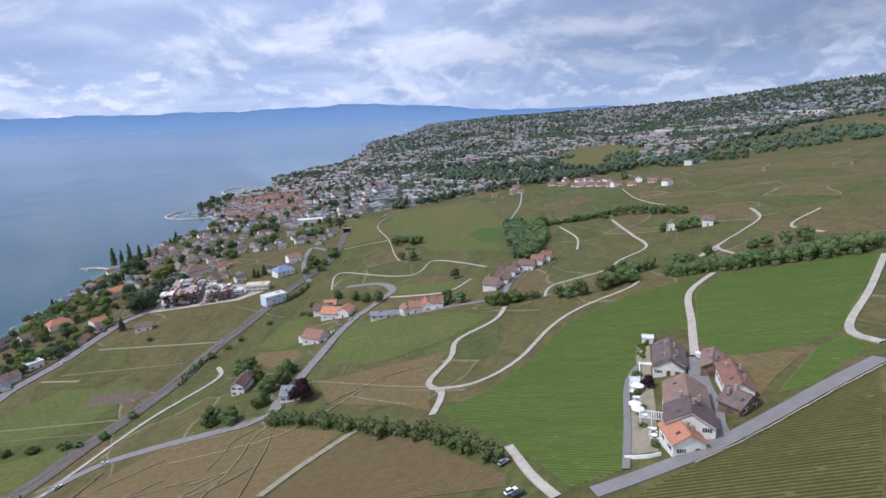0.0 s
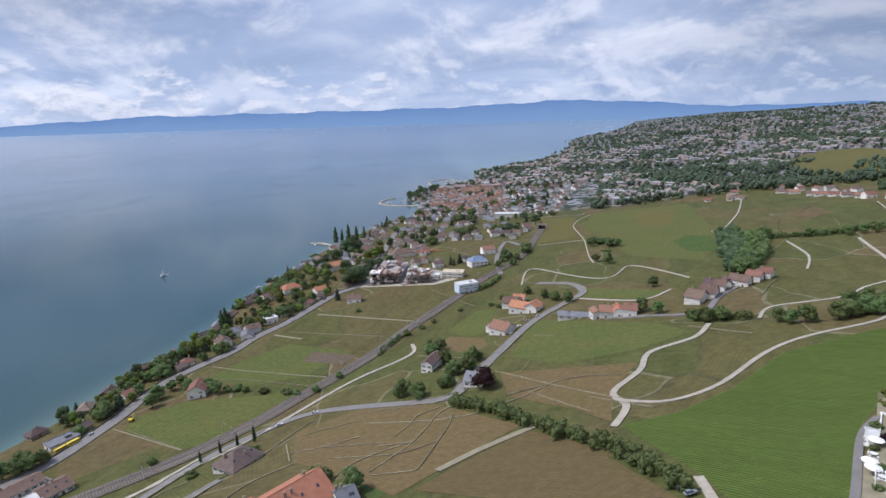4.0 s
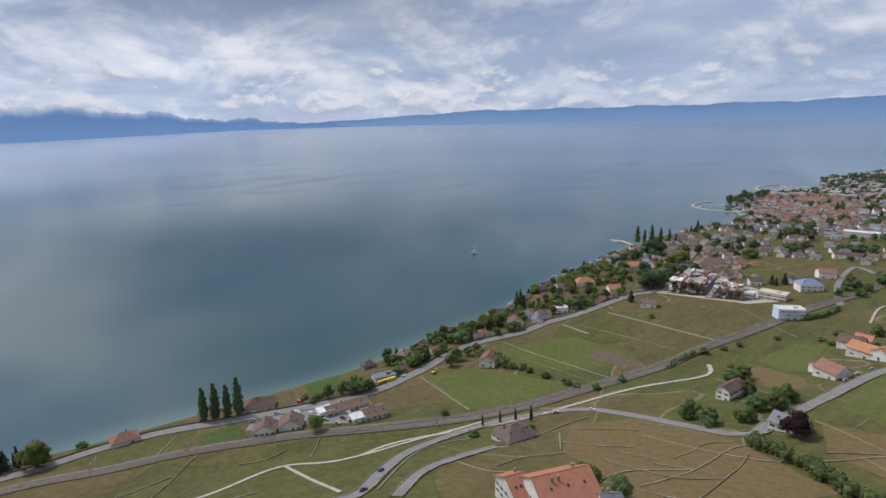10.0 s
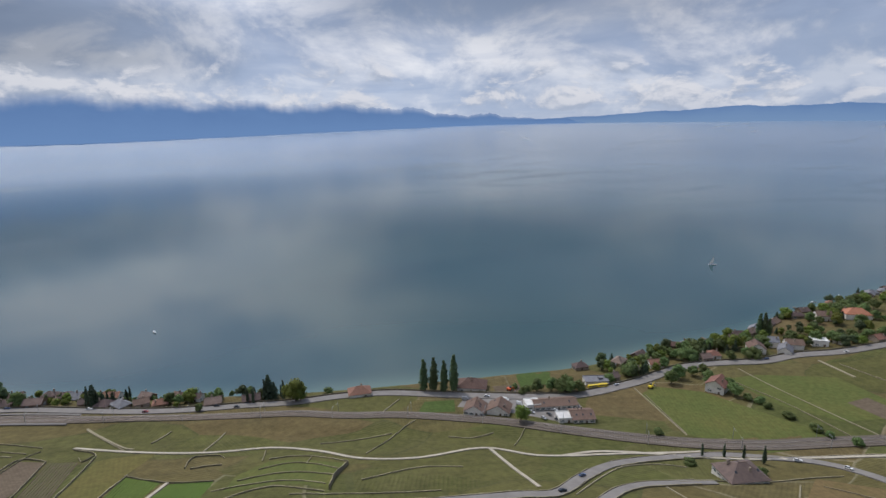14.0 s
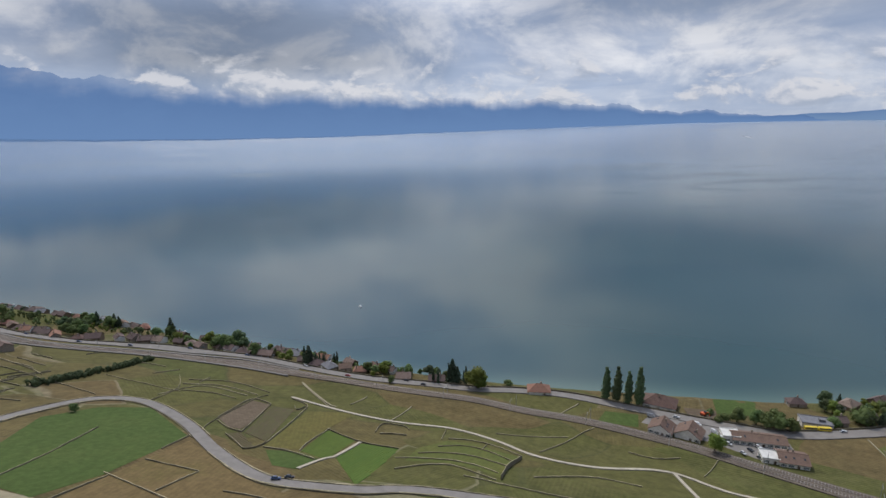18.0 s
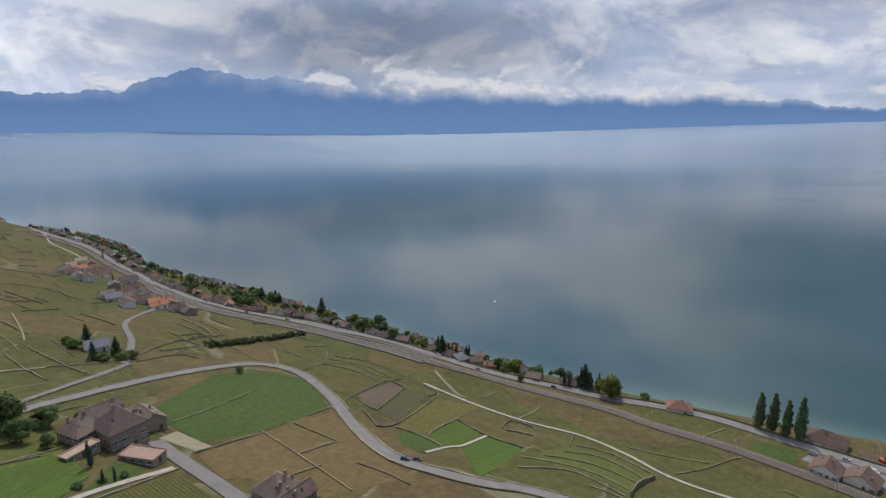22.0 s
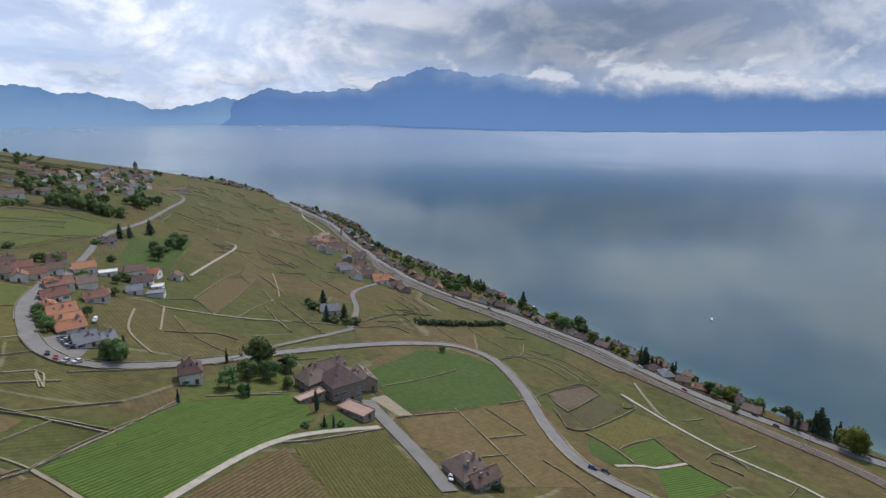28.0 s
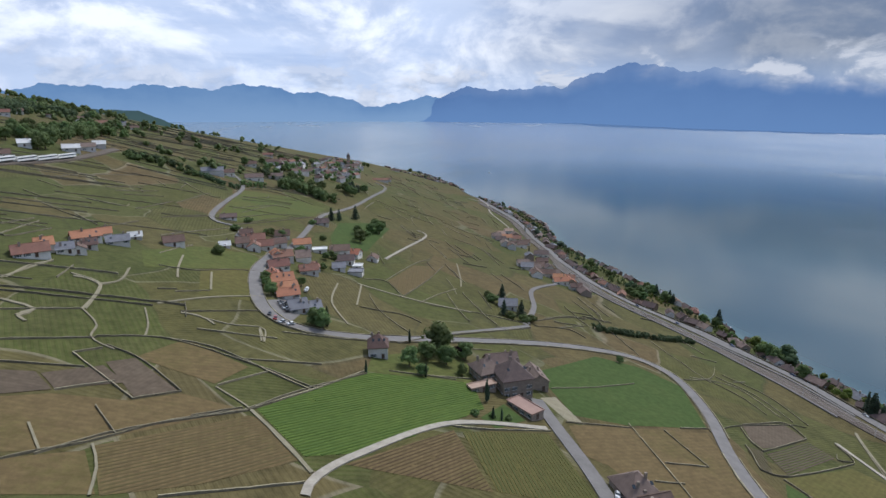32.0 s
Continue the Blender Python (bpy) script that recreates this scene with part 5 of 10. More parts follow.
def vine_rows(ob, material, poly, ang, lift, gap=1.25):
    """Trellised rows, one low hedge after the other, each broken by gaps."""
    rnd = random.Random(int(abs(poly[0][0]) * 10))
    c, s = math.cos(radians(ang)), math.sin(radians(ang))
    P_ = [(x * c + y * s, -x * s + y * c) for x, y in poly]
    lo, hi = np.min(P_, axis=0), np.max(P_, axis=0)
    verts, faces = [], []
    for v in np.arange(lo[1] + 0.4, hi[1], gap):
        xs = []
        for i in range(len(P_)):
            (x1, y1), (x2, y2) = P_[i], P_[i - 1]
            if (y1 > v) != (y2 > v):
                xs.append(x1 + (v - y1) / (y2 - y1) * (x2 - x1))
        xs.sort()
        for a, b in zip(xs[::2], xs[1::2]):
            a, b = a + 0.3, b - 0.3
            u = a
            while u < b - 1:
                e = min(u + rnd.uniform(6, 15), b)
                tall, wide = rnd.uniform(0.08, 0.16), rnd.uniform(0.26, 0.42)
                if material.name == "olive_vineyard_floor":
                    tall = tall * 0.6
                if material.name == "dry_vineyard_floor":
                    tall, wide = tall * 0.22, wide * 0.8
                n0 = len(verts)
                for q in (u, e):
                    for dv, dz in ((-wide, -0.1), (-wide * 0.7, tall), (wide * 0.7, tall), (wide, -0.1)):
                        X, Y = q * c - (v + dv) * s, q * s + (v + dv) * c
                        verts.append((X, Y, dz))
                for i in range(3):
                    faces.append((n0 + i, n0 + i + 1, n0 + i + 5, n0 + i + 4))
                faces += [(n0 + 3, n0 + 2, n0 + 1, n0), (n0 + 4, n0 + 5, n0 + 6, n0 + 7)]
                u = e + (rnd.uniform(0.5, 2.0) if rnd.random() < 0.05 else 0.0)
    if not verts:
        return
    V = np.array(verts)
    V[:, 2] += ground_z(V[:, 0], V[:, 1]) + lift
    m = mesh_object("vine_rows", V, faces, ROW_LEAF[material.name])
    m.parent = ob
    tagged(m, "low trellised vine rows", kind="stuff")


WALL_RND = random.Random(3)


def field_wall(pts, tall=0.6, material=None, name="field_wall"):
    """A dry-stone retaining wall with an uneven top and a paler coping of single slabs."""
    line = curve_points(pts, 2.5)
    n = side_of(line)
    v, rnd = [], WALL_RND
    t = tall * np.array([rnd.uniform(0.8, 1.2) for _ in line])
    z = ground_z(line[:, 0], line[:, 1])
    for off, dz in ((-0.24, -0.5), (-0.13, t), (0.13, t), (0.24, -0.5)):
        q = line + n * off
        v.append(np.stack([q[:, 0], q[:, 1], z + dz], 1))
    v = np.stack(v, 1).reshape(-1, 3)
    f = [(i * 4 + j, i * 4 + j + 1, i * 4 + j + 5, i * 4 + j + 4) for i in range(len(line) - 1) for j in range(3)]
    f += [(0, 1, 2, 3), tuple(len(v) - k for k in (1, 2, 3, 4))]
    ob = tagged(mesh_object(name, v, f, material or stone_wall), "low dark dry-stone vineyard wall with pale coping", "wall", "vineyard walls")
    if material is None:
        ob.data.materials.append(wall_coping)
        for i in range(len(line) - 1):
            ob.data.polygons[i * 3 + 1].material_index = 1
    return ob


# ---------------------------------------------------------------- fields
field(field_green, [(1.9, 193.9), (20.6, 202.9), (41.7, 224.1), (67.5, 262.4), (105.7, 280.8), (148.6, 277), (121.6, 247.4), (105.4, 209.7), (91.3, 214.8), (70.9, 183.8), (46.1, 120), (32.7, 118.5), (22.8, 150.3), (5.9, 184.1)], -33, True)
field(field_green, [(101.6, 195), (128.3, 252.3), (149.5, 270.8), (210.4, 243.3), (139.9, 172), (124.9, 165.3), (102.2, 170.8)], -33, True)
field(field_green, [(96.1, 138.6), (122.5, 160.7), (135.6, 164.9), (132.8, 152.2), (105.9, 138.1)], -33, True)
field(field_olive, [(125.7, 139.8), (84.7, 88.4), (42.7, 107.6), (66.5, 116.5), (91.7, 126)], -12, True)
field(field_meadow, [(-63.7, 382.3), (19.7, 340.8), (36, 314.9), (9.6, 292), (-31.3, 277.5), (-62.4, 299.1)], 75, False)
field(field_brown, [(-63.8, 148.3), (-33.7, 194.8), (-10.3, 177.4), (18.3, 133.2), (17.6, 126.9)], -16, True)
field(field_meadow, [(-278.6, 226.1), (-259.7, 248.4), (-197.3, 266.4), (-183.6, 262.4), (-188, 225.1), (-216.4, 199.8), (-269.9, 210.3)], 20, False)
field(field_soil, [(-216, 313.3), (-217.1, 330.6), (-178.7, 326.6), (-181.5, 310.7)], 20, False)
field(field_meadow, [(-270.9, 277.2), (-269, 300.2), (-246.5, 343.8), (-189, 334.7), (-198.9, 288.6), (-227.2, 274.9)], 20, False)
field(field_grass, [(-159.4, -177.6), (-218.6, -198.7), (-239.9, -186.5), (-247.7, -164.4), (-211.6, -125.6), (-163.7, -129.6), (-142.6, -138), (-149.6, -159.7)], 10, False)
field(field_green, [(-28.7, -152.1), (-72.9, -175.1), (-113.3, -165.1), (-105.2, -145.4), (-86.8, -138.4), (-52.6, -126.7), (-34.9, -127.9)], -166, True)
field(field_olive, [(-87.4, -132.6), (-119.6, -127.4), (-108.4, -89.4), (-80.4, -103.9)], 72, True)
field(field_brown, [(-44.1, -122.9), (-84.9, -133.7), (-79.1, -104)], -164, True)
field(field_grass, [(-306.4, 78.6), (-303, 97.2), (-285.4, 92.2), (-290.2, 70.3)], 0, False)
field(field_soil, [(7.3, -181.3), (-0.4, -184.3), (-9.8, -163.5), (1.3, -160.5)], -35, False)
field(field_soil, [(22.1, -173.9), (7.9, -179.1), (2.9, -168.6), (18.8, -165.3)], -35, False)
field(field_brown, [(10.5, -138.7), (-25.8, -148.8), (-29.7, -146), (-33.6, -126.5), (-8.8, -121.3), (9.6, -120.9)], -164, True)
field(field_brown, [(-16.5, -200.1), (-32.4, -179.1), (-20.1, -167.7), (-0.5, -185.1)], -164, False)
field(field_grass, [(-339.4, 154.4), (-327.7, 176.8), (-306.4, 166.5), (-308.3, 145)], 0, False)
field(field_grass, [(-99.7, -139.8), (-116, -147.9), (-116.9, -136.3), (-101, -132.3)], 0, False)
field(field_grass, [(-144.8, -411.7), (-173.8, -469.5), (-220.7, -500.5), (-233.1, -487.7), (-163.9, -384), (-135.2, -379.3)], 0, False)
field(field_pasture, [(-52, 908.9), (82.5, 901.8), (91.7, 647.9), (63.8, 513), (2.6, 583.4), (-59.4, 762.2)], 75, False)
field(field_olive, [(-135.2, 862.6), (-74, 863.8), (-77, 796.4), (-60, 698.7), (-107.6, 663.9)], 75, False)
field(field_grass, [(47, 628.5), (62, 652), (83, 628.6), (84, 572), (76.7, 549), (55.6, 571)], 75, False, 0.10)
field(field_olive, [(5.8, 842.7), (34.9, 885.5), (62.6, 851.9), (52.8, 742.9), (35.7, 718), (14.3, 753)], 75, False, 0.10)
field(field_meadow, [(-33.5, 456.8), (29.8, 416.7), (12.5, 400.7), (-31.3, 425.8)], 75, False)
field(field_meadow, [(-125.3, 374.6), (-116.6, 417), (-99.1, 424.6), (-93.3, 360.7), (-104, 353.8)], 75, False)
field(field_brown, [(-129.8, 342.6), (-118.6, 360.1), (-90, 347.2), (-83.1, 326.9), (-93.5, 315.8)], -16, False)
field(field_meadow, [(-81.4, -189.3), (-96.6, -193.5), (-124, -196.6), (-122.7, -178.1), (-112, -164.7), (-73.3, -175.9)], 0, False)
field(field_meadow, [(-9.6, -306.4), (-40.7, -332.5), (-69.9, -330.1), (-62.8, -306.3), (-33, -288.3), (-9.1, -279.2)], 0, False)
field(field_grass, [(-86.6, 152.8), (-83.4, 156.3), (-72.9, 148), (-75.9, 142.2)], 0, False)
field(gravel, [(-91.2, 145.4), (-86.8, 148.2), (-76.1, 140.9), (-86.6, 137.8)], 0, False)
field(field_brown, [(-134.5, 181.2), (-156.7, 215.8), (-127.1, 242.3), (-86.3, 232.6), (-37.3, 200.3), (-69.2, 145.1)], 0, False)
field(field_brown, [(-62.1, 270.5), (-30.6, 270.8), (7.6, 270.3), (-3.7, 231.8), (-2.2, 197.4), (-17.2, 215), (-49.8, 235.3)], 0, False)
field(field_brown, [(-136.2, -131.8), (-161.7, -128), (-206.3, -122.4), (-170, -78.4), (-163.7, -64.2), (-131.1, -81.7), (-128.7, -107.7)], 0, False)
field(field_brown, [(29.3, -161.6), (19.4, -163), (2.1, -158.7), (-10.5, -162.2), (-25.7, -151.8), (21.2, -137.7), (27, -138.3)], 0, False)
field(field_brown, [(26.7, -135.9), (12.1, -137.1), (10.3, -121.4), (25.5, -124)], 0, False)
field(field_soil, [(30.7, -175.4), (23.4, -174.8), (19.3, -165), (29.4, -162.7)], 0, False)
field(field_olive, [(-33.3, -285.8), (-62.3, -302.2), (-51.9, -246.2), (-27.3, -248.7)], 0, False)
field(tarmac, [(86.3, 171.1), (92.1, 173.7), (82.4, 146.7), (75.6, 125.2), (67.8, 118.6), (64.4, 118.4), (74.2, 133.8), (80.1, 153.7)], 0, False)
field(tarmac, [(-292, 95.6), (-304.4, 104.8), (-294.5, 140.7), (-278.3, 168.6), (-255.4, 163.9), (-249.7, 145.7), (-268.5, 128.3)], 0, False)
field(tarmac, [(-54.9, -250.1), (-74.8, -258.2), (-73.1, -243.9), (-63.8, -230.5), (-56.4, -219.2), (-51, -227.7)], 0, False)
field(gravel_dull, [(-137.3, -152), (-146, -152.5), (-141.6, -131.5), (-135.7, -133.5)], 0, False)
field(field_meadow, [(-229, -26.2), (-244.2, -13.4), (-244.5, -0.4), (-230.4, 20.8), (-201.6, 10.5), (-209, 0.3), (-212.7, -10.1), (-210, -29.8)], 0, False)
field(field_brown, [(97.2, 175.2), (103, 172.2), (118.6, 160.2), (101.5, 148), (91.6, 139), (91.3, 144.9), (97.3, 156.3)], 0, False)
field(gravel, [(-262, 489), (-222, 493), (-180, 498), (-162, 518), (-186, 548), (-236, 572), (-272, 562)], 0, False)
field(gravel_dull, [(82.5, 207.4), (86.5, 203), (76.1, 176.3), (66.4, 149.3), (56.8, 124.1), (49.8, 126.2), (57, 146.8), (71, 175.5)], 0, False)
field(field_meadow, [(-111.9, -564.2), (-153.8, -568.3), (-186.9, -539.7), (-155.4, -481.3), (-109.9, -442.1), (-76.4, -416.7), (-65.5, -427.6), (-79.3, -471)], 0, False)
field(field_brown, [(-147, -312.2), (-190, -357.6), (-216.8, -361.2), (-184.8, -325.1), (-143.7, -283.8)], 60, True)
field(field_meadow, [(-17.2, -303.3), (-37, -330.7), (-66.6, -333.2), (-71.6, -321.4), (-61.2, -299.7), (-30.5, -286.1), (-15.5, -285.8)], 0, False)
field(field_brown, [(-133.4, -131.5), (-158.8, -126.2), (-147.6, -99), (-140, -99.5), (-127.4, -109.3), (-124.2, -114.2)], 0, False)



field(field_soil, [(-242.6, -127.2), (-279.1, -125.4), (-275.7, -114.4), (-244.3, -110.2), (-229.8, -110.5), (-231.0, -116.6)], -175, False)
field(field_soil, [(-273.9, -112.3), (-271.1, -99.1), (-239.9, -96.0), (-215.9, -92.7), (-225.4, -106.9)], -174, True)
field(field_soil, [(-220.5, -113.3), (-224.9, -108.2), (-207.4, -94.4), (-204.4, -97.6), (-213.5, -107.3)], 47, True)
field(field_olive, [(-209.9, -91.7), (-271.0, -91.6), (-278.9, -65.7), (-241.7, -73.8), (-210.0, -75.7)], 180, False)
field(field_green, [(-208.4, -74.7), (-242.8, -72.6), (-230.5, -56.1), (-206.1, -60.7), (-202.4, -63.9)], 177, True)
field(field_green, [(-204.6, -58.4), (-227.4, -52.2), (-224.7, -34.6), (-197.9, -39.0), (-177.1, -43.9)], 165, True)
field(field_grass, [(-205.7, -89.0), (-207.1, -74.7), (-200.6, -63.4), (-187.0, -69.5), (-188.1, -79.3)], 0, False)
# ---------------------------------------------------------------- vineyard walls
field_wall([(-243.5, -128.0), (-260.3, -128.1), (-281.9, -126.6), (-276.8, -114.2)], 0.8)
field_wall([(-276.3, -113.7), (-250.6, -110.9), (-225.7, -108.2)], 0.8)
field_wall([(-239.1, -126.2), (-229.5, -116.4), (-225.7, -108.2)], 0.8)
field_wall([(-291.8, -107.2), (-282.1, -95.3), (-269.2, -93.5), (-240.0, -92.5), (-213.9, -91.9)], 0.8)
field_wall([(-280.4, -95.1), (-271.1, -97.2), (-278.4, -101.1)], 0.8)
field_wall([(-213.9, -91.9), (-206.6, -93.8), (-203.2, -97.5)], 0.8)
field_wall([(-220.5, -113.3), (-213.2, -106.1), (-203.2, -97.5)], 0.8)
field_wall([(-208.0, -90.9), (-207.5, -82.9), (-203.8, -73.1), (-199.6, -65.9)], 0.8)
field_wall([(-244.0, -73.0), (-229.1, -53.1), (-224.7, -34.6)], 0.8)
field_wall([(-246.7, -49.5), (-262.3, -48.0), (-261.4, -36.7), (-255.5, -33.6)], 0.8)
field_wall([(-244.7, -46.9), (-246.6, -39.6), (-246.1, -33.7)], 0.8)
field_wall([(-244.9, -71.9), (-222.3, -75.1), (-208.1, -75.1)], 0.8)
# low walls along both edges of the winding road
edge = LINES["winding_road"]
edge = edge[(edge[:, 1] > -236) & (edge[:, 1] < 110) & (edge[:, 0] < -60)]
for off in (-3.7, 3.7):
    for i in range(0, len(edge) - 9, 9):
        if WALL_RND.random() < 0.86:
            seg = edge[i:i + 10] + side_of(edge[i:i + 10]) * off
            field_wall([tuple(p) for p in seg[::3]], 0.65, None, "road_wall")
field_wall([(-168.5, 154.1), (-166, 170.6), (-161.5, 182.3), (-158.7, 197), (-158, 211), (-154.8, 230.1)])
field_wall([(-145.3, 150.8), (-143, 164.7), (-132, 178.6)])
field_wall([(-148.8, 210.2), (-135.2, 216.6), (-121.3, 221.7)])
field_wall([(-92.1, 196.7), (-90.1, 209.3), (-89.8, 219.5), (-81.7, 227.3)])
field_wall([(-87.8, 163.4), (-83.4, 175.7), (-80.6, 187.6), (-79.6, 201.1), (-79.7, 217.1), (-76.1, 226.8)])
field_wall([(-68.2, 162.6), (-68.2, 173.2), (-68.9, 188.6), (-69.6, 203.6), (-71.9, 217.1)])
field_wall([(-142, 190.8), (-126.3, 193.6), (-111.6, 200.2)])
field_wall([(-124.5, 192.6), (-109.9, 191.9), (-93.3, 190.8)])
field_wall([(-113.5, 179.9), (-97.4, 178), (-81.3, 178.2), (-68.9, 188.6)])
field_wall([(-85.4, 160.5), (-76.4, 161.2), (-68.5, 162.6)])
field_wall([(-95.9, 187), (-80.2, 188.7)])
field_wall([(-124.5, 231.6), (-110.7, 232.5), (-93.2, 229.9)])
field_wall([(-150.7, -160), (-177.7, -161.4), (-212, -166.4)])
field_wall([(-86, -135.9), (-96.6, -132.5), (-122.2, -128.7)])
field_wall([(-72.3, -175.8), (-47.7, -161.8), (-28.5, -153)])
field_wall([(-11.3, -149.8), (-25, -153.1)])
field_wall([(-95.6, -171.8), (-115.7, -168.5)])
field_wall([(-52.3, -211.2), (-77.5, -206.3)])
field_wall([(-82.5, -176), (-107.6, -168)])
field_wall([(-21.1, -209.6), (-48.4, -203.8)])
field_wall([(-32.6, -184.9), (-58.1, -181.3)])
field_wall([(-26.5, -152.4), (-46.3, -163), (-72.6, -173.8)])
field_wall([(21.2, -136.7), (3, -145.1), (-26.3, -151.4)])
field_wall([(25, -220), (13.8, -222.4)])
field_wall([(44, -305.8), (32.3, -339)])
field_wall([(18.4, -368.8), (8, -347.9)])
field_wall([(32.6, -194.5), (11, -198.3)])
field_wall([(9.5, -199.3), (-11.2, -199.5), (-36.1, -179.1), (-50, -162.8)])
field_wall([(-153.2, -268.9), (-182.9, -258.9), (-209.8, -243.1)])
field_wall([(-205.6, -238.2), (-139.6, -222)])
field_wall([(-0.8, -118.6), (-32, -117.6)])
field_wall([(6, -142.9), (9.9, -156.2)])
field_wall([(31.2, -180.3), (12.4, -177.9)])
field_wall([(21.8, -253.1), (16.9, -269.7)])
field_wall([(-233.7, 107.3), (-250.7, 121.1)])
field_wall([(-206.1, 24.9), (-214.3, 51.5), (-209.8, 71.2)])
field_wall([(-116.5, 215.9), (-65, 213.7), (-29.1, 251.8)])
field_wall([(-101.4, 159.5), (-99, 173.2), (-81, 189.2)])
field_wall([(-270.9, 277.2), (-226.4, 280.2), (-181.6, 275.8)])
field_wall([(-262.9, 367.4), (-174.7, 363)])
field_wall([(-268.3, 212.4), (-216.4, 199.8)])
field_wall([(-130.7, 322.6), (-78, 298.3)])
field_wall([(-65.4, 273.7), (1.7, 222)])
field_wall([(-13.2, 228.5), (13, 209.9)])
field_wall([(-40.8, 239.3), (-11, 210.5)])
field_wall([(-51.3, 235.8), (-20.4, 255.1), (1.8, 253.3)])
field_wall([(35.6, 327.2), (62.3, 298.8)])
field_wall([(-178, 480.9), (-120.8, 433.1)])
field_wall([(45, -416.3), (34.7, -404.2)])
field_wall([(34.3, -386.8), (21, -366.1), (7.9, -354.2)])
field_wall([(14.1, -504.7), (6.9, -490.3)])
field_wall([(40.7, -457.2), (26.3, -443)])
field_wall([(35.4, -474.6), (17.7, -511.8)])
field_wall([(17.7, -511.8), (-23, -552)])
field_wall([(2.7, -475.3), (-23.6, -498.7)])
field_wall([(-3.2, -466.3), (-32.9, -491.2)])
field_wall([(-8.2, -457.4), (-35.1, -472.1)])
field_wall([(-35.1, -539.4), (-41, -521.5)])
field_wall([(-57.6, -559.3), (-70.6, -504.5), (-80.1, -500)])
field_wall([(-40.9, -453.4), (-75.3, -519.1)])
field_wall([(-12.9, -412.9), (-39.4, -457.3)])
field_wall([(13.7, -421.5), (-4.9, -415.3), (-10.2, -424.6)])
field_wall([(45.8, -323.1), (34.6, -343.9)])
field_wall([(43.9, -304.8), (39.9, -304.4), (26.7, -326.8)])
field_wall([(-99.1, -507.5), (-147.3, -525.5)])
field_wall([(-86.8, -449.5), (-128.4, -505.5), (-145.9, -520.8)])
field_wall([(-76.5, -409.9), (-109.9, -444.7), (-143, -468.3)])
field_wall([(6.7, -344.4), (-12.3, -374)])
field_wall([(-26.4, -397.4), (-54, -422.7), (-64.8, -419.3)])
field_wall([(34.9, -217.4), (13.8, -222.4)])
field_wall([(1.9, -159.5), (-10.5, -163.3)])
field_wall([(-8.5, -200.3), (-21.8, -195.5), (-31.6, -185.4), (-37.4, -176.5)])
field_wall([(6.7, -193), (-2.1, -183), (-10.5, -163.3)])
field_wall([(32.6, -194.4), (9.4, -198.3)])
field_wall([(15.4, -187), (7.9, -190.7)])
field_wall([(18.8, -164.7), (5.4, -169.2)])
field_wall([(-20.7, -166.6), (-38.2, -175.8)])
field_wall([(-37.4, -176.5), (-47.7, -162.5)])
field_wall([(26.7, -135.5), (19.8, -138), (11, -140.6), (-5.8, -147.7), (-27.1, -152)])
field_wall([(-27.1, -152), (-60, -168.4)])
field_wall([(15.4, -187), (8.9, -174), (1.6, -159.5)])
field_wall([(-346.2, -579.7), (-358.7, -526.5), (-367.8, -496.1)])
field_wall([(-308.2, -488), (-318.7, -452.7), (-297.1, -391.6)])
field_wall([(-179.4, -237.5), (-197.4, -235.3)])
field_wall([(-213.2, -305.2), (-198.7, -269.2)])
field_wall([(-218.5, -250.3), (-255.6, -260.1), (-271.5, -258)])
field_wall([(-284.5, -324.4), (-311.2, -339.6)])
field_wall([(-231.6, -255.5), (-261.4, -262), (-293.1, -254.8)])
field_wall([(-228.9, -240.5), (-251.8, -244.9)])
field_wall([(-211.4, -241.9), (-236.3, -238.5), (-238.8, -225.4)])
field_wall([(-160.4, -85.5), (-159.2, -73.7), (-155.4, -63)])
field_wall([(-255.7, 78.3), (-250.7, 89.4), (-252.4, 103.3)])
field_wall([(-89, -504.2), (-127.1, -540.8), (-161.9, -554.1)])
field_wall([(-82.6, -461.7), (-121.4, -497.5), (-138.7, -498.6)])
field_wall([(-80.7, -431.8), (-114, -460.7), (-145.2, -473.2)])
field_wall([(-101.2, -550.4), (-134.3, -593.4), (-159.8, -591.5)])
field_wall([(-281.9, -607.1), (-289.1, -556.5)])
field_wall([(-351.1, -672.2), (-319.1, -549.1)])
field_wall([(-335.7, -613.8), (-354.1, -580.2)])
field_wall([(-465.9, -783.7), (-450.8, -681.9)])
field_wall([(-256.2, -511.4), (-255.5, -463.7)])
field_wall([(-338.3, -554.9), (-338.4, -500.4)])
field_wall([(-349.8, -713.7), (-371.4, -688.4)])
field_wall([(-546.9, -976.7), (-494.1, -805.5)])

field_wall([(-247.3, -13), (-248.7, -1.8), (-243.8, 9.8), (-232.8, 21.6)])
field_wall([(-233.8, -17.2), (-238.6, -4.1), (-233.7, 7.2), (-222.5, 18)])
field_wall([(-221.3, -25.3), (-225.4, -13.4), (-224.5, -0), (-216, 14.9)])
field_wall([(-212.3, -34.4), (-214.9, -23.3), (-216, -9.2), (-212.2, 2.5), (-206.4, 10.1)])
field_wall([(-198.6, -32.7), (-207.1, -21.2), (-210, -10), (-204.2, 0.3), (-198.2, 8.9)])
field_wall([(-265, 11.6), (-264.9, 23.7), (-267.3, 39.8), (-268.8, 50.3)])
field_wall([(-241.6, 31.9), (-256.1, 43.4), (-268, 52.8), (-280.6, 66.4)])
field_wall([(-175.8, -56.3), (-177.8, -40.7), (-181.4, -25.6), (-183.7, -15.5)])
field_wall([(-245.7, -16.2), (-264.1, -14.8)])
field_wall([(-234.9, 3.5), (-246.5, 6.7)])
field_wall([(-199.6, 11), (-213.6, 14.7), (-228.7, 21.9)], 2.2)

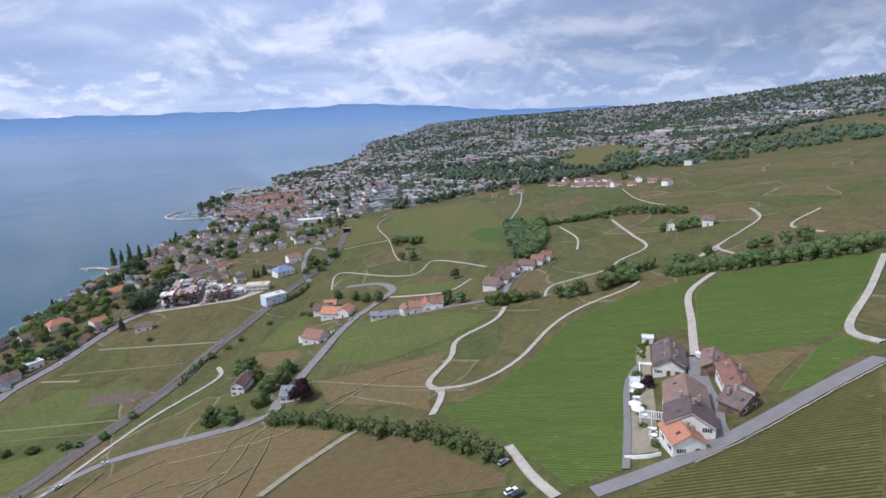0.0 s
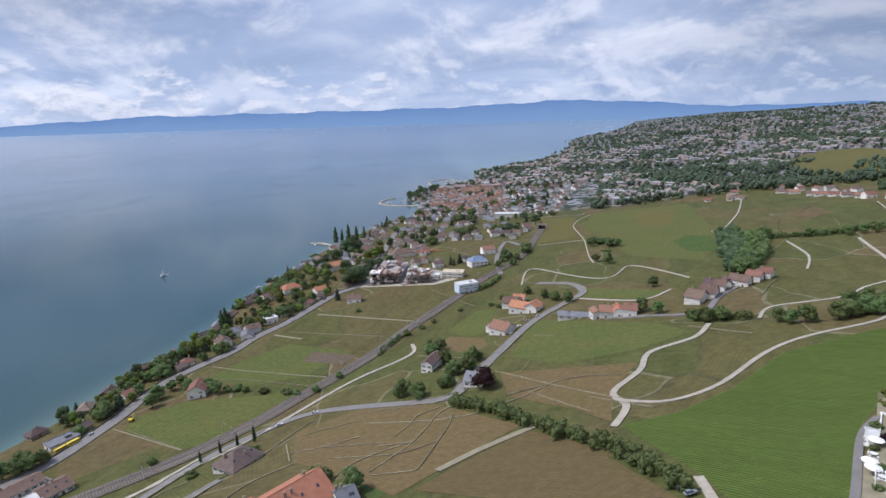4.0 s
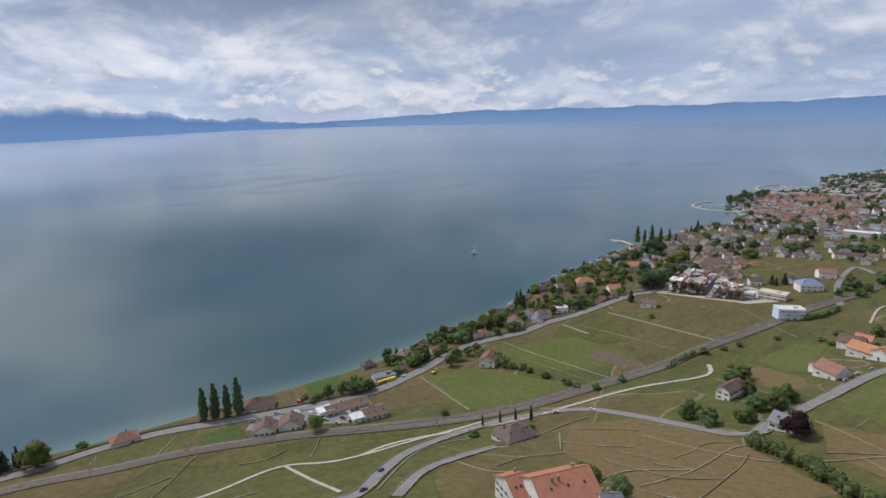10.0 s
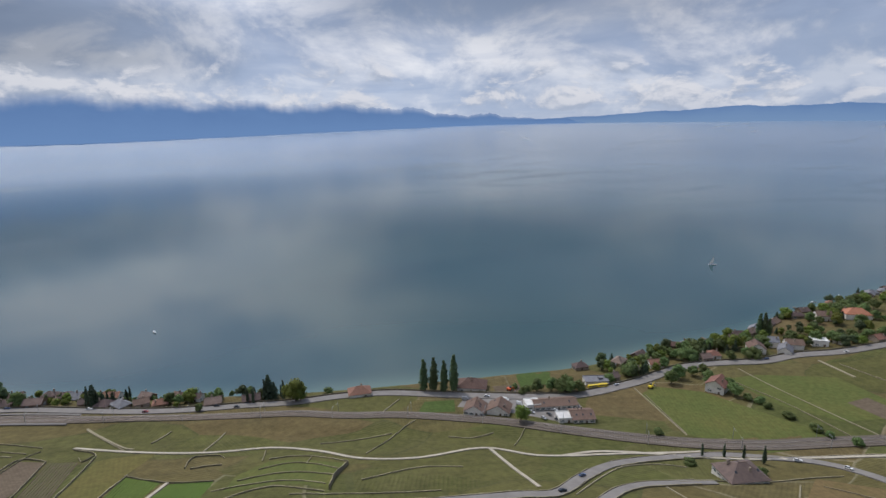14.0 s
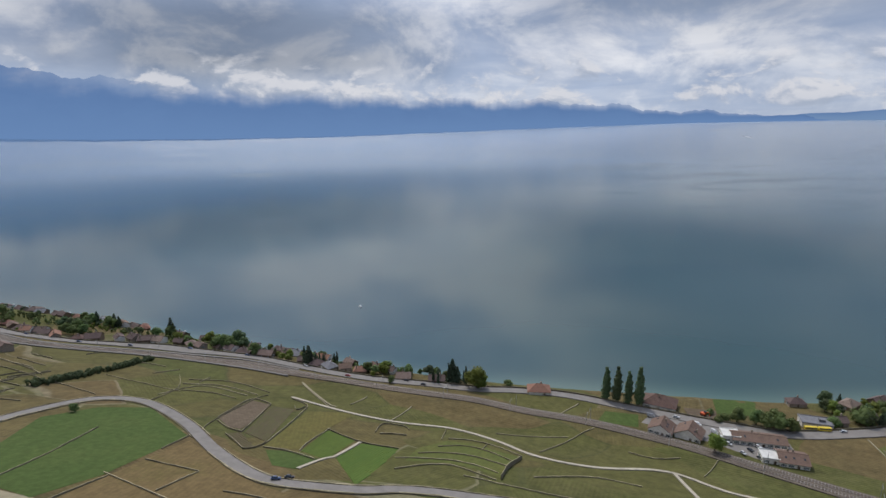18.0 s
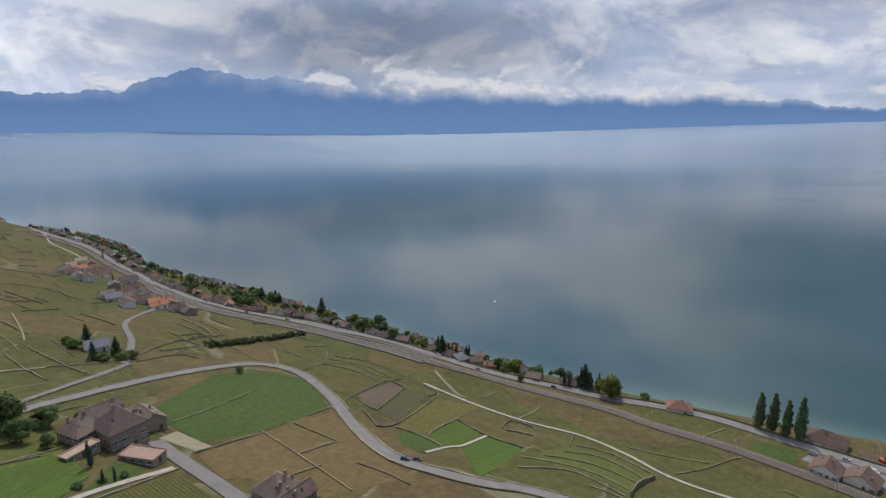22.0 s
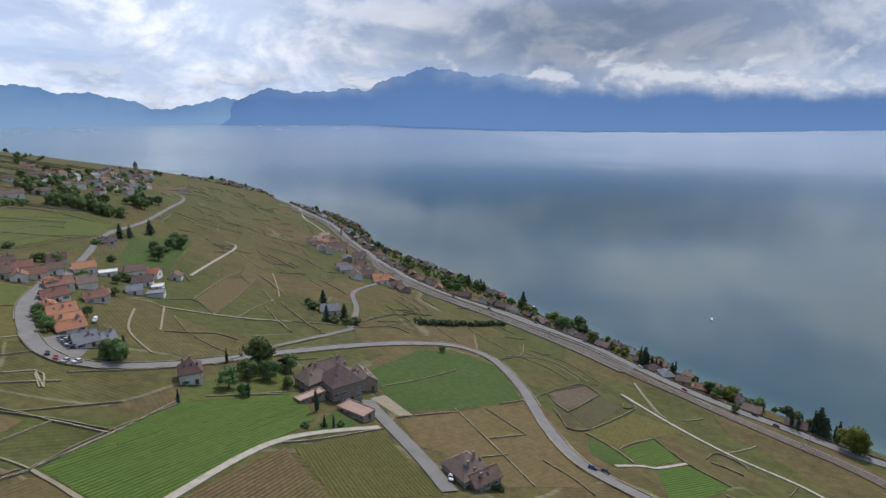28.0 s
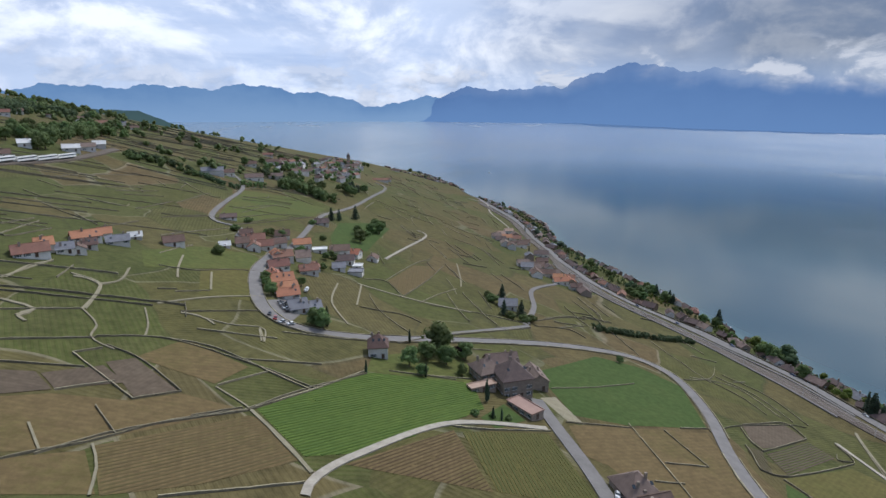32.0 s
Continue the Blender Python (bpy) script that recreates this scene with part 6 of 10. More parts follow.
field_wall([(-15.3, -284.2), (-30, -282.7), (-48.1, -292.3), (-60.8, -295.7)])
field_wall([(-18.3, -249.3), (-32.7, -255)])
field_wall([(-12, -250.7), (-19.3, -252.5)])
field_wall([(-17.8, -226.5), (-30.3, -229.7), (-48.8, -234.5)])
field_wall([(-17.4, -305.1), (-27, -320.2), (-36.1, -332.6)])
field_wall([(-103.3, -525.1), (-133.2, -527.5), (-150.1, -531.7)])
field_wall([(-80.3, -467.8), (-104.5, -464), (-131, -461.3)])
field_wall([(-74.7, -408.7), (-103.4, -431.7), (-152.6, -475.7)])
field_wall([(-121.7, -578.9), (-152.3, -580.1), (-176.1, -545.1)])
field_wall([(-61.7, -419.7), (-74, -412.8)])
field_wall([(-21.2, -344.7), (-42.8, -370.6), (-69.1, -396.4)])
field_wall([(-27.3, -409.2), (-43.3, -411.3), (-60.3, -425.3)])
field_wall([(-128.9, -309.8), (-144.6, -309.6), (-141.3, -280.5)])
field_wall([(-141.3, -280.5), (-184, -323.7), (-221.1, -365)])
field_wall([(-147.9, -271.3), (-173, -291.4), (-195.8, -305.9)])
field_wall([(-103.3, -254.7), (-112.9, -250.7), (-124.8, -247.3), (-129.6, -236.2)])
field_wall([(-146.5, -313.3), (-191.8, -360.8), (-217.6, -381)])
field_wall([(-79.8, -673.9), (-117.1, -702.7), (-150.1, -711.8)])
field_wall([(-62.2, -604.4), (-81, -598.1)])
field_wall([(-449.4, -952), (-411, -812.9), (-441.1, -814.2)])
field_wall([(-282, -631.5), (-297.8, -592.8), (-320.2, -555.9)])
field_wall([(-399.4, -660.9), (-392.7, -595.8)])
field_wall([(-250.9, -479.3), (-269.3, -453.7)])
field_wall([(-134.1, -133.7), (-163.2, -127.7)])
field_wall([(-155.5, -105.9), (-174.9, -101.5)])
field_wall([(-139.4, -97.9), (-151, -94.8)])
field_wall([(-193.4, -126.6), (-214, -125.5)])
field_wall([(-165.5, -130.8), (-149.3, -96.5), (-140, -77.3)])
field_wall([(-180.6, -125.2), (-174.9, -101.5)])
field_wall([(-124.2, -201.8), (-148.6, -200.6)])

field_wall([(-221.2, -124.7), (-238.1, -127.3), (-282.2, -125.5), (-293, -121.9)])
field_wall([(-270.8, -175.2), (-296.6, -162.8), (-287, -131.6)])
field_wall([(-296.6, -175.2), (-301.1, -153.6), (-290.8, -127.2)])
field_wall([(-252.3, -172.7), (-286.5, -173), (-315.6, -187.7)])
field_wall([(-283.5, -169.1), (-285, -152.4), (-279.2, -134.7)])
field_wall([(-307.1, -177.3), (-312, -151.5), (-298.8, -123.3)])
field_wall([(-313, -203.5), (-328.1, -194.5)])
field_wall([(-303.3, -168.7), (-317.2, -168.4)])


# ---------------------------------------------------------------- buildings
house("farmhouse", 69.6, 136.6, 339, 11.2, 24.0, 5.0, "y", "gable", roof_farm, plaster, "long farmhouse with a weathered brown tiled roof and white gable")
house("farmhouse", 66.6, 128.9, 339, 11.8, 8.4, 5.5, "y", "gable", roof_dark, plaster, "tall white-gabled end of the farmhouse with a dark tiled roof")
house("house", 80.4, 172.8, 339, 9.6, 7.0, 3.4, "y", "gable", roof_dark, plaster, "lower dark-roofed front of the white farm dwelling")
house("cellar_house", 62.7, 124.2, 358, 8.2, 9.0, 3.6, "y", "gable", roof_orange, plaster, "small white cellar house with an orange tiled roof")
house("house", 83.2, 178.5, 339, 10.0, 17.0, 4.2, "y", "gable", roof_dark, plaster, "white house with a dark brown tiled roof and dormers")
house("barn", 91.8, 165.8, 331, 6.2, 13.0, 3.2, "y", "gable", roof_farm, wood_wall, "open barn with a dull red-brown roof")
house("barn", 89.1, 147.7, 343, 7.1, 16.0, 3.8, "y", "gable", roof_red, plaster, "barn with a red tiled roof and white gable")
house("shed", 83.7, 135.7, 298, 6.4, 9.0, 2.6, "x", "gable", roof_dark, wood_wall, "low shed with a brown pitched roof")
house("house", -109.3, 292.8, 355, 7.3, 16.0, 6.0, "y", "gable", roof_brown, plaster, "white house with a brown hipped roof among trees")
house("house", -80.2, 357.6, 338, 13.3, 13.0, 4.6, "x", "gable", roof_red, plaster, "red-roofed village house beside the road")
house("house", -88.0, 365.0, 339, 7.2, 10.0, 4.6, "y", "gable", roof_red, plaster, "small red-roofed village house")
house("house", -76.9, 407.5, 346, 14.1, 12.0, 5.0, "x", "gable", roof_orange, plaster, "orange-roofed house in the hamlet")
house("house", -66.0, 404.7, 344, 9.6, 12.0, 5.0, "y", "gable", roof_orange, plaster, "orange-roofed house with a white gable")
house("house", -87.1, 424.4, 2, 13.8, 12.0, 4.6, "x", "gable", roof_brown, plaster, "brown-roofed house behind the hamlet road")
house("barn", -70.1, 256.3, 355, 12.8, 10.0, 3.5, "x", "gable", roof_grey, plaster, "grey-roofed barn beside a dark red tree")
house("house", -18.1, 368.4, 23, 6.3, 9.0, 5.0, "y", "gable", roof_red, plaster, "small white house with a red roof")
house("house", -11.4, 369.1, 2, 8.6, 10.0, 5.0, "x", "gable", roof_red, plaster, "red-roofed cottage on the lane")
house("house", -3.6, 368.5, 11, 7.0, 10.0, 5.0, "y", "gable", roof_orange, plaster, "cottage with an orange roof on the lane")
house("house", 4.0, 366.7, 359, 8.4, 10.0, 5.0, "x", "gable", roof_red, plaster, "red-roofed cottage on the lane")
house("shed", -33.6, 373.9, 5, 20.0, 7.0, 2.8, "x", "gable", roof_grey, plaster, "long grey shed beside the lane")
house("house", 44.6, 380.3, 333, 10.1, 13.0, 4.6, "x", "gable", roof_brown, plaster, "brown-roofed house of a hillside hamlet")
house("house", 53.4, 390.5, 342, 9.5, 13.0, 4.6, "x", "gable", roof_brown, plaster, "brown-roofed house of a hillside hamlet")
house("house", 57.6, 408.1, 342, 9.1, 12.0, 4.6, "x", "gable", roof_dark, plaster, "dark-roofed house of a hillside hamlet")
house("house", 67.3, 414.5, 351, 6.0, 12.0, 4.6, "y", "gable", roof_brown, plaster, "white house with a tall gable")
house("house", 75.5, 413.5, 335, 12.4, 10.0, 4.6, "x", "gable", roof_brown, plaster, "brown-roofed row house on the lane")
house("house", 85.8, 421.8, 334, 9.3, 9.0, 5.0, "x", "gable", roof_red, plaster, "red-roofed row house on the lane")
house("house", 94.3, 428.4, 333, 7.7, 9.0, 5.0, "x", "gable", roof_red, plaster, "red-roofed row house on the lane")
house("house", 197.8, 436.3, 336, 7.4, 10.0, 5.0, "y", "gable", roof_brown, plaster, "white house on the hillside among trees")
house("house", 219.1, 419.4, 332, 7.8, 10.0, 5.0, "x", "gable", roof_brown, plaster, "white house with a brown roof on the hillside")
house("house", -258.4, 258.5, 30, 11.0, 12.0, 5.5, "y", "gable", roof_red, plaster, "red-roofed house between trees above the lake road")
house("house", -166.9, 184.5, 80, 17.5, 14.0, 3.4, "x", "hip", roof_dark, plaster, "stone house with a steep dark hipped roof and cypresses")
house("villa", -101.8, 135.9, 67, 21.2, 18.0, 7.0, "x", "gable", roof_orange, plaster, "large villa with a bright orange tiled roof")
house("villa_wing", -115.5, 127.8, 72, 6.5, 16.0, 6.0, "x", "gable", roof_orange, plaster, "side wing with an orange tiled roof and white parapet")
house("garage", -85.7, 141.6, 51, 6.4, 10.0, 3.0, "x", "gable", roof_grey, plaster, "grey garage roof beside the villa")
house("house", -318.2, 114.5, 65, 19.0, 13.0, 3.4, "x", "hip", roof_brown, plaster, "brown-roofed house on the lake edge")
house("house", -281.7, 103.6, 60, 12.2, 11.0, 3.0, "y", "gable", roof_brown, plaster, "red-brown roofed house beside the railway")
house("house", -276.6, 116.8, 57, 13.0, 11.0, 3.0, "y", "gable", roof_brown, plaster, "red-brown roofed house beside the railway")
house("workshop", -273.1, 151.0, 79, 25.9, 10.0, 3.0, "x", "gable", roof_brown, plaster, "long workshop with a brown roof and white canopies")
house("workshop", -252.5, 157.2, 76, 12.8, 12.0, 3.0, "x", "gable", roof_brown, plaster, "brown-roofed gabled workshop beside the railway")
house("canopy", -276.1, 137.8, 81, 8.5, 8.0, 3.5, "x", "flat", roof_white, plaster, "white flat-roofed canopy hall")
house("canopy", -254.0, 146.9, 78, 7.6, 8.0, 3.0, "x", "flat", roof_white, plaster, "white flat-roofed canopy hall")
house("boathouse", -297.3, 195.0, 75, 15.3, 9.0, 3.0, "x", "flat", roof_grey, plaster, "grey flat-roofed boathouse at the water")
house("house", -303.8, 335.9, 57, 11.6, 10.0, 5.0, "y", "gable", roof_brown, plaster, "white lakeside house with a brown roof")
house("house", -309.7, 358.0, 61, 7.1, 9.0, 5.0, "x", "gable", roof_grey, plaster, "lakeside house with a grey roof")
house("house", -299.7, 367.5, 61, 12.0, 9.0, 4.6, "x", "gable", roof_brown, plaster, "brown-roofed lakeside house by the road")
house("house", -297.3, 390.1, 59, 10.5, 8.0, 4.6, "x", "flat", roof_white, plaster, "modern white flat-roofed house by the road")
house("villa", -334.5, 477.4, 60, 20.2, 13.0, 5.0, "x", "hip", roof_orange, plaster, "villa with an orange hipped roof among garden trees")
house("house", -296.4, 473.1, 57, 12.1, 10.0, 4.0, "x", "gable", roof_orange, plaster, "orange-roofed garden house among trees")
house("villa", -328.2, 564.1, 55, 20.6, 13.0, 6.0, "x", "gable", roof_orange, plaster, "villa with a terracotta roof near the shore")
house("house", -342.2, 448.7, 62, 11.8, 10.0, 5.0, "x", "gable", roof_brown, plaster, "lakeside house half hidden by trees")
house("apartment_block", -186.0, 516.0, 12, 9.5, 9.0, 6.0, "x", "flat", roof_white, concrete, "white block beside the building site")
house("apartment_block", -169.4, 526.4, 6, 21.9, 12.0, 6.0, "x", "flat", roof_cream, stripe_wall, "cream block with long white balcony bands")
house("apartment_block", -141.4, 478.1, 41, 19.7, 11.0, 8.5, "x", "flat", roof_white, blue_wall, "pale blue-white four-storey apartment block")
house("apartment_block", -155.6, 570.6, 40, 19.5, 14.0, 6.5, "x", "hip", roof_blue, plaster, "block with a blue-grey metal roof")
house("house", -265.5, 618.9, 43, 28.8, 16.0, 5.5, "x", "hip", roof_brown, plaster, "large house with a brown hipped roof")
house("house", -157.1, 624.1, 34, 15.1, 12.0, 6.0, "x", "gable", roof_red, plaster, "red-roofed apartment house near the railway")
house("apartment_block", -190.6, 889.3, 12, 39.6, 16.0, 7.0, "x", "flat", roof_white, plaster, "long white apartment block")
house("house", -86.0, 422.4, 357, 10.1, 9.0, 4.0, "x", "gable", roof_brown, plaster, "brown-roofed annexe in the hamlet")
house("house", -82.6, 434.4, 356, 9.5, 9.0, 4.0, "x", "gable", roof_orange, plaster, "orange-roofed annexe in the hamlet")
house("house", -68.6, 404.9, 350, 6.6, 8.0, 3.5, "x", "gable", roof_orange, plaster, "small orange-roofed house on the hamlet road")
house("house", -79.1, 362.0, 337, 6.0, 8.0, 3.5, "x", "gable", roof_red, plaster, "small red-roofed house on the hamlet road")
house("house", 47.8, 385.4, 333, 7.1, 9.0, 4.0, "x", "gable", roof_dark, plaster, "dark-roofed annexe of a hillside hamlet")
house("house", 62.1, 403.5, 341, 6.5, 9.0, 5.0, "x", "gable", roof_brown, plaster, "brown-roofed annexe of a hillside hamlet")
house("manor", -128.2, -158.8, 165, 12.3, 13.0, 7.9, "x", "pyramid", roof_dark, stone_house, "manor tower house with a steep brown pyramid roof")
house("manor_wing", -122.5, -168.9, 174, 9.8, 11.0, 5.4, "x", "hip", roof_manor, stone_house, "manor wing with a steep brown roof")
house("manor_wing", -144.4, -164.0, 159, 8.5, 12.0, 4.3, "y", "gable", roof_manor, stone_house, "rear manor wing with a grey-brown roof")
house("manor_wing", -137.3, -178.1, 160, 13.5, 10.0, 4.3, "x", "gable", roof_manor, stone_house, "rear range of the manor with a brown roof")
house("annex", -121.6, -142.4, 185, 6.1, 13.0, 2.4, "y", "flat", roof_terracotta, stone_house, "low annex with a flat terracotta roof beside the lane")
house("terrace", -114.0, -159.6, 174, 10.7, 4.0, 2.2, "x", "flat", roof_terracotta, stone_house, "low garden terrace with a tiled roof")
house("house", -85.3, -192.0, 156, 7.6, 9.0, 5.0, "x", "pyramid", roof_brown, plaster, "white tower-like house with a brown hipped roof")
house("manor_house", -123.5, -93.1, 165, 10.1, 12.0, 4.0, "x", "hip", roof_manor, stone_house, "large house with a steep brown hipped roof and gables")
house("manor_wing", -124.4, -87.1, 73, 6.0, 10.0, 3.2, "y", "gable", roof_brown, stone_house, "gabled wing with a brown tiled roof")
house("house", -67.8, -258.0, 173, 10.2, 8.5, 2.5, "x", "gable", roof_orange, plaster, "long orange-roofed terrace house beside a car park")
house("house", -68.6, -265.6, 174, 11.3, 9.5, 2.8, "x", "gable", roof_orange, plaster, "stepped orange-roofed terrace house")
house("house", -71.1, -279.9, 174, 10.9, 9.5, 3.1, "x", "gable", roof_orange, plaster, "stepped orange-roofed terrace house")
house("house", -68.9, -288.0, 175, 6.0, 8.5, 3.1, "y", "gable", roof_orange, plaster, "orange-tiled village house on the vineyard slope")
house("house", -76.4, -306.9, 176, 10.9, 9.5, 3.1, "x", "gable", roof_red, plaster, "red-tiled village house on the vineyard slope")
house("house", -84.7, -329.4, 176, 11.7, 9.5, 3.3, "x", "gable", roof_red, plaster, "red-tiled village house on the vineyard slope")
house("house", -81.9, -331.5, 176, 6.4, 8.5, 3.6, "y", "gable", roof_orange, plaster, "orange-tiled village house on the vineyard slope")
house("house", -108.5, -367.2, 169, 11.5, 9.5, 4.1, "x", "gable", roof_orange, plaster, "orange-tiled village house on the vineyard slope")
house("house", -99.1, -335.1, 169, 8.8, 11.3, 3.6, "x", "gable", roof_manor, plaster, "weathered brown-roofed village house on the vineyard slope")
house("house", -93.8, -307.3, 168, 10.3, 8.5, 3.1, "x", "gable", roof_red, plaster, "red-tiled village house on the vineyard slope")
house("house", -100.5, -317.4, 167, 6.0, 8.5, 2.5, "y", "gable", roof_red, plaster, "red-tiled village house on the vineyard slope")
house("house", -135.1, -366.0, 160, 13.7, 10.4, 3.6, "x", "gable", roof_brown, plaster, "brown-tiled village house on the vineyard slope")
house("house", -144.4, -362.8, 138, 9.4, 9.5, 3.1, "x", "gable", roof_orange, plaster, "orange-tiled village house on the vineyard slope")
house("house", -131.2, -343.5, 154, 10.7, 9.5, 3.1, "x", "gable", roof_dark, plaster, "dark-roofed village house on the vineyard slope")
house("house", -118.8, -324.8, 160, 7.8, 8.5, 2.5, "x", "gable", roof_grey, plaster, "grey-roofed village house on the vineyard slope")
house("house", -127.7, -318.6, 148, 8.9, 8.5, 2.5, "x", "flat", roof_grey, plaster, "grey-roofed village house on the vineyard slope")
house("house", -135.5, -334.4, 148, 6.0, 7.6, 2.0, "x", "flat", roof_white, plaster, "white-roofed village house on the vineyard slope")
house("house", -157.1, -358.3, 146, 7.6, 8.5, 2.5, "y", "gable", roof_brown, plaster, "brown-tiled village house on the vineyard slope")
house("house", -119.7, -363.3, 162, 9.7, 8.5, 2.5, "x", "flat", roof_white, plaster, "flat-roofed house in the village")
house("house", -67.2, -240.7, 174, 8.0, 10.4, 2.3, "x", "gable", roof_grey, plaster, "grey-roofed house beside the village car park")
house("house", -73.9, -239.9, 173, 7.3, 10.4, 2.3, "x", "gable", roof_grey, plaster, "grey-roofed house beside the village car park")
house("house", -76.1, -363.8, 168, 13.7, 9.5, 3.1, "x", "gable", roof_red, plaster, "red-tiled village house on the vineyard slope")
house("house", -78.7, -350.3, 167, 12.2, 9.5, 3.1, "x", "gable", roof_red, plaster, "red-roofed village house on the vineyard slope")
house("house", -66.2, -349.6, 169, 7.6, 9.5, 3.1, "x", "gable", roof_brown, plaster, "brown-tiled village house on the vineyard slope")
house("house", -71.6, -343.9, 168, 7.6, 8.5, 3.1, "y", "gable", roof_red, plaster, "red-tiled village house on the vineyard slope")
house("house", -91.6, -363.3, 176, 9.3, 9.5, 3.1, "x", "gable", roof_brown, plaster, "brown-tiled village house on the vineyard slope")
house("house", -101.6, -390.6, 165, 10.0, 9.5, 2.5, "x", "gable", roof_brown, plaster, "brown-roofed village house on the vineyard slope")
house("house", -74.6, -378.2, 169, 8.2, 8.5, 2.5, "x", "gable", roof_brown, plaster, "brown-tiled village house on the vineyard slope")
house("house", -150.4, -449.8, 162, 12.0, 8.5, 2.3, "x", "hip", roof_dark, plaster, "dark-roofed village house on the vineyard slope")
house("house", 31.2, -277.8, 190, 12.4, 9.5, 2.3, "x", "gable", roof_red, plaster, "red-tiled hamlet house between the vineyards")
house("house", 27.4, -288.9, 189, 6.5, 8.7, 2.7, "x", "gable", roof_orange, plaster, "orange-tiled hamlet house between the vineyards")
house("house", 12.8, -312.7, 190, 12.1, 8.7, 2.3, "x", "gable", roof_orange, plaster, "orange-tiled hamlet house between the vineyards")
house("house", 5.0, -326.4, 181, 6.0, 7.9, 1.9, "x", "gable", roof_orange, plaster, "orange-tiled hamlet house between the vineyards")
house("house", 20.1, -287.5, 184, 6.6, 7.9, 2.3, "x", "gable", roof_grey, plaster, "grey-roofed hamlet house between the vineyards")
house("house", 15.4, -289.3, 183, 6.0, 7.1, 2.3, "y", "gable", roof_brown, plaster, "brown-tiled hamlet house between the vineyards")
house("house", 11.3, -299.5, 182, 6.2, 7.9, 2.3, "x", "gable", roof_brown, plaster, "brown-tiled hamlet house between the vineyards")
house("house", -0.3, -312.8, 180, 10.0, 7.9, 2.3, "x", "gable", roof_grey, plaster, "grey-roofed hamlet house between the vineyards")
house("house", -8.4, -330.3, 179, 6.3, 6.3, 1.5, "x", "gable", roof_white, plaster, "white-roofed hamlet house between the vineyards")
house("house", -26.2, -326.9, 180, 10.0, 8.7, 2.7, "x", "gable", roof_brown, plaster, "brown-tiled hamlet house between the vineyards")
house("house", -54.5, -341.3, 171, 6.0, 6.3, 1.5, "x", "gable", roof_white, plaster, "white-roofed hamlet house between the vineyards")
house("house", -72.0, -423.4, 170, 11.1, 7.1, 1.9, "x", "gable", roof_manor, plaster, "weathered brown-roofed hamlet house between the vineyards")
house("house", -405.7, -525.3, 142, 17.0, 9.5, 3.1, "x", "gable", roof_orange, plaster, "house of the hamlet beside the railway")
house("house", -383.9, -504.6, 143, 11.6, 9.5, 3.1, "x", "gable", roof_dark, plaster, "house of the hamlet beside the railway")
house("house", -424.4, -529.1, 141, 14.9, 9.5, 3.1, "x", "gable", roof_red, plaster, "house of the hamlet beside the railway")
house("house", -399.4, -490.1, 141, 18.5, 10.5, 3.1, "x", "gable", roof_brown, plaster, "house of the hamlet beside the railway")
house("house", -422.0, -506.7, 140, 12.0, 9.5, 3.1, "x", "gable", roof_brown, plaster, "house of the hamlet beside the railway")
house("house", -397.4, -449.0, 138, 15.3, 10.5, 3.7, "x", "gable", roof_dark, plaster, "house of the hamlet beside the railway")
house("house", -327.3, -388.6, 140, 11.2, 10.5, 3.7, "x", "gable", roof_grey, plaster, "house of the hamlet beside the railway")
house("house", -346.5, -396.5, 139, 13.5, 10.5, 3.7, "x", "gable", roof_brown, plaster, "house of the hamlet beside the railway")
house("house", -335.8, -369.9, 138, 14.7, 10.5, 3.7, "x", "gable", roof_brown, plaster, "house of the hamlet beside the railway")
house("house", -345.2, -355.8, 136, 16.3, 11.6, 3.7, "x", "gable", roof_red, plaster, "house of the hamlet beside the railway")
house("house", -338.4, -356.5, 136, 10.8, 10.5, 3.7, "x", "gable", roof_orange, plaster, "house of the hamlet beside the railway")
house("house", -215.5, -273.6, 142, 11.7, 10.5, 3.1, "x", "gable", roof_grey, plaster, "house of the hamlet beside the railway")
house("house", 3.2, -885.1, 180, 22.5, 10.5, 2.5, "x", "gable", roof_red, plaster, "hillside house among trees above the vineyards")
house("house", 25.7, -881.3, 182, 14.7, 9.5, 3.1, "x", "gable", roof_brown, plaster, "hillside house among trees above the vineyards")
house("house", 74.0, -910.5, 185, 14.6, 9.5, 3.1, "x", "gable", roof_brown, plaster, "hillside house among trees above the vineyards")
house("house", 86.1, -748.3, 187, 11.8, 10.5, 3.7, "x", "gable", roof_red, plaster, "hillside house among trees above the vineyards")
house("house", 80.1, -804.1, 186, 12.8, 9.5, 3.1, "x", "gable", roof_brown, plaster, "hillside house among trees above the vineyards")
house("house", 30.0, -747.2, 182, 12.4, 9.5, 3.1, "x", "gable", roof_brown, plaster, "hillside house among trees above the vineyards")
house("house", -36.6, -905.4, 178, 18.4, 9.5, 2.5, "x", "gable", roof_brown, plaster, "hillside house among trees above the vineyards")
house("house", -25.0, -955.5, 179, 13.7, 9.5, 2.5, "x", "gable", roof_grey, plaster, "hillside house among trees above the vineyards")
house("house", 12.6, -613.5, 181, 12.1, 10.5, 3.7, "x", "gable", roof_manor, plaster, "hillside house among trees above the vineyards")
house("house", 3.6, -635.0, 180, 10.8, 10.5, 3.7, "x", "gable", roof_white, plaster, "hillside house among trees above the vineyards")
house("house", 25.1, -598.4, 182, 13.3, 10.5, 3.1, "x", "gable", roof_white, plaster, "hillside house among trees above the vineyards")
house("house", 56.8, -584.4, 186, 9.4, 10.5, 3.1, "x", "gable", roof_white, plaster, "hillside house among trees above the vineyards")
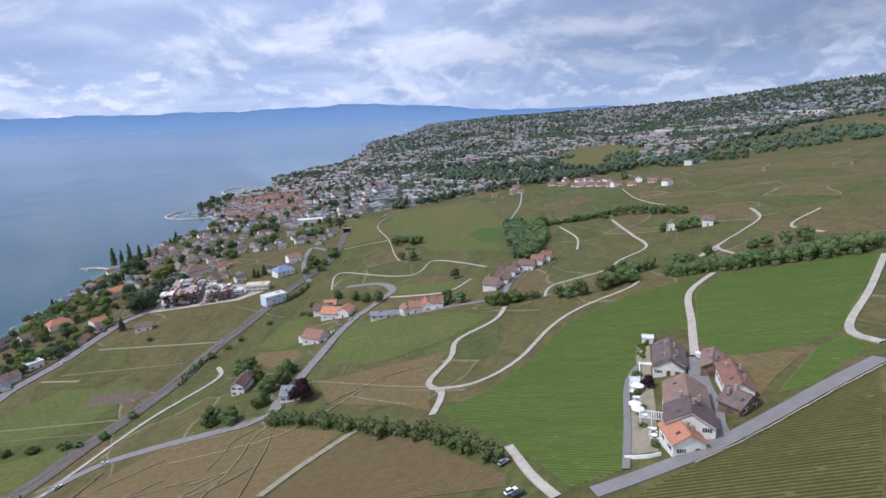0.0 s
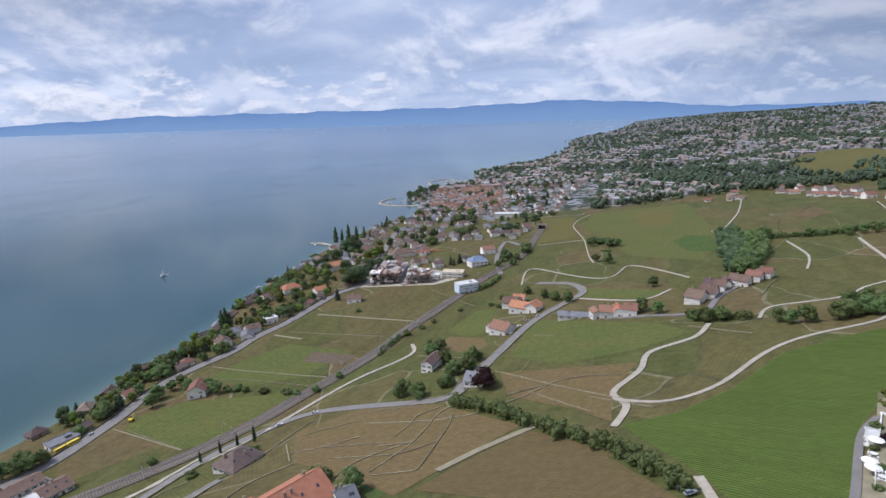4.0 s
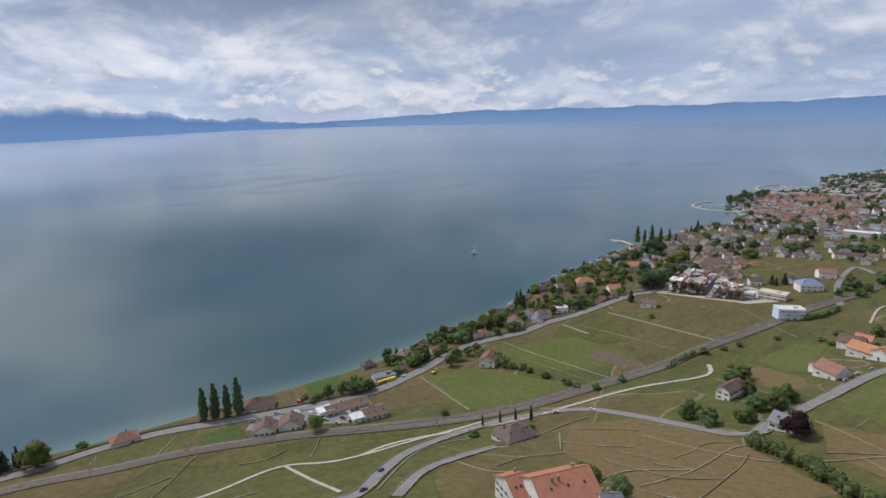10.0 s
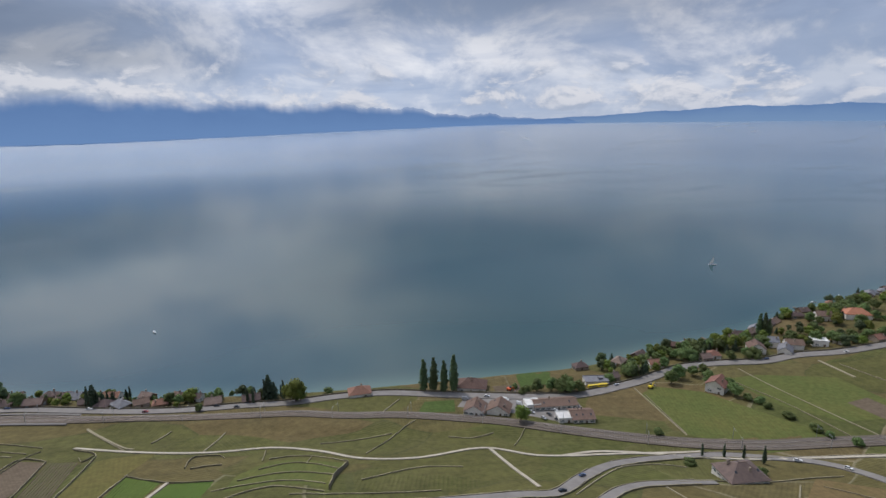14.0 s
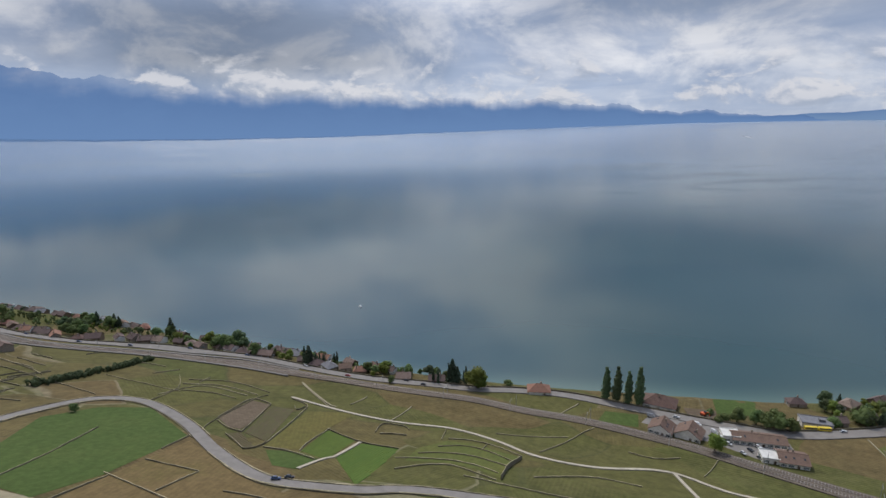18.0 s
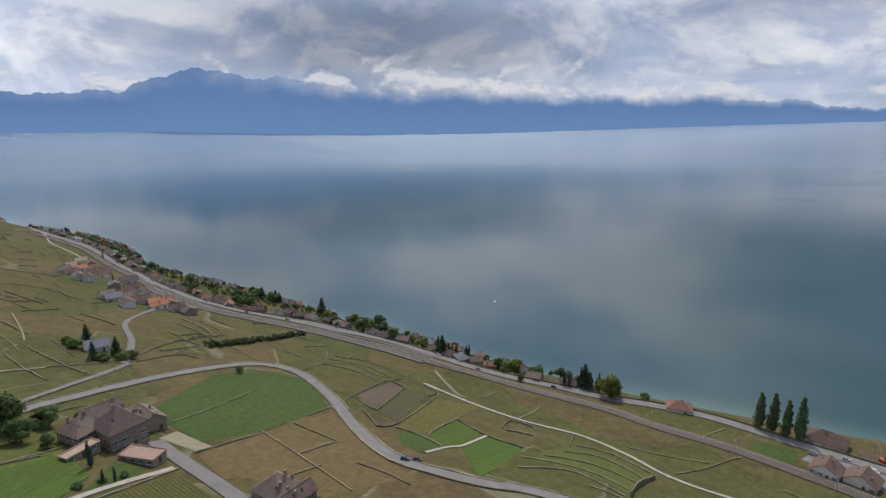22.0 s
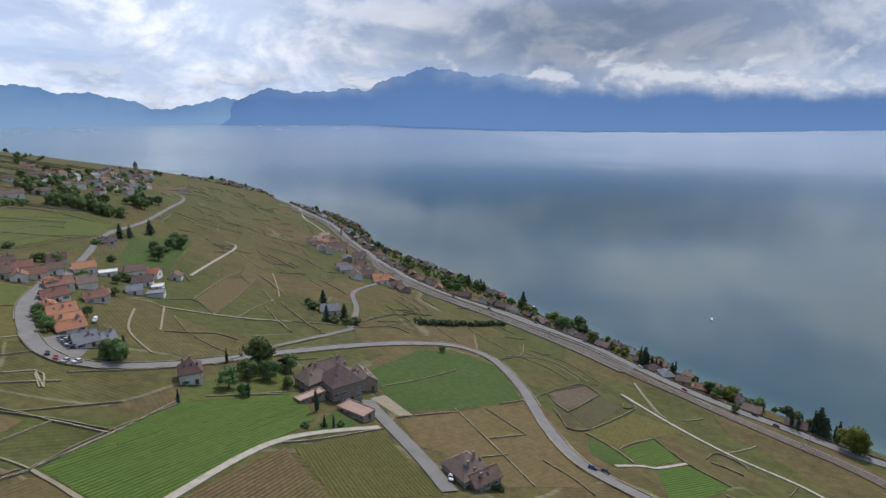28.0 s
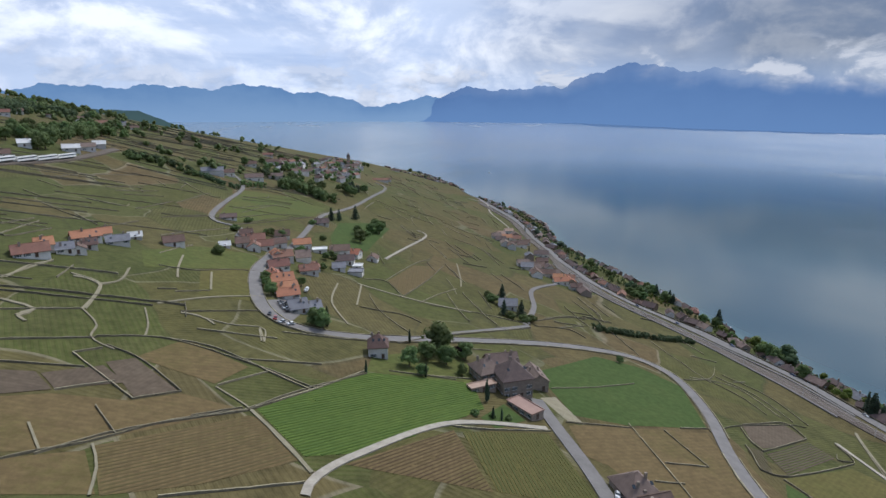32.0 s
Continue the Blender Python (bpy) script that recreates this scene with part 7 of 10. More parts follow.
house("house", 64.2, -521.6, 187, 8.3, 10.5, 3.1, "x", "gable", roof_brown, plaster, "hillside house among trees above the vineyards")
house("house", -93.8, -619.7, 171, 21.4, 11.6, 3.7, "x", "gable", roof_grey, plaster, "hillside house among trees above the vineyards")
house("house", -110.9, -628.1, 170, 12.0, 10.5, 3.7, "x", "gable", roof_brown, plaster, "hillside house among trees above the vineyards")
house("house", 53.6, -853.7, 184, 11.6, 9.5, 3.1, "x", "gable", roof_brown, plaster, "hillside house among trees above the vineyards")
house("house", -156.0, -729.0, 168, 14.5, 10.5, 3.7, "x", "gable", roof_brown, plaster, "house of a ridge village above the lake")
house("house", -199.5, -796.3, 166, 18.8, 10.5, 3.7, "x", "gable", roof_brown, plaster, "house of a ridge village above the lake")
house("house", -137.7, -630.1, 168, 18.9, 11.6, 3.7, "x", "gable", roof_manor, plaster, "house of a ridge village above the lake")
house("house", -169.8, -665.0, 166, 15.8, 10.5, 3.7, "x", "gable", roof_manor, plaster, "house of a ridge village above the lake")
house("house", -268.5, -822.7, 162, 17.4, 9.5, 3.1, "x", "gable", roof_brown, plaster, "house of a ridge village above the lake")
house("house", -317.4, -929.6, 161, 19.8, 10.5, 3.7, "x", "gable", roof_brown, plaster, "house of a ridge village above the lake")
house("house", -373.5, -1047.4, 160, 22.4, 10.5, 3.7, "x", "gable", roof_red, plaster, "house of a ridge village above the lake")
house("house", -425.7, -1145.2, 160, 24.7, 10.5, 3.7, "x", "gable", roof_red, plaster, "house of a ridge village above the lake")
house("house", -353.4, -933.1, 159, 20.3, 9.5, 3.1, "x", "gable", roof_brown, plaster, "house of a ridge village above the lake")
house("house", -450.9, -1165.4, 159, 21.1, 10.5, 3.7, "x", "gable", roof_brown, plaster, "house of a ridge village above the lake")
house("house", -452.9, -1126.0, 158, 24.7, 10.5, 3.7, "x", "gable", roof_brown, plaster, "house of a ridge village above the lake")
house("house", -532.0, -1309.0, 158, 24.0, 10.5, 3.7, "x", "gable", roof_red, plaster, "house of a ridge village above the lake")
house("house", -311.9, -858.6, 160, 18.5, 9.5, 3.1, "x", "gable", roof_brown, plaster, "house of a ridge village above the lake")
house("house", -321.9, -842.5, 159, 18.4, 9.5, 3.1, "x", "gable", roof_grey, plaster, "house of a ridge village above the lake")
house("house", -457.4, -1105.3, 158, 20.4, 9.5, 3.1, "x", "gable", roof_grey, plaster, "house of a ridge village above the lake")
house("house", -414.1, -900.8, 155, 27.2, 10.5, 3.1, "x", "gable", roof_red, plaster, "house of a ridge village above the lake")
house("house", -465.0, -980.2, 155, 14.9, 9.5, 3.1, "x", "gable", roof_brown, plaster, "house of a ridge village above the lake")
house("house", -647.9, -1317.6, 154, 25.2, 9.5, 2.5, "x", "gable", roof_brown, plaster, "house of a ridge village above the lake")
house("house", -151.4, -450.9, 161, 11.4, 9.5, 2.5, "x", "gable", roof_dark, plaster, "house of a ridge village above the lake")
house("house", -277.2, -917.3, 163, 15.9, 9.5, 3.1, "x", "gable", roof_brown, plaster, "house of a ridge village above the lake")
house("house", -225.9, -922.2, 166, 15.5, 9.5, 3.1, "x", "gable", roof_red, plaster, "house of a ridge village above the lake")
house("house", 140.8, 903.4, 351, 7.0, 9.5, 3.1, "x", "gable", roof_brown, plaster, "small red-roofed hillside house")
house("house", 153.9, 906.8, 350, 13.1, 9.5, 3.1, "x", "gable", roof_brown, plaster, "small red-roofed hillside house")
house("house", 156.8, 966.3, 351, 11.2, 9.5, 3.1, "x", "gable", roof_red, plaster, "small red-roofed hillside house")
house("house", 213.6, 934.0, 347, 15.1, 9.5, 3.1, "x", "gable", roof_brown, plaster, "small red-roofed hillside house")
house("house", 225.7, 914.5, 346, 14.8, 9.5, 3.1, "x", "gable", roof_red, plaster, "small red-roofed hillside house")
house("house", 241.3, 852.8, 344, 16.1, 9.5, 3.1, "x", "gable", roof_red, plaster, "small red-roofed hillside house")
house("house", 250.1, 831.6, 343, 13.3, 9.5, 3.1, "x", "gable", roof_red, plaster, "small red-roofed hillside house")
house("house", 257.3, 808.0, 342, 12.9, 9.5, 3.1, "x", "gable", roof_brown, plaster, "small red-roofed hillside house")
house("house", 262.7, 781.7, 341, 12.4, 9.5, 3.1, "x", "gable", roof_red, plaster, "small red-roofed hillside house")
house("house", 279.1, 744.2, 339, 11.8, 9.5, 3.1, "x", "gable", roof_red, plaster, "small red-roofed hillside house")
house("house", 303.4, 734.8, 338, 11.5, 9.5, 3.1, "x", "gable", roof_red, plaster, "small red-roofed hillside house")
house("house", 301.4, 686.6, 336, 7.6, 8.4, 2.5, "x", "gable", roof_red, plaster, "small red-roofed hillside house")
house("house", 112.3, 911.9, 353, 9.8, 8.4, 2.5, "x", "gable", roof_red, plaster, "small red-roofed hillside house")
house("house", 234.8, 871.3, 345, 10.7, 9.5, 3.1, "x", "gable", roof_brown, plaster, "small red-roofed hillside house")

house("building_site", -242.5, 531.0, 14, 34.0, 66.0, 12.0, "x", "site", roof_white, concrete, "apartment block under construction with raw concrete floors")
house("building_site", -203.5, 518.0, 14, 32.0, 34.0, 9.5, "x", "site", roof_white, concrete, "apartment block under construction with scaffolding")
house("house", -243.0, 446.0, 24, 13.0, 9.0, 4.0, "x", "gable", roof_brown, plaster, "small white house at the edge of the vineyard")
house("house", -333.5, 42.0, 87, 14.0, 10.0, 3.0, "x", "hip", roof_red, plaster, "low red-roofed house on the lake edge")
house("house", -387.5, -518.4, 155, 10.2, 8.9, 4.5, "x", "gable", roof_manor, plaster, "weathered brown-roofed house of a hamlet above the railway", "house", "railway hamlet houses")
house("house", -412.5, -542.1, 150, 9.1, 8.6, 4.1, "x", "gable", roof_terracotta, plaster, "pale terracotta-roofed house of a hamlet above the railway", "house", "railway hamlet houses")
house("house", -444.9, -568.4, 155, 11.1, 8.2, 5.1, "x", "gable", roof_terracotta, plaster, "pale terracotta-roofed house of a hamlet above the railway", "house", "railway hamlet houses")
house("house", -437.6, -545.8, 62, 9.9, 9.4, 5.2, "x", "gable", roof_manor, stone_house, "weathered brown-roofed house of a hamlet above the railway", "house", "railway hamlet houses")
house("house", -369.9, -479.2, 62, 9.8, 8.1, 4.8, "x", "gable", roof_manor, plaster, "weathered brown-roofed house of a hamlet above the railway", "house", "railway hamlet houses")
house("house", -370.5, -467.5, 62, 9.3, 8.7, 4.9, "x", "gable", roof_brown, plaster, "brown-tiled house of a hamlet above the railway", "house", "railway hamlet houses")
house("house", -396.2, -483.1, 155, 9.7, 8.4, 3.8, "x", "gable", roof_brown, plaster, "brown-tiled house of a hamlet above the railway", "house", "railway hamlet houses")
house("house", -364.6, -430.2, 62, 9.0, 8.1, 4.9, "x", "gable", roof_grey, stone_house, "grey-roofed house of a hamlet above the railway", "house", "railway hamlet houses")
house("house", -330.1, -398.7, 155, 10.7, 8.7, 4.4, "x", "gable", roof_manor, plaster, "weathered brown-roofed house of a hamlet above the railway", "house", "railway hamlet houses")
house("house", -333.8, -385.1, 155, 10.2, 9.1, 3.7, "x", "gable", roof_manor, plaster, "weathered brown-roofed house of a hamlet above the railway", "house", "railway hamlet houses")
house("house", -368.1, -414.1, 148, 11.5, 8.1, 4.6, "x", "gable", roof_brown, stone_house, "brown-tiled house of a hamlet above the railway", "house", "railway hamlet houses")
house("house", -358.2, -393.1, 62, 9.6, 8.8, 3.7, "x", "gable", roof_dark, plaster, "dark-roofed house of a hamlet above the railway", "house", "railway hamlet houses")
house("house", -342.8, -368.4, 148, 10.1, 8.2, 5.0, "x", "gable", roof_manor, stone_house, "weathered brown-roofed house of a hamlet above the railway", "house", "railway hamlet houses")
house("house", -330.8, -346.7, 155, 12.6, 7.7, 3.7, "x", "gable", roof_orange, plaster, "orange-tiled house of a hamlet above the railway", "house", "railway hamlet houses")
house("house", -343.7, -349.1, 62, 12.1, 8.7, 4.1, "x", "gable", roof_orange, stone_house, "orange-tiled house of a hamlet above the railway", "house", "railway hamlet houses")
house("house", -333.2, -330.4, 155, 10.2, 7.6, 4.3, "x", "gable", roof_brown, plaster, "brown-tiled house of a hamlet above the railway", "house", "railway hamlet houses")
house("house", -332.5, -319.7, 62, 11.9, 9.4, 3.6, "x", "gable", roof_manor, stone_house, "weathered brown-roofed house of a hamlet above the railway", "house", "railway hamlet houses")
house("house", -317.1, -363.7, 62, 12.9, 9.1, 4.4, "x", "gable", roof_brown, plaster, "brown-tiled house of a hamlet above the railway", "house", "railway hamlet houses")


# ---------------------------------------------------------------- trees and bushes
grow("bush", [(-162.7, 351.2, 4), (-157.5, 368.5, 4), (-150.2, 382.2, 4), (-145.2, 395.8, 4), (-224.7, 417.5, 4), (-130.2, 421.8, 4)])
hedge([(-75, 231), (-54, 218), (-34, 201), (-17, 185), (-2, 171), (10, 154), (18, 141)], 6.0, 8.5, "broad overgrown green hedge below the vineyard")
grow("bush", [(-106, 430.8, 4), (-98.2, 423.4, 4), (-100, 448.5, 4), (-131.1, 347.9, 4), (-124.1, 341.8, 4), (-90.4, -391.3, 5), (-185.7, -434.9, 5), (-103.4, -352.9, 5), (-134, -397.7, 5), (-140.9, -443.6, 5), (-215.1, -474.5, 5), (-70, -389.8, 5), (-47.7, -321.6, 5), (-85, -420.2, 5), (-126.6, -348.5, 5), (-100.9, -389.3, 5), (-240.4, 264.1, 4), (-226.9, 265.5, 4), (-213, 265.2, 4), (-196, 265.5, 4), (-189.3, 265.5, 4), (-174.6, 292.4, 4), (-168.1, 197.3, 4), (-186.6, 175.4, 4), (-178.9, 271.5, 4), (-233.9, 266.7, 4), (-297.5, 140.9, 4), (-307.3, 140.2, 4), (-299.2, 145.6, 4), (-221.2, 185.3, 4)])
grow("bush", [(-345, 23.2, 4), (-209.4, -283.3, 5), (-212.6, -292.4, 5), (-202.9, -254.4, 5), (-214.4, -248.8, 5), (-209.2, -248.3, 5), (-104.8, -139.5, 2), (-110.1, -137.5, 2), (-98.9, -141.8, 2), (-125.3, -181.9, 2), (-92.8, -203.1, 2), (-127.1, -82.3, 2), (-125.5, -84.3, 2), (-21.6, -612.5, 6), (-31.8, -625.4, 6)])
grow("bush", [(-37.4, -615.7, 6), (-52.3, -634.7, 6), (-62.2, -603.6, 6), (-67.6, -593.4, 6), (-26.3, -613.5, 6), (-44.9, -627, 6), (-57.1, -617.2, 6), (-19.1, -624, 6), (-74.1, -593, 6), (-42.2, -724.8, 6), (-60.8, -684.8, 6)])
grow("leafy_tree", [(-116.8, 328.7, 9), (-118.9, 317.4, 9), (-83.5, 280.1, 9), (-87.9, 256.7, 9), (-84.5, 296.5, 9), (-90.8, 276.3, 9), (-100.7, 244.1, 9), (-111, 250, 9), (-103.8, 300.7, 9), (-63, 438.7, 9), (-52.1, 427.2, 9), (-41.9, 417.5, 9), (-80.5, 456.4, 9), (-134.4, 613.6, 8), (-125.4, 595.9, 8), (-116.7, 571.3, 8), (-115.9, 593.6, 8), (-130.9, 587.2, 8), (-182.3, -655.8, 9), (-185.6, -635.5, 9), (-187.1, -610.9, 9), (-194.2, -598.8, 9), (-203.2, -592, 9), (-210.9, -659, 9), (-242.9, -653.7, 9), (-262.7, -674.9, 9), (-199.6, -700.2, 9), (-178.3, -695.1, 9), (-171.9, -714.3, 9), (-205.4, -679.3, 9)])
grow("leafy_tree", [(-212, -633.1, 9), (112.2, 327.4, 9), (121, 332.8, 9), (149.9, 319.4, 9), (156.2, 317.2, 9), (168.4, 319.7, 9), (187.2, 306.1, 9), (196.9, 308.9, 9), (204.4, 303, 9), (213.5, 300, 9), (-40, 639, 10), (-30.4, 647.3, 10), (-19.9, 631.4, 10), (-10.2, 633.5, 10), (-29.4, 562.7, 10), (-17.3, 551.4, 10), (93, 575.2, 12), (104.4, 578.7, 12), (111, 555.8, 12), (91.3, 530.7, 12), (97.7, 510.5, 12), (108.4, 528.7, 12), (87.5, 478.9, 12), (87.1, 451.8, 12), (102.1, 605.4, 12), (119.3, 571.9, 12), (80, 447.8, 12), (188.7, 547.2, 8), (197.1, 544, 8), (202.7, 533.3, 8)])
grow("leafy_tree", [(209.7, 527.6, 8), (213.7, 514.7, 8), (219, 506.6, 8), (223.5, 492.1, 8), (229.2, 482, 8), (178.5, 545.6, 8), (158.4, 561.4, 8), (153.1, 560.7, 8), (40, 337.1, 9), (44.3, 331.6, 9), (52.4, 331.3, 9), (77.7, 316.3, 9), (81.8, 308.7, 9), (87.4, 308, 9), (100.9, 305.6, 9), (106.6, 306, 9), (113.8, 311.2, 9), (117, 304.6, 9), (20, 433.3, 9), (20.8, 362.4, 9), (11.7, 370.8, 9), (189.8, 434.9, 9), (195.1, 438.8, 9), (197.4, 423.1, 9), (203.6, 425.2, 9), (209.2, 422, 9), (113.4, 311.2, 8), (107.9, 309.9, 8), (120.9, 313.4, 8), (140.2, 303.6, 8)])
grow("leafy_tree", [(146.8, 310.9, 8), (150.7, 292.1, 8), (157.6, 293.2, 8), (169.7, 276.5, 8), (175, 275.4, 8), (179.5, 273.1, 8), (181.1, 266.5, 8), (189.7, 262.5, 8), (193.8, 264.3, 8), (205.7, 265.1, 8), (207.4, 259.9, 8), (215, 258.9, 8), (216.4, 253.9, 8), (169.6, 271.3, 8), (173.4, 268, 8), (186.2, 265.6, 8), (198.9, 263.5, 8), (210.3, 258.2, 8), (-99.2, 147.3, 13), (-86.7, 149.2, 10), (-283.4, 249.9, 9), (-283.3, 261, 9), (-283.7, 270.1, 9), (-277.9, 239.5, 9), (-256.2, 265.1, 9), (-247.3, 261.2, 9), (-270.6, 262.7, 9), (-322.2, 309.9, 9), (-325.1, 290.8, 9), (-314.3, 272.8, 9)])
grow("leafy_tree", [(-312, 381.4, 9), (-290.9, 419.2, 9), (-322.1, 298.7, 9), (-320, 316.5, 9), (-293.2, 403.6, 9), (-293, 432.2, 9), (-301.3, 392, 9), (-315.4, 256.7, 9), (-304.2, 255.1, 9), (-298.4, 307.4, 9), (-316.9, 384.1, 9), (-295, 419.9, 9), (-292.2, 435, 9), (-333.6, 435.3, 9), (-322, 413.3, 9), (-288.1, 446.3, 9), (-324.2, 486.5, 9), (-326.1, 514, 9), (-352.7, 497.5, 9), (-302.8, 548.2, 9), (-295.7, 580, 9), (-357.6, 549.1, 9), (-303.6, 483.6, 9), (-346.2, 470.8, 9), (-307.5, 500.1, 9), (-346.1, 515.1, 9), (-391.5, 546.4, 9), (-318.2, 530.3, 9), (-295.4, 161.3, 10), (-291.3, 165, 10)])
grow("leafy_tree", [(-289.1, 170.7, 10), (-287.4, 176, 10), (-293.6, 169.7, 10), (-297.9, 151.5, 10), (-376, -119, 7), (-383.2, -115.2, 7), (-357.4, -74.9, 7), (-356.3, -51.1, 7), (-348.8, -18.8, 7), (-382.7, -13.9, 7), (-349.3, -2.1, 7), (-354.6, -69.6, 7), (-358, -46, 7), (-488.6, -514.8, 9), (-465.7, -478, 9), (-418.7, -402.8, 9), (-415.9, -390.7, 9), (-451.6, -426.4, 9), (-397.9, -320.2, 9), (-406.6, -317.7, 9), (-402.4, -329.1, 9), (-413.4, -326.3, 9), (-403, -186.4, 9), (-407.9, -192, 9), (-395.3, -225.3, 9), (-378.2, -164.3, 9), (-437.2, -331.2, 11), (-430, -311.7, 11), (-418.7, -252.5, 11), (-115.7, -194.6, 13)])
grow("leafy_tree", [(-93.6, -180.4, 9), (-104.7, -187.1, 9), (-112.1, -182.6, 9), (-125.8, -188.7, 9), (-230.4, -191.5, 5), (-94.6, -172.2, 5), (-113.1, -172.3, 5), (-71, -220.7, 9), (-71.2, -217.5, 9), (-68.8, -221.4, 9), (-209, -461.8, 9), (-195.1, -447.4, 9), (-171.7, -417.3, 9), (-176.4, -432.6, 9), (-221.7, -480.6, 9), (-212.7, -478.3, 9), (-62.3, -278.2, 6), (-61.1, -271.7, 6), (-60.8, -265.7, 6), (-60, -258.4, 6), (-106.1, -318.2, 6), (-81, -279.7, 6), (-117.1, -344.2, 6), (-93.5, -389.5, 6), (-123.4, -350.9, 6), (-195, -601.6, 11), (-199.9, -630.1, 11), (-198.6, -592.8, 11), (-189, -617, 11), (-215.8, -636.1, 11)])
grow("leafy_tree", [(-193.9, -646.9, 11), (-189.4, -654.4, 11), (-250.7, -639.1, 11), (-265.1, -668.6, 11), (-249.4, -648.4, 11), (-205, -451, 11), (-205.8, -460.9, 11), (-167.7, -406.5, 11), (-189.9, -671.9, 11), (-283.4, -668.1, 11), (-252, -630, 11), (-306.9, -948.4, 12), (-529.6, -1243.3, 12), (-274.8, -889.2, 12), (-541.1, -1247, 12), (-235.1, -934.4, 12), (-223.5, -962.4, 12), (-237.5, -886.8, 12), (-270, -914.5, 12), (-743.3, -1412, 12), (-437.3, -1130.4, 12), (-177.6, -759.7, 12), (-147.8, -722.8, 12), (-195.7, -725.5, 12), (-208, -751.2, 12), (88.5, -924.3, 13), (76.6, -947.9, 13), (64.1, -906.6, 13), (50.7, -963.2, 13), (94, -864.5, 13)])
grow("leafy_tree", [(9.2, -943.6, 13), (29.7, -993.7, 13), (60.1, -614.3, 13), (47.8, -581.7, 13), (43.1, -588, 13), (-6.4, -732.9, 13), (-21.1, -745.4, 13), (56.9, -643.5, 13), (38.7, -679.5, 13), (21.1, -730.6, 13), (-66.6, -934.4, 13), (69, -643.1, 13), (69.7, -593.9, 13), (11, -723.5, 13), (0.7, -726.9, 13), (31.2, -681, 13), (46.4, -654.3, 13), (14.6, -759.1, 13), (-21, -845.7, 13), (-56.5, -963, 13), (-164.9, -1156, 9)])
grow("dark_tree", [(-418.9, -343.4, 11), (-414.9, -334.5, 12), (-417.4, -330.1, 11), (-416.2, -324.4, 9), (-402.2, -187.2, 13), (-415.6, -186.4, 12), (-395.7, -180.5, 11), (-537.4, -552.6, 10), (-530.6, -537.7, 9), (-578.6, -627.6, 9)])
grow("leafy_tree", [(-389.8, -199.8, 11), (-390.1, -193.6, 12), (-388.3, -188.5, 11), (-425.3, -285.5, 5), (-336.6, -55, 6), (-440.8, -389.7, 7)])
grow("conifer", [(-437.4, -327.8, 11), (-437.1, -312.3, 12), (-436, -307.5, 10), (-420.9, -252.5, 17), (-366.3, -119.7, 13), (-366.7, -114.7, 10), (-367.5, -109.3, 9), (-346.8, -14.8, 15), (-345.1, -11.5, 13)])
grow("cypress", [(-367.8, -123.4, 11), (-365.4, -117.3, 10), (-342.4, -27.6, 10), (-340.8, -24.1, 9), (-344.9, -17, 12), (-341.3, -5.5, 12), (-336.4, 2.4, 14)])
grow("light_tree", [(-360.2, -63.1, 9), (-357.6, -65.6, 7), (-335.7, 1.5, 14), (-335.2, 4.5, 12)])
hedge([(124.9, 576.5), (168.3, 557.7), (201.9, 563.5), (220.8, 537.1), (229.2, 484.4)], 7, 7, "long green hedgerow across the hillside")
hedge([(102.6, 314.3), (114.2, 323.4), (127.5, 326.4), (138.6, 332.2)], 8, 10, "overgrown green hedge above the vineyard")
hedge([(36.1, 346.8), (51.5, 337), (66.2, 328.1)], 6, 7, "green shrub belt below the hillside hamlet")
hedge([(-263.3, -240.1), (-284.5, -234.6), (-308.8, -230.4), (-348.5, -226.3)], 4.2, 6, "long overgrown green hedge above the bend of the road", leaf_poplar, 1.2)
hedge([(96.4, 627.6), (90.9, 554.3), (86.4, 494.8), (82.1, 456.4)], 12, 26, "dense dark green copse on the hillside", leaf_poplar)
hedge([(-40, 655), (-27, 650), (-14, 636)], 9, 10, "small green clump of trees in the pasture", leaf_poplar)
hedge([(-26, 612), (-17, 606)], 4, 5, "low green bushes in the pasture")
hedge([(114.3, 584.6), (106.9, 532.2), (92.4, 472.1)], 12, 22, "dense green copse on the hillside")
hedge([(134.1, 297.2), (145.6, 288.1), (160.7, 276.4)], 9, 10, "green hedge of trees along the vineyard edge")
hedge([(163.3, 275.8), (182.7, 264.7), (198.5, 255.5), (215.2, 249.1)], 11, 12, "tall green hedge of trees along the vineyard edge")
hedge([(-117.8, 519.9), (-125.8, 489.6), (-130.9, 479.7)], 5, 6, "green shrubs along the railway cutting")
hedge([(-159.3, 365.7), (-162.8, 347.7), (-163.4, 330)], 4, 4, "low green shrubs along the railway")
grow("dark_tree", [(-360.5, 644.1, 20), (-350.2, 638.2, 22), (-345.4, 645.5, 20), (-345.8, 659.5, 16), (-276.4, 507.5, 18), (-266.9, 500, 19), (-267.2, 513.8, 18), (-273.4, 537, 16), (-274, 494.3, 16), (-280.7, 561.8, 14), (-312.4, 557.3, 15)])
grow("light_tree", [(-304.3, 601.4, 14), (-302.5, 616.9, 14), (-297.7, 623.7, 13), (-321.7, 321.9, 12), (-364.3, 527.9, 9), (-360.2, 550.4, 12), (-343.2, 536.5, 11), (-346.2, 476.7, 8), (-339.7, 451.9, 8), (-344.1, 435, 6)])
hedge([(-161, -619.3), (-183.7, -615.6), (-197.2, -590.7), (-207.2, -578.4)], 13, 30, "green wood below the ridge village", leaf_green, 3.0)
hedge([(-116.8, -586.6), (-139.2, -599.3)], 7, 14, "green garden shrubs beside the upper lane", leaf_green, 3.0)
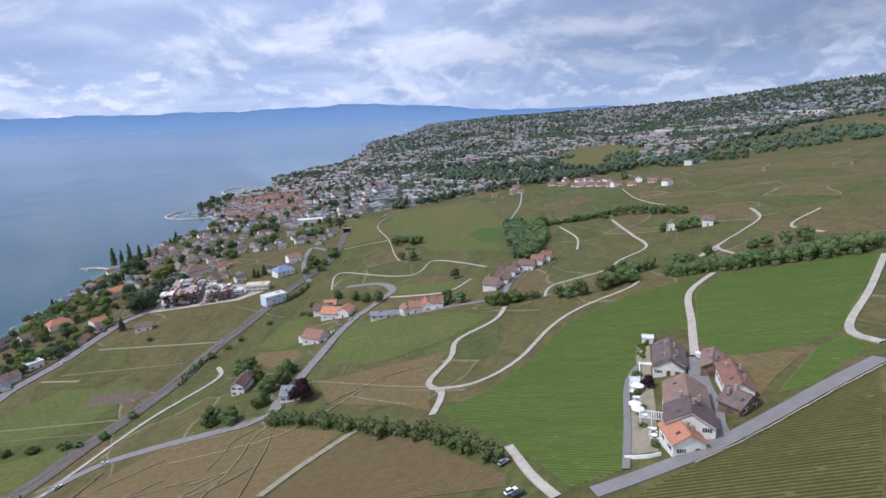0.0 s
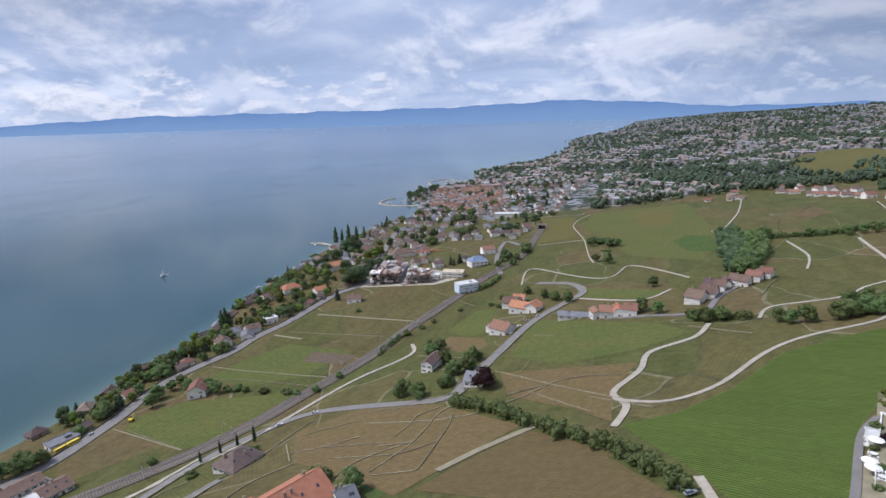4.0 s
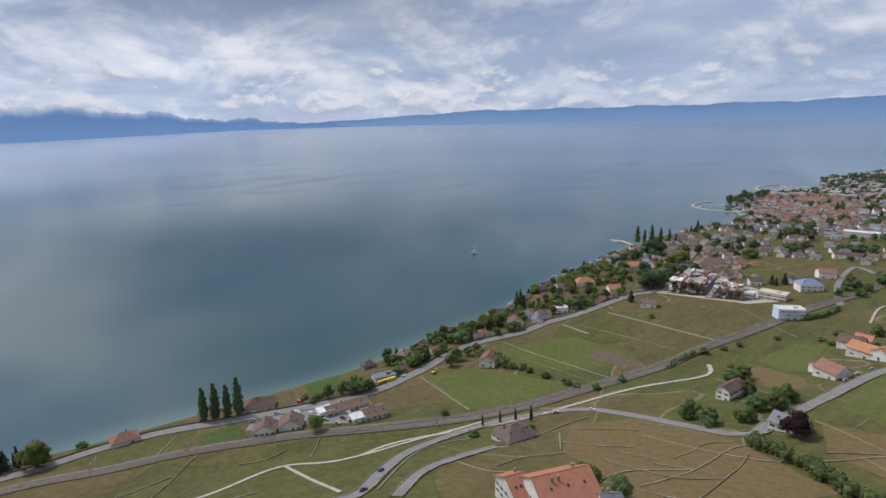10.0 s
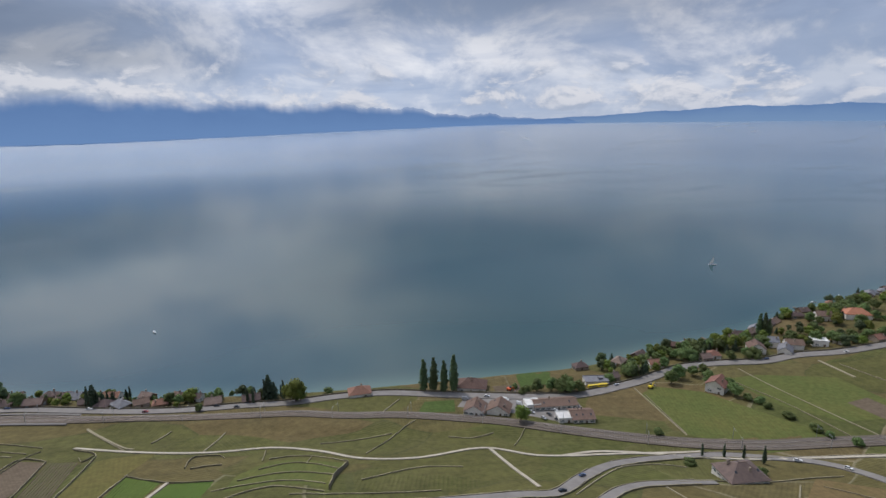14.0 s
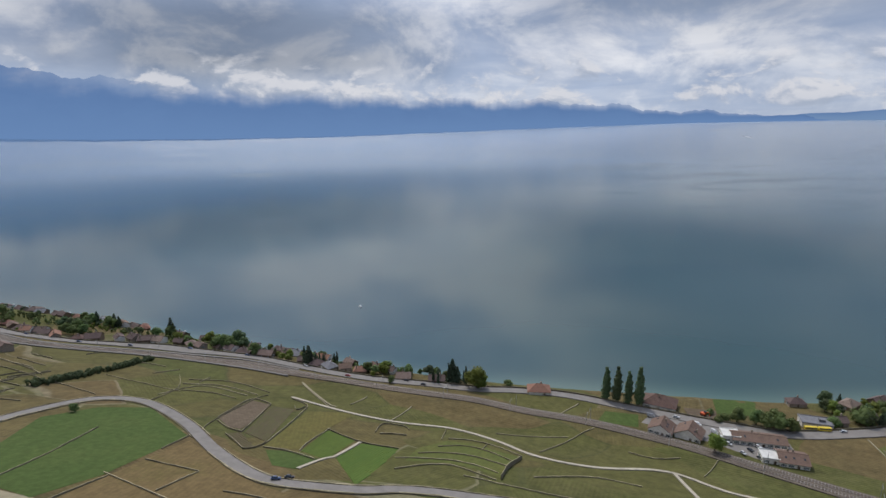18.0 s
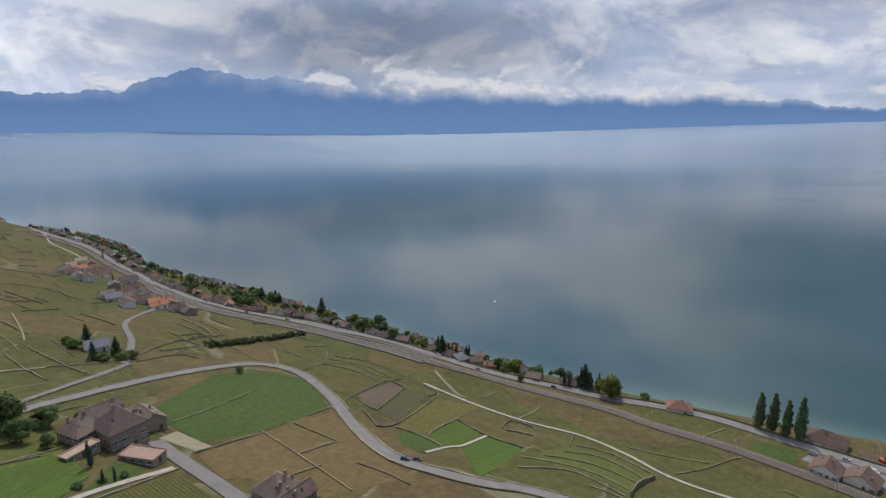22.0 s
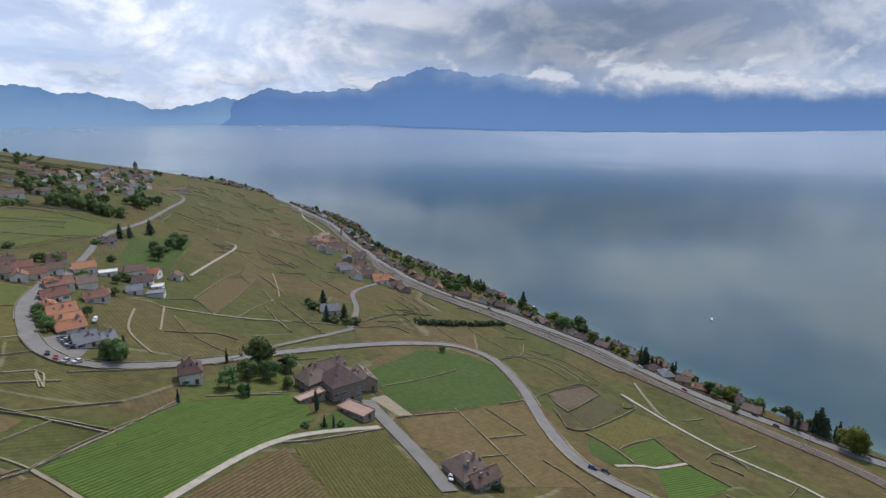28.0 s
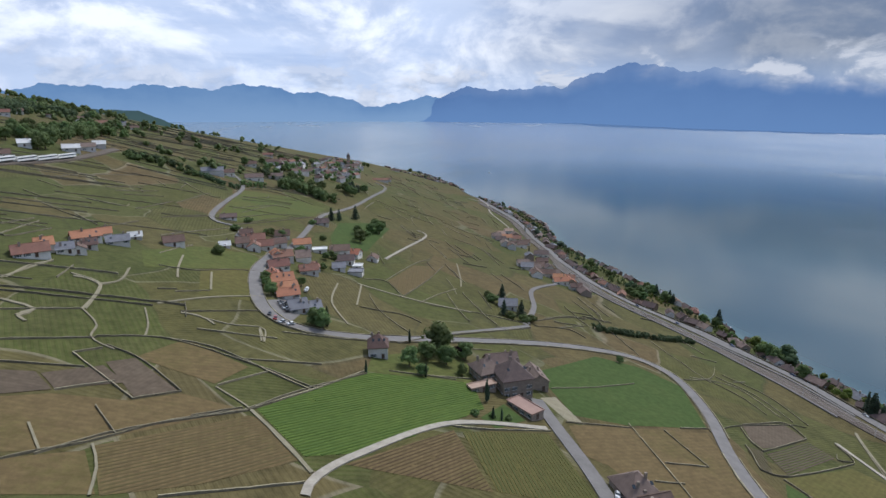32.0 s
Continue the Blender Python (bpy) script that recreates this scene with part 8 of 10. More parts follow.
hedge([(-73.4, -600.8), (-87.3, -587.8), (-98.7, -571.7), (-108.5, -564.2)], 6, 10, "dark green hedge along a terrace", leaf_poplar, 3.0)
hedge([(-253.9, -652.2), (-271.8, -662.9)], 14, 16, "dark green clump of trees below the village", leaf_dark, 3.0)
hedge([(-161.4, -701.8), (-165.7, -665.2), (-178.7, -668.5)], 8, 14, "garden trees between the ridge houses", leaf_poplar, 3.0)
hedge([(75.9, -620.4), (52.7, -621.9), (24.9, -680.8), (0.1, -771.1)], 13, 34, "green wood on the upper slope", leaf_green, 3.0)
hedge([(-20.9, -627.7), (-49.2, -619.8), (-72.7, -607.5)], 8, 14, "dark green shrub belt across the slope", leaf_poplar, 3.0)
hedge([(91.2, -771.2), (76.7, -894.4), (42.7, -914.8), (17.7, -897.5)], 14, 30, "dark green wood on the skyline", leaf_poplar, 3.0)
grow("red_tree", [(-65, 248.3, 12), (-123, -190.8, 6), (-107.5, -189.7, 6)])
grow("cypress", [(-195.5, 190.5, 8), (-190.8, 199.4, 8), (-186.2, 206.8, 8), (-178.2, 210.4, 8), (-377.3, -126.6, 8), (-375.6, -123.9, 8), (-375.1, -101.3, 8), (-347.9, -29.1, 8), (-346.9, -25.1, 8), (-345.6, -15.4, 8), (-345.9, -7.2, 8), (-368, -112.3, 8), (-348.3, -23.3, 8), (-349.4, -16.9, 8), (-386.7, -456.9, 9), (-501.9, -603.7, 9), (-109.7, -150.1, 9), (-106.7, -137, 5), (-104.3, -138.8, 5), (-95.4, -170.3, 5), (-72.4, -174.3, 5), (-107, -205.9, 6), (-74.6, -221.4, 8)])
grow("light_tree", [(-316.3, 326.6, 11), (-343.5, 462.3, 8), (-315.7, 402.3, 8), (-315.7, 492.3, 8), (-259.7, 123.2, 9), (-356.1, -62.5, 8), (-348.9, 4.3, 8), (-402.2, -204.8, 9), (-409.4, -214.5, 9), (-420.4, -208.3, 9)])
grow("poplar", [(-401.3, 693.5, 25), (-393.2, 698.1, 24), (-383, 698.6, 26), (-376.6, 711.4, 25), (-368.8, 720.3, 24), (-363.9, 729.2, 15), (-343.6, 606.1, 16), (-331.1, 367.6, 18), (-328.3, 369.8, 19), (-326, 371.9, 17), (-396.8, 685.8, 20), (-326.3, 83.5, 18), (-322.6, 89.5, 20), (-319.6, 95.5, 21), (-317.2, 101.5, 21)])
grow("conifer", [(-262.7, 449.2, 13), (-282.2, 522.5, 13), (-294.7, 536.5, 13), (-222, -288.8, 11), (-214.1, -258.3, 11), (-201.2, -259.3, 11), (-167.9, -472.7, 12), (-177.5, -479, 12), (-203.7, -504, 12), (-263.6, -658.5, 12)])
grow("leafy_tree", [(-118.6, 325.9, 6), (-116.9, 325.8, 5), (-119.6, 320.3, 5), (-120.8, 317.7, 6), (-81.5, 282.4, 6), (-85.5, 283.1, 7), (-85.8, 258.8, 5), (-90.2, 255.2, 7), (-81.3, 298.9, 6), (-87.4, 297.2, 7), (-91.6, 274.5, 5), (-91, 273.4, 7), (-98.3, 240.7, 6), (-100.2, 246.8, 7), (-113.1, 249.5, 6), (-111.5, 247.6, 6), (-105.5, 302.8, 5), (-107, 301.6, 6), (-62.9, 439.7, 7), (-64.1, 442.2, 5), (-55.1, 430.1, 7), (-51.2, 425.6, 6), (-42.3, 418.1, 7), (-41.5, 420.3, 5), (-78.1, 457.9, 6), (-78.6, 457.2, 5), (-137, 616.6, 6), (-134.7, 610.4, 7), (-128.3, 599.2, 6), (-123.8, 599.1, 5)], "hedge_tree")
grow("leafy_tree", [(-117.9, 570.1, 5), (-114.8, 570.7, 7), (-114.6, 590.6, 7), (-118.1, 593.2, 5), (-132.6, 587.9, 5), (-132.1, 583.8, 5), (-182.6, -656.7, 6), (-178.8, -655.3, 6), (-182.2, -636, 5), (-188.3, -638.6, 7), (-189.4, -609.7, 5), (-186.4, -610.6, 7), (-196, -595.3, 5), (-191.9, -600.2, 6), (-202.1, -594.1, 5), (-205, -592.6, 5), (-212.9, -659.4, 7), (-208.2, -656.7, 6)], "hedge_tree")


# ---------------------------------------------------------------- shore strip, town and woods
AREA = random.Random(21)
road_line = LINES["lake_road"][np.argsort(LINES["lake_road"][:, 1])]
rail_line = LINES["railway"][np.argsort(LINES["railway"][:, 1])]
ALL_WAYS = np.vstack([v for v in LINES.values()])
ROOFS = (roof_brown, roof_dark, roof_red, roof_brown, roof_grey, roof_orange, roof_manor)
ROOF_WORD = {"roof_brown_tiles": "brown-tiled", "roof_dark_tiles": "dark-roofed", "roof_red_tiles": "red-tiled", "roof_grey_sheet": "grey-roofed", "roof_orange_tiles": "orange-tiled", "roof_manor_tiles": "weathered brown-roofed"}


def shore_x(y):
    return float(smooth_interp(y, SHORE_Y, SHORE_X, 40.0))


def free(x, y, r, ways=7.0):
    if any((x - a) ** 2 + (y - b) ** 2 < (r + c) ** 2 for a, b, c in PLACED):
        return False
    return np.min((ALL_WAYS[:, 0] - x) ** 2 + (ALL_WAYS[:, 1] - y) ** 2) > (r + ways - 3.0) ** 2


def some_house(name, x, y, yaw, what, roofs=ROOFS, big=1.0, low=3.4, high=5.2, walls=(plaster,)):
    rm = AREA.choice(roofs)
    w, d = AREA.uniform(10, 15) * big, AREA.uniform(8.5, 11) * big
    kind = AREA.choice(("gable", "gable", "hip"))
    return house(name, x, y, yaw, w, d, AREA.uniform(low, high), "x", kind, rm, AREA.choice(walls), ROOF_WORD[rm.name] + " " + what, "house", what)


SHORE_TREES = []
# cottages and garden trees between the lake road and the water
y = -1480.0
while y < 640.0:
    x0, x1 = shore_x(y) + 5.0, float(np.interp(y, road_line[:, 1], road_line[:, 0])) - 8.0
    slope = math.degrees(math.atan2(shore_x(y - 10) - shore_x(y + 10), 20.0))
    dense = y < -20 or y > 190
    east = y < -35
    if x1 > x0 + 2 and dense:
        if east or AREA.random() < 0.6:
            for x in ((AREA.uniform(x0, x1),) if x1 - x0 < 22 else (AREA.uniform(x0, x0 + 8), AREA.uniform(x1 - 8, x1))):
                if free(x, y, 4.0, 4.0) and AREA.random() < 0.92:
                    some_house("cottage", x, y, 90 + slope + AREA.uniform(-35, 35), "cottage between the lake road and the shore", (roof_brown, roof_dark, roof_manor, roof_grey, roof_dark, roof_red, roof_dark), AREA.uniform(0.62, 0.88), 2.2, 3.4, (plaster, stone_house, wood_wall))
        for _ in range(2 if east else 5):
            x, yy = AREA.uniform(x0 - 3, x1 + 2), y + AREA.uniform(-6, 6)
            tall = AREA.uniform(2.5, 5.5) if east and AREA.random() < 0.8 else AREA.uniform(5, 10)
            if y < -420:
                SHORE_TREES.append((x, yy, tall, 0))
            elif free(x, yy, 0.8, 3.0):
                grow(AREA.choice(("dark_tree", "bush", "dark_tree", "leafy_tree", "leafy_tree", "conifer", "light_tree", "light_tree")), [(x, yy, tall)], "garden_tree")
    y += AREA.uniform(8, 12) * (1.0 if y > -700 else 1.6)

# shrubs and hedges that fill the gardens between the cottages
for y0 in range(-900, -40, 43):
    line_ = []
    for k_ in range(4):
        yy = y0 + k_ * 13
        xr = float(np.interp(yy, road_line[:, 1], road_line[:, 0])) - 7.0
        line_.append((0.5 * (xr + shore_x(yy)) + AREA.uniform(-3, 3), yy))
    room = float(np.interp(y0, road_line[:, 1], road_line[:, 0])) - 7.0 - shore_x(y0)
    if room > 6:
        hedge(line_, 3.4, min(room * 0.8, 24.0), "tangled garden shrubs between the lakeside cottages", AREA.choice((leaf_green, leaf_poplar, leaf_green, leaf_light)), 2.6)

# the town's near quarter, with the old red-roofed core by its harbour
made = 0
OLD_TOWN = [(-370.3, 1013), (-295.2, 968.5), (-247.7, 980.4), (-222.6, 1035.1), (-260.3, 1189.3), (-337.9, 1328.9), (-463.6, 1392.1), (-436, 1210.1)]
for _ in range(5200):
    x, y = AREA.uniform(-470, -40), AREA.uniform(560, 1430)
    s = x - shore_x(y)
    old = inside(OLD_TOWN, x, y)
    rail_x = float(np.interp(y, rail_line[:, 1], rail_line[:, 0])) if y < 760 else -110 + (y - 760) * 0.06
    if s < 14 or x > rail_x - 14 or made > 470 or (y > 1290 and not old):
        continue
    if not old and (AREA.random() < 0.5 or (-235 < x < -120 and 590 < y < 700) or (-210 < x < -110 and 800 < y < 900)):
        continue
    r = 2.6 if old else 5.6
    if not free(x, y, r, 6.0):
        continue
    made += 1
    if old:
        some_house("old_town_house", x, y, AREA.choice((8, 98)) + AREA.uniform(-8, 8), "old-town house near the harbour", (roof_red, roof_red, roof_red, roof_brown), 0.78)
    else:
        some_house("town_house", x, y, AREA.choice((5, 95, 35)) + AREA.uniform(-12, 12), "town house among gardens", (roof_brown, roof_dark, roof_grey, roof_manor, roof_dark, roof_brown), 0.84)
for _ in range(420):
    x, y = AREA.uniform(-470, -60), AREA.uniform(540, 1290)
    if x - shore_x(y) > 4 and x < -110 and free(x, y, 1.0, 3.0) and not (-235 < x < -120 and 590 < y < 700):
        grow(AREA.choice(("leafy_tree", "bush", "dark_tree", "dark_tree", "conifer")), [(x, y, AREA.uniform(6, 14))], "town_tree")


def islands(kind, label, category, spots, build, mats):
    """Many small far pieces in one mesh."""
    V, F, M = [], [], []
    n = 0
    for sp in spots:
        v, f, m = build(*sp)
        V.append(v)
        F += [tuple(i + n for i in q) for q in f]
        M += m
        n += len(v)
    me = bpy.data.meshes.new(kind)
    me.from_pydata(np.vstack(V).tolist(), [], F)
    for mt in mats:
        me.materials.append(mt)
    me.polygons.foreach_set("material_index", M)
    return tagged(new(kind, me), label, category, kind="stuff")


def far_house(x, y, yaw, w, d, h, roof_slot, flat_top):
    c, s = math.cos(yaw), math.sin(yaw)
    z = float(ground_z(x, y))
    k = float(far_ease(x, y)) if math.hypot(x, y) > 2200 else 1.0
    rise = 0.6 if flat_top else d * 0.32
    P_ = [(-w / 2, -d / 2, -3), (w / 2, -d / 2, -3), (w / 2, d / 2, -3), (-w / 2, d / 2, -3), (-w / 2, -d / 2, h), (w / 2, -d / 2, h), (w / 2, d / 2, h), (-w / 2, d / 2, h)]
    o = 0.6
    P_ += [(-w / 2 - o, -d / 2 - o, h - 0.1), (w / 2 + o, -d / 2 - o, h - 0.1), (w / 2 + o, d / 2 + o, h - 0.1), (-w / 2 - o, d / 2 + o, h - 0.1), (-w / 2, 0, h + rise), (w / 2, 0, h + rise)]
    v = np.array([(x + (a * c - b * s) * k, y + (a * s + b * c) * k, z + q * k) for a, b, q in P_])
    f = [(0, 1, 5, 4), (1, 2, 6, 5), (2, 3, 7, 6), (3, 0, 4, 7), (8, 9, 13, 12), (10, 11, 12, 13), (9, 10, 13), (11, 8, 12)]
    return v, f, [0, 0, 0, 0] + [roof_slot] * 4


ICO = bmesh.new()
bmesh.ops.create_icosphere(ICO, subdivisions=1, radius=1.0)
ICO_V = np.array([tuple(v.co) for v in ICO.verts])
ICO_F = [tuple(v.index for v in f.verts) for f in ICO.faces]
ICO.free()


def far_tree(x, y, tall, slot):
    rs = np.random.RandomState(int(abs(x * 13 + y * 7)) % 100000)
    z = float(ground_z(x, y))
    V, F = [], []
    k = float(far_ease(x, y)) if math.hypot(x, y) > 2200 else 1.0
    for i in range(3):
        c = np.array([rs.uniform(-0.3, 0.3), rs.uniform(-0.3, 0.3), 0.42 + 0.18 * i]) * tall * k
        r = tall * k * rs.uniform(0.26, 0.40)
        v = ICO_V * rs.uniform(0.7, 1.15, (len(ICO_V), 1)) * r * (1, 1, 0.95) + c + (x, y, z)
        F += [tuple(q + len(ICO_V) * i for q in f) for f in ICO_F]
        V.append(v)
    return np.vstack(V), F, [slot] * len(F)


def patch_noise(x, y, s):
    return noise.noise(Vector((x / s, y / s, 3.7)))


def town_side(x, y):
    """Positive inside the built-up land."""
    edge = np.interp(x, (-300, -142, 42, 180, 366, 504, 900, 1500), (800, 890, 1000, 1010, 1040, 1080, 1300, 1500))
    return y - edge


def spread(n, lo, hi, a0, a1, accept):
    got, tries = [], 0
    while len(got) < n and tries < n * 30:
        tries += 1
        r, a = math.exp(AREA.uniform(math.log(lo), math.log(hi))), radians(AREA.uniform(a0, a1))
        x, y = -math.sin(a) * r, math.cos(a) * r
        if accept(x, y, r):
            got.append((x, y))
    return got


TOWN_FIELD = [(282.2, 1195.8), (330, 1450), (426.5, 1600), (524, 1575.4), (540, 1400), (520.4, 1285.3), (434.9, 1084.6), (385.1, 1035), (334.5, 1070), (279.7, 1111.8)]
field(field_olive, TOWN_FIELD, 75, False, 0.6)


def town_ok(x, y, r):
    s = x - shore_x(y)
    if s < 14 or town_side(x, y) < 0 or (y < 1290 and x < -60) or ground_z(x, y) < water_z(x, y) + 1.0 or inside(TOWN_FIELD, x, y):
        return False
    p = patch_noise(x, y, 210) + 0.30 * patch_noise(x + 400, y, 620)
    return p > -0.04 - (0.10 if s < 500 else 0.0) + (0.06 if r < 1500 and x > 0 else 0.0)


spots = []
for x, y in spread(4300, 1000, 4750, -43, 23, town_ok):
    flat_top = AREA.random() < 0.10
    big = AREA.uniform(0.8, 1.25) * (1.7 if flat_top and AREA.random() < 0.4 else 1.0)
    spots.append((x, y, AREA.uniform(0, 3.14), 12.5 * big, 9.5 * big, AREA.uniform(5, 8) * (1.5 if flat_top else 1.0), AREA.choice((1, 1, 2, 3, 3)) if not flat_top else 4, flat_top))
    if flat_top and big > 1.4:
        spots[-1] = spots[-1][:2] + (math.atan2(y, x) - 1.57 + AREA.uniform(-0.3, 0.3), 30.0 * big, 13.0 * big, 8.0, 4, True)
# distance haze is put into these colours: greyer and flatter than the near houses
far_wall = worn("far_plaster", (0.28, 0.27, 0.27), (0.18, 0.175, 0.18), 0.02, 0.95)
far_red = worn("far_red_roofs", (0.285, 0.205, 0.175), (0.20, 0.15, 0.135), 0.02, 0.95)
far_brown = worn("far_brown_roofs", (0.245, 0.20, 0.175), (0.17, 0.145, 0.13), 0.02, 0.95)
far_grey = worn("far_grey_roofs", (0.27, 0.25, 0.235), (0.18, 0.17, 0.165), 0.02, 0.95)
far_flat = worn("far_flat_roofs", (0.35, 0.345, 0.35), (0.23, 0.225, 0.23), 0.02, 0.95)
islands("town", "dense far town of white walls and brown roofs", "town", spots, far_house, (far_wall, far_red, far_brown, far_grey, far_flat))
house("commercial_building", 674, 1955, -19, 95, 26, 9.0, "x", "flat", far_flat, plaster, "long white flat-roofed commercial building in the town")
house("commercial_building", 755, 1661, -24, 131, 26, 9.0, "x", "flat", far_flat, plaster, "long white flat-roofed commercial building in the town")
house("commercial_building", 834, 1417, -30, 101, 22, 9.0, "x", "flat", far_flat, plaster, "long white flat-roofed commercial building in the town")
house("commercial_building", 1236, 1783, -35, 111, 24, 9.0, "x", "flat", far_flat, plaster, "long white flat-roofed commercial building in the town")
for i, (x, y) in enumerate(((223, 988), (247, 981), (252, 907), (268, 914), (259, 823), (274, 831), (266, 769), (298, 768), (300, 680), (149, 1001), (168, 1022), (145, 913), (238, 940), (262, 870), (236, 1005))):
    house("hill_house", x, y, (20, 65, 110)[i % 3], 11.0 + i % 4, 9.0, 5.0 + 0.5 * (i % 3), "x", "gable", (roof_red, roof_brown, roof_red, roof_manor)[i % 4], plaster, "pale plastered house with a tiled roof on the hill", "house", "hill village houses")
house("commercial_building", 454, 925, 20, 34, 16, 6.0, "x", "flat", roof_blue, plaster, "white hall with a blue roof on the hill")
hedge([(117, 1202), (199, 1107), (267, 1061), (323, 1030), (365, 1028), (405, 1049), (448, 1062)], 10, 16, "long green belt of trees below the town", leaf_poplar, 4.0)
hedge([(465, 1015), (494, 1043), (487, 960), (513, 880)], 9, 18, "green trees round the hall on the hill", leaf_poplar, 4.0)
hedge([(301, 834), (325, 900), (353, 985)], 7, 8, "green hedge beside the hill village", leaf_poplar, 4.0)
# far leaves have haze mixed into their green, bluer than near ones
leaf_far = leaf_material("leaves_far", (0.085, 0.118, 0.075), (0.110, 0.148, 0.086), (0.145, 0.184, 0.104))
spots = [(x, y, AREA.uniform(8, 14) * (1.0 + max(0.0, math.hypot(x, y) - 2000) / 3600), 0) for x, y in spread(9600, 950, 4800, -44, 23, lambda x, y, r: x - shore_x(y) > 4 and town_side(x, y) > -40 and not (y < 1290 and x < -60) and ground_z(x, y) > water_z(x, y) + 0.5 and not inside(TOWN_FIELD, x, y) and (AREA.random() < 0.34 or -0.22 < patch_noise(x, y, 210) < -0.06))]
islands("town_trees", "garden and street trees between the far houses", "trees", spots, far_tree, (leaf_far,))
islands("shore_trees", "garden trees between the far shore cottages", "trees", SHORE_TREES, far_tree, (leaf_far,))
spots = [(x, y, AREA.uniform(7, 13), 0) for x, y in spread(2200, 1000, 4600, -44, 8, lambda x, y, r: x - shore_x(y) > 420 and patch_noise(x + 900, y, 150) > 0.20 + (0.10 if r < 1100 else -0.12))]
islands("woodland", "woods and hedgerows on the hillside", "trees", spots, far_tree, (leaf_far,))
spots = [(x, y, AREA.uniform(6, 12), 0) for x, y in spread(100, 520, 1500, 160, 192, lambda x, y, r: x - shore_x(y) > 430 + 0 * r and patch_noise(x, y + 300, 120) > 0.10)]
spots += [(x, y, AREA.uniform(6, 12), 0) for x, y in spread(170, 800, 1500, 178, 192, lambda x, y, r: x - shore_x(y) > 560)]
islands("woodland_east", "woods and hedges among the upper vineyards", "trees", spots, far_tree, (leaf_green,))

# terrace walls along the contours, and some that run down the slope
made = 0
for _ in range(2600):
    if made >= 330:
        break
    east = AREA.random() < 0.80
    x, y = (AREA.uniform(-640, 160), AREA.uniform(-1150, -225)) if east else (AREA.uniform(-320, 330), AREA.uniform(-120, 820))
    s = x - shore_x(y)
    if s < 85 or s > 620 or not free(x, y, 6.0, 6.0):
        continue
    if not east and (town_side(x, y) > -30 or AREA.random() < 0.6 or (s < 300 and y > 120)):
        continue
    # east of the village the slope folds, and its terraces run across the fall of the main hill
    folded = east and x > -0.42 * -y
    steep = AREA.random() < (0.14 if folded else 0.22)
    bend, p = AREA.uniform(-0.03, 0.03), [(x, y)]
    for i in range(AREA.randrange(2, 4) if steep else AREA.randrange(6, 15) if folded else AREA.randrange(3, 9)):
        qx, qy = p[-1]
        gx = float(ground_z(qx + 3, qy) - ground_z(qx - 3, qy))
        gy = float(ground_z(qx, qy + 3) - ground_z(qx, qy - 3))
        t = math.atan2(gx, -gy) + bend * i + (1.57 if steep else 0.0) + AREA.uniform(-0.10, 0.10)
        if folded:
            t = (1.57 if steep else 0.0) + math.atan2(qy, qx) + 1.57 + 0.22 * math.sin(qx * 0.02 + qy * 0.011) + AREA.uniform(-0.06, 0.06)
        p.append((qx + math.cos(t) * 7.5, qy + math.sin(t) * 7.5))
    if not all(free(*q, 1.5, 4.5) for q in p):
        continue
    made += 1
    far_off = math.hypot(x, y)
    field_wall(p, AREA.uniform(0.5, 0.85) * (1.0 + max(0.0, far_off - 400) / 1900), None if AREA.random() < 0.75 else stone_wall, "terrace_wall")


def plain_house(x, y, yaw, w, d, h, roof):
    r = root("village_house", x, y, float(ground_z(x, y)), yaw, ROOF_WORD[roof.name] + " house of the village on the ridge", "house", "ridge village houses")
    part("wall", box_bm(0, 0, h / 2 - 1.0, w, d, h + 2.0), plaster, r)
    bm = bmesh.new()
    o, up_ = 0.5, d * 0.36
    v = [bm.verts.new(p) for p in ((-w / 2 - o, -d / 2 - o, h - 0.2), (w / 2 + o, -d / 2 - o, h - 0.2), (w / 2 + o, d / 2 + o, h - 0.2), (-w / 2 - o, d / 2 + o, h - 0.2), (-w / 2 - o, 0, h + up_), (w / 2 + o, 0, h + up_))]
    for f in ((0, 1, 5, 4), (2, 3, 4, 5), (1, 2, 5), (3, 0, 4), (3, 2, 1, 0)):
        bm.faces.new([v[i] for i in f])
    part("roof", bm, roof, r)
    part("chimney", box_bm(w * 0.22, d * 0.12, h + up_ * 0.9, 0.7, 0.7, 1.8), plaster, r)


RIDGE = [(-170, -735), (-235, -690), (-300, -760), (-400, -960), (-520, -1250), (-470, -1290), (-330, -1010), (-240, -890)]
made = 0
for _ in range(900):
    x, y = AREA.uniform(-530, -160), AREA.uniform(-1300, -680)
    if made < 52 and inside(RIDGE, x, y) and free(x, y, 4.5, 5.0):
        made += 1
        PLACED.append((x, y, 5.5))
        plain_house(x, y, AREA.choice((20, 110, 60)) + AREA.uniform(-12, 12), AREA.uniform(8, 13), AREA.uniform(7, 9), AREA.uniform(4, 6.5), AREA.choice((roof_brown, roof_brown, roof_dark, roof_manor, roof_red, roof_grey)))
spots = [(x, y, AREA.uniform(5, 9), 0) for x, y in ((AREA.uniform(-540, -150), AREA.uniform(-1310, -600)) for _ in range(700)) if inside(RIDGE, x, y) and free(x, y, 0.5, 3.0)][:110]
islands("village_trees", "garden trees between the ridge village houses", "trees", spots, far_tree, (leaf_green,))


# ---------------------------------------------------------------- railway furniture
rail_bed = bpy.data.objects["railway"]


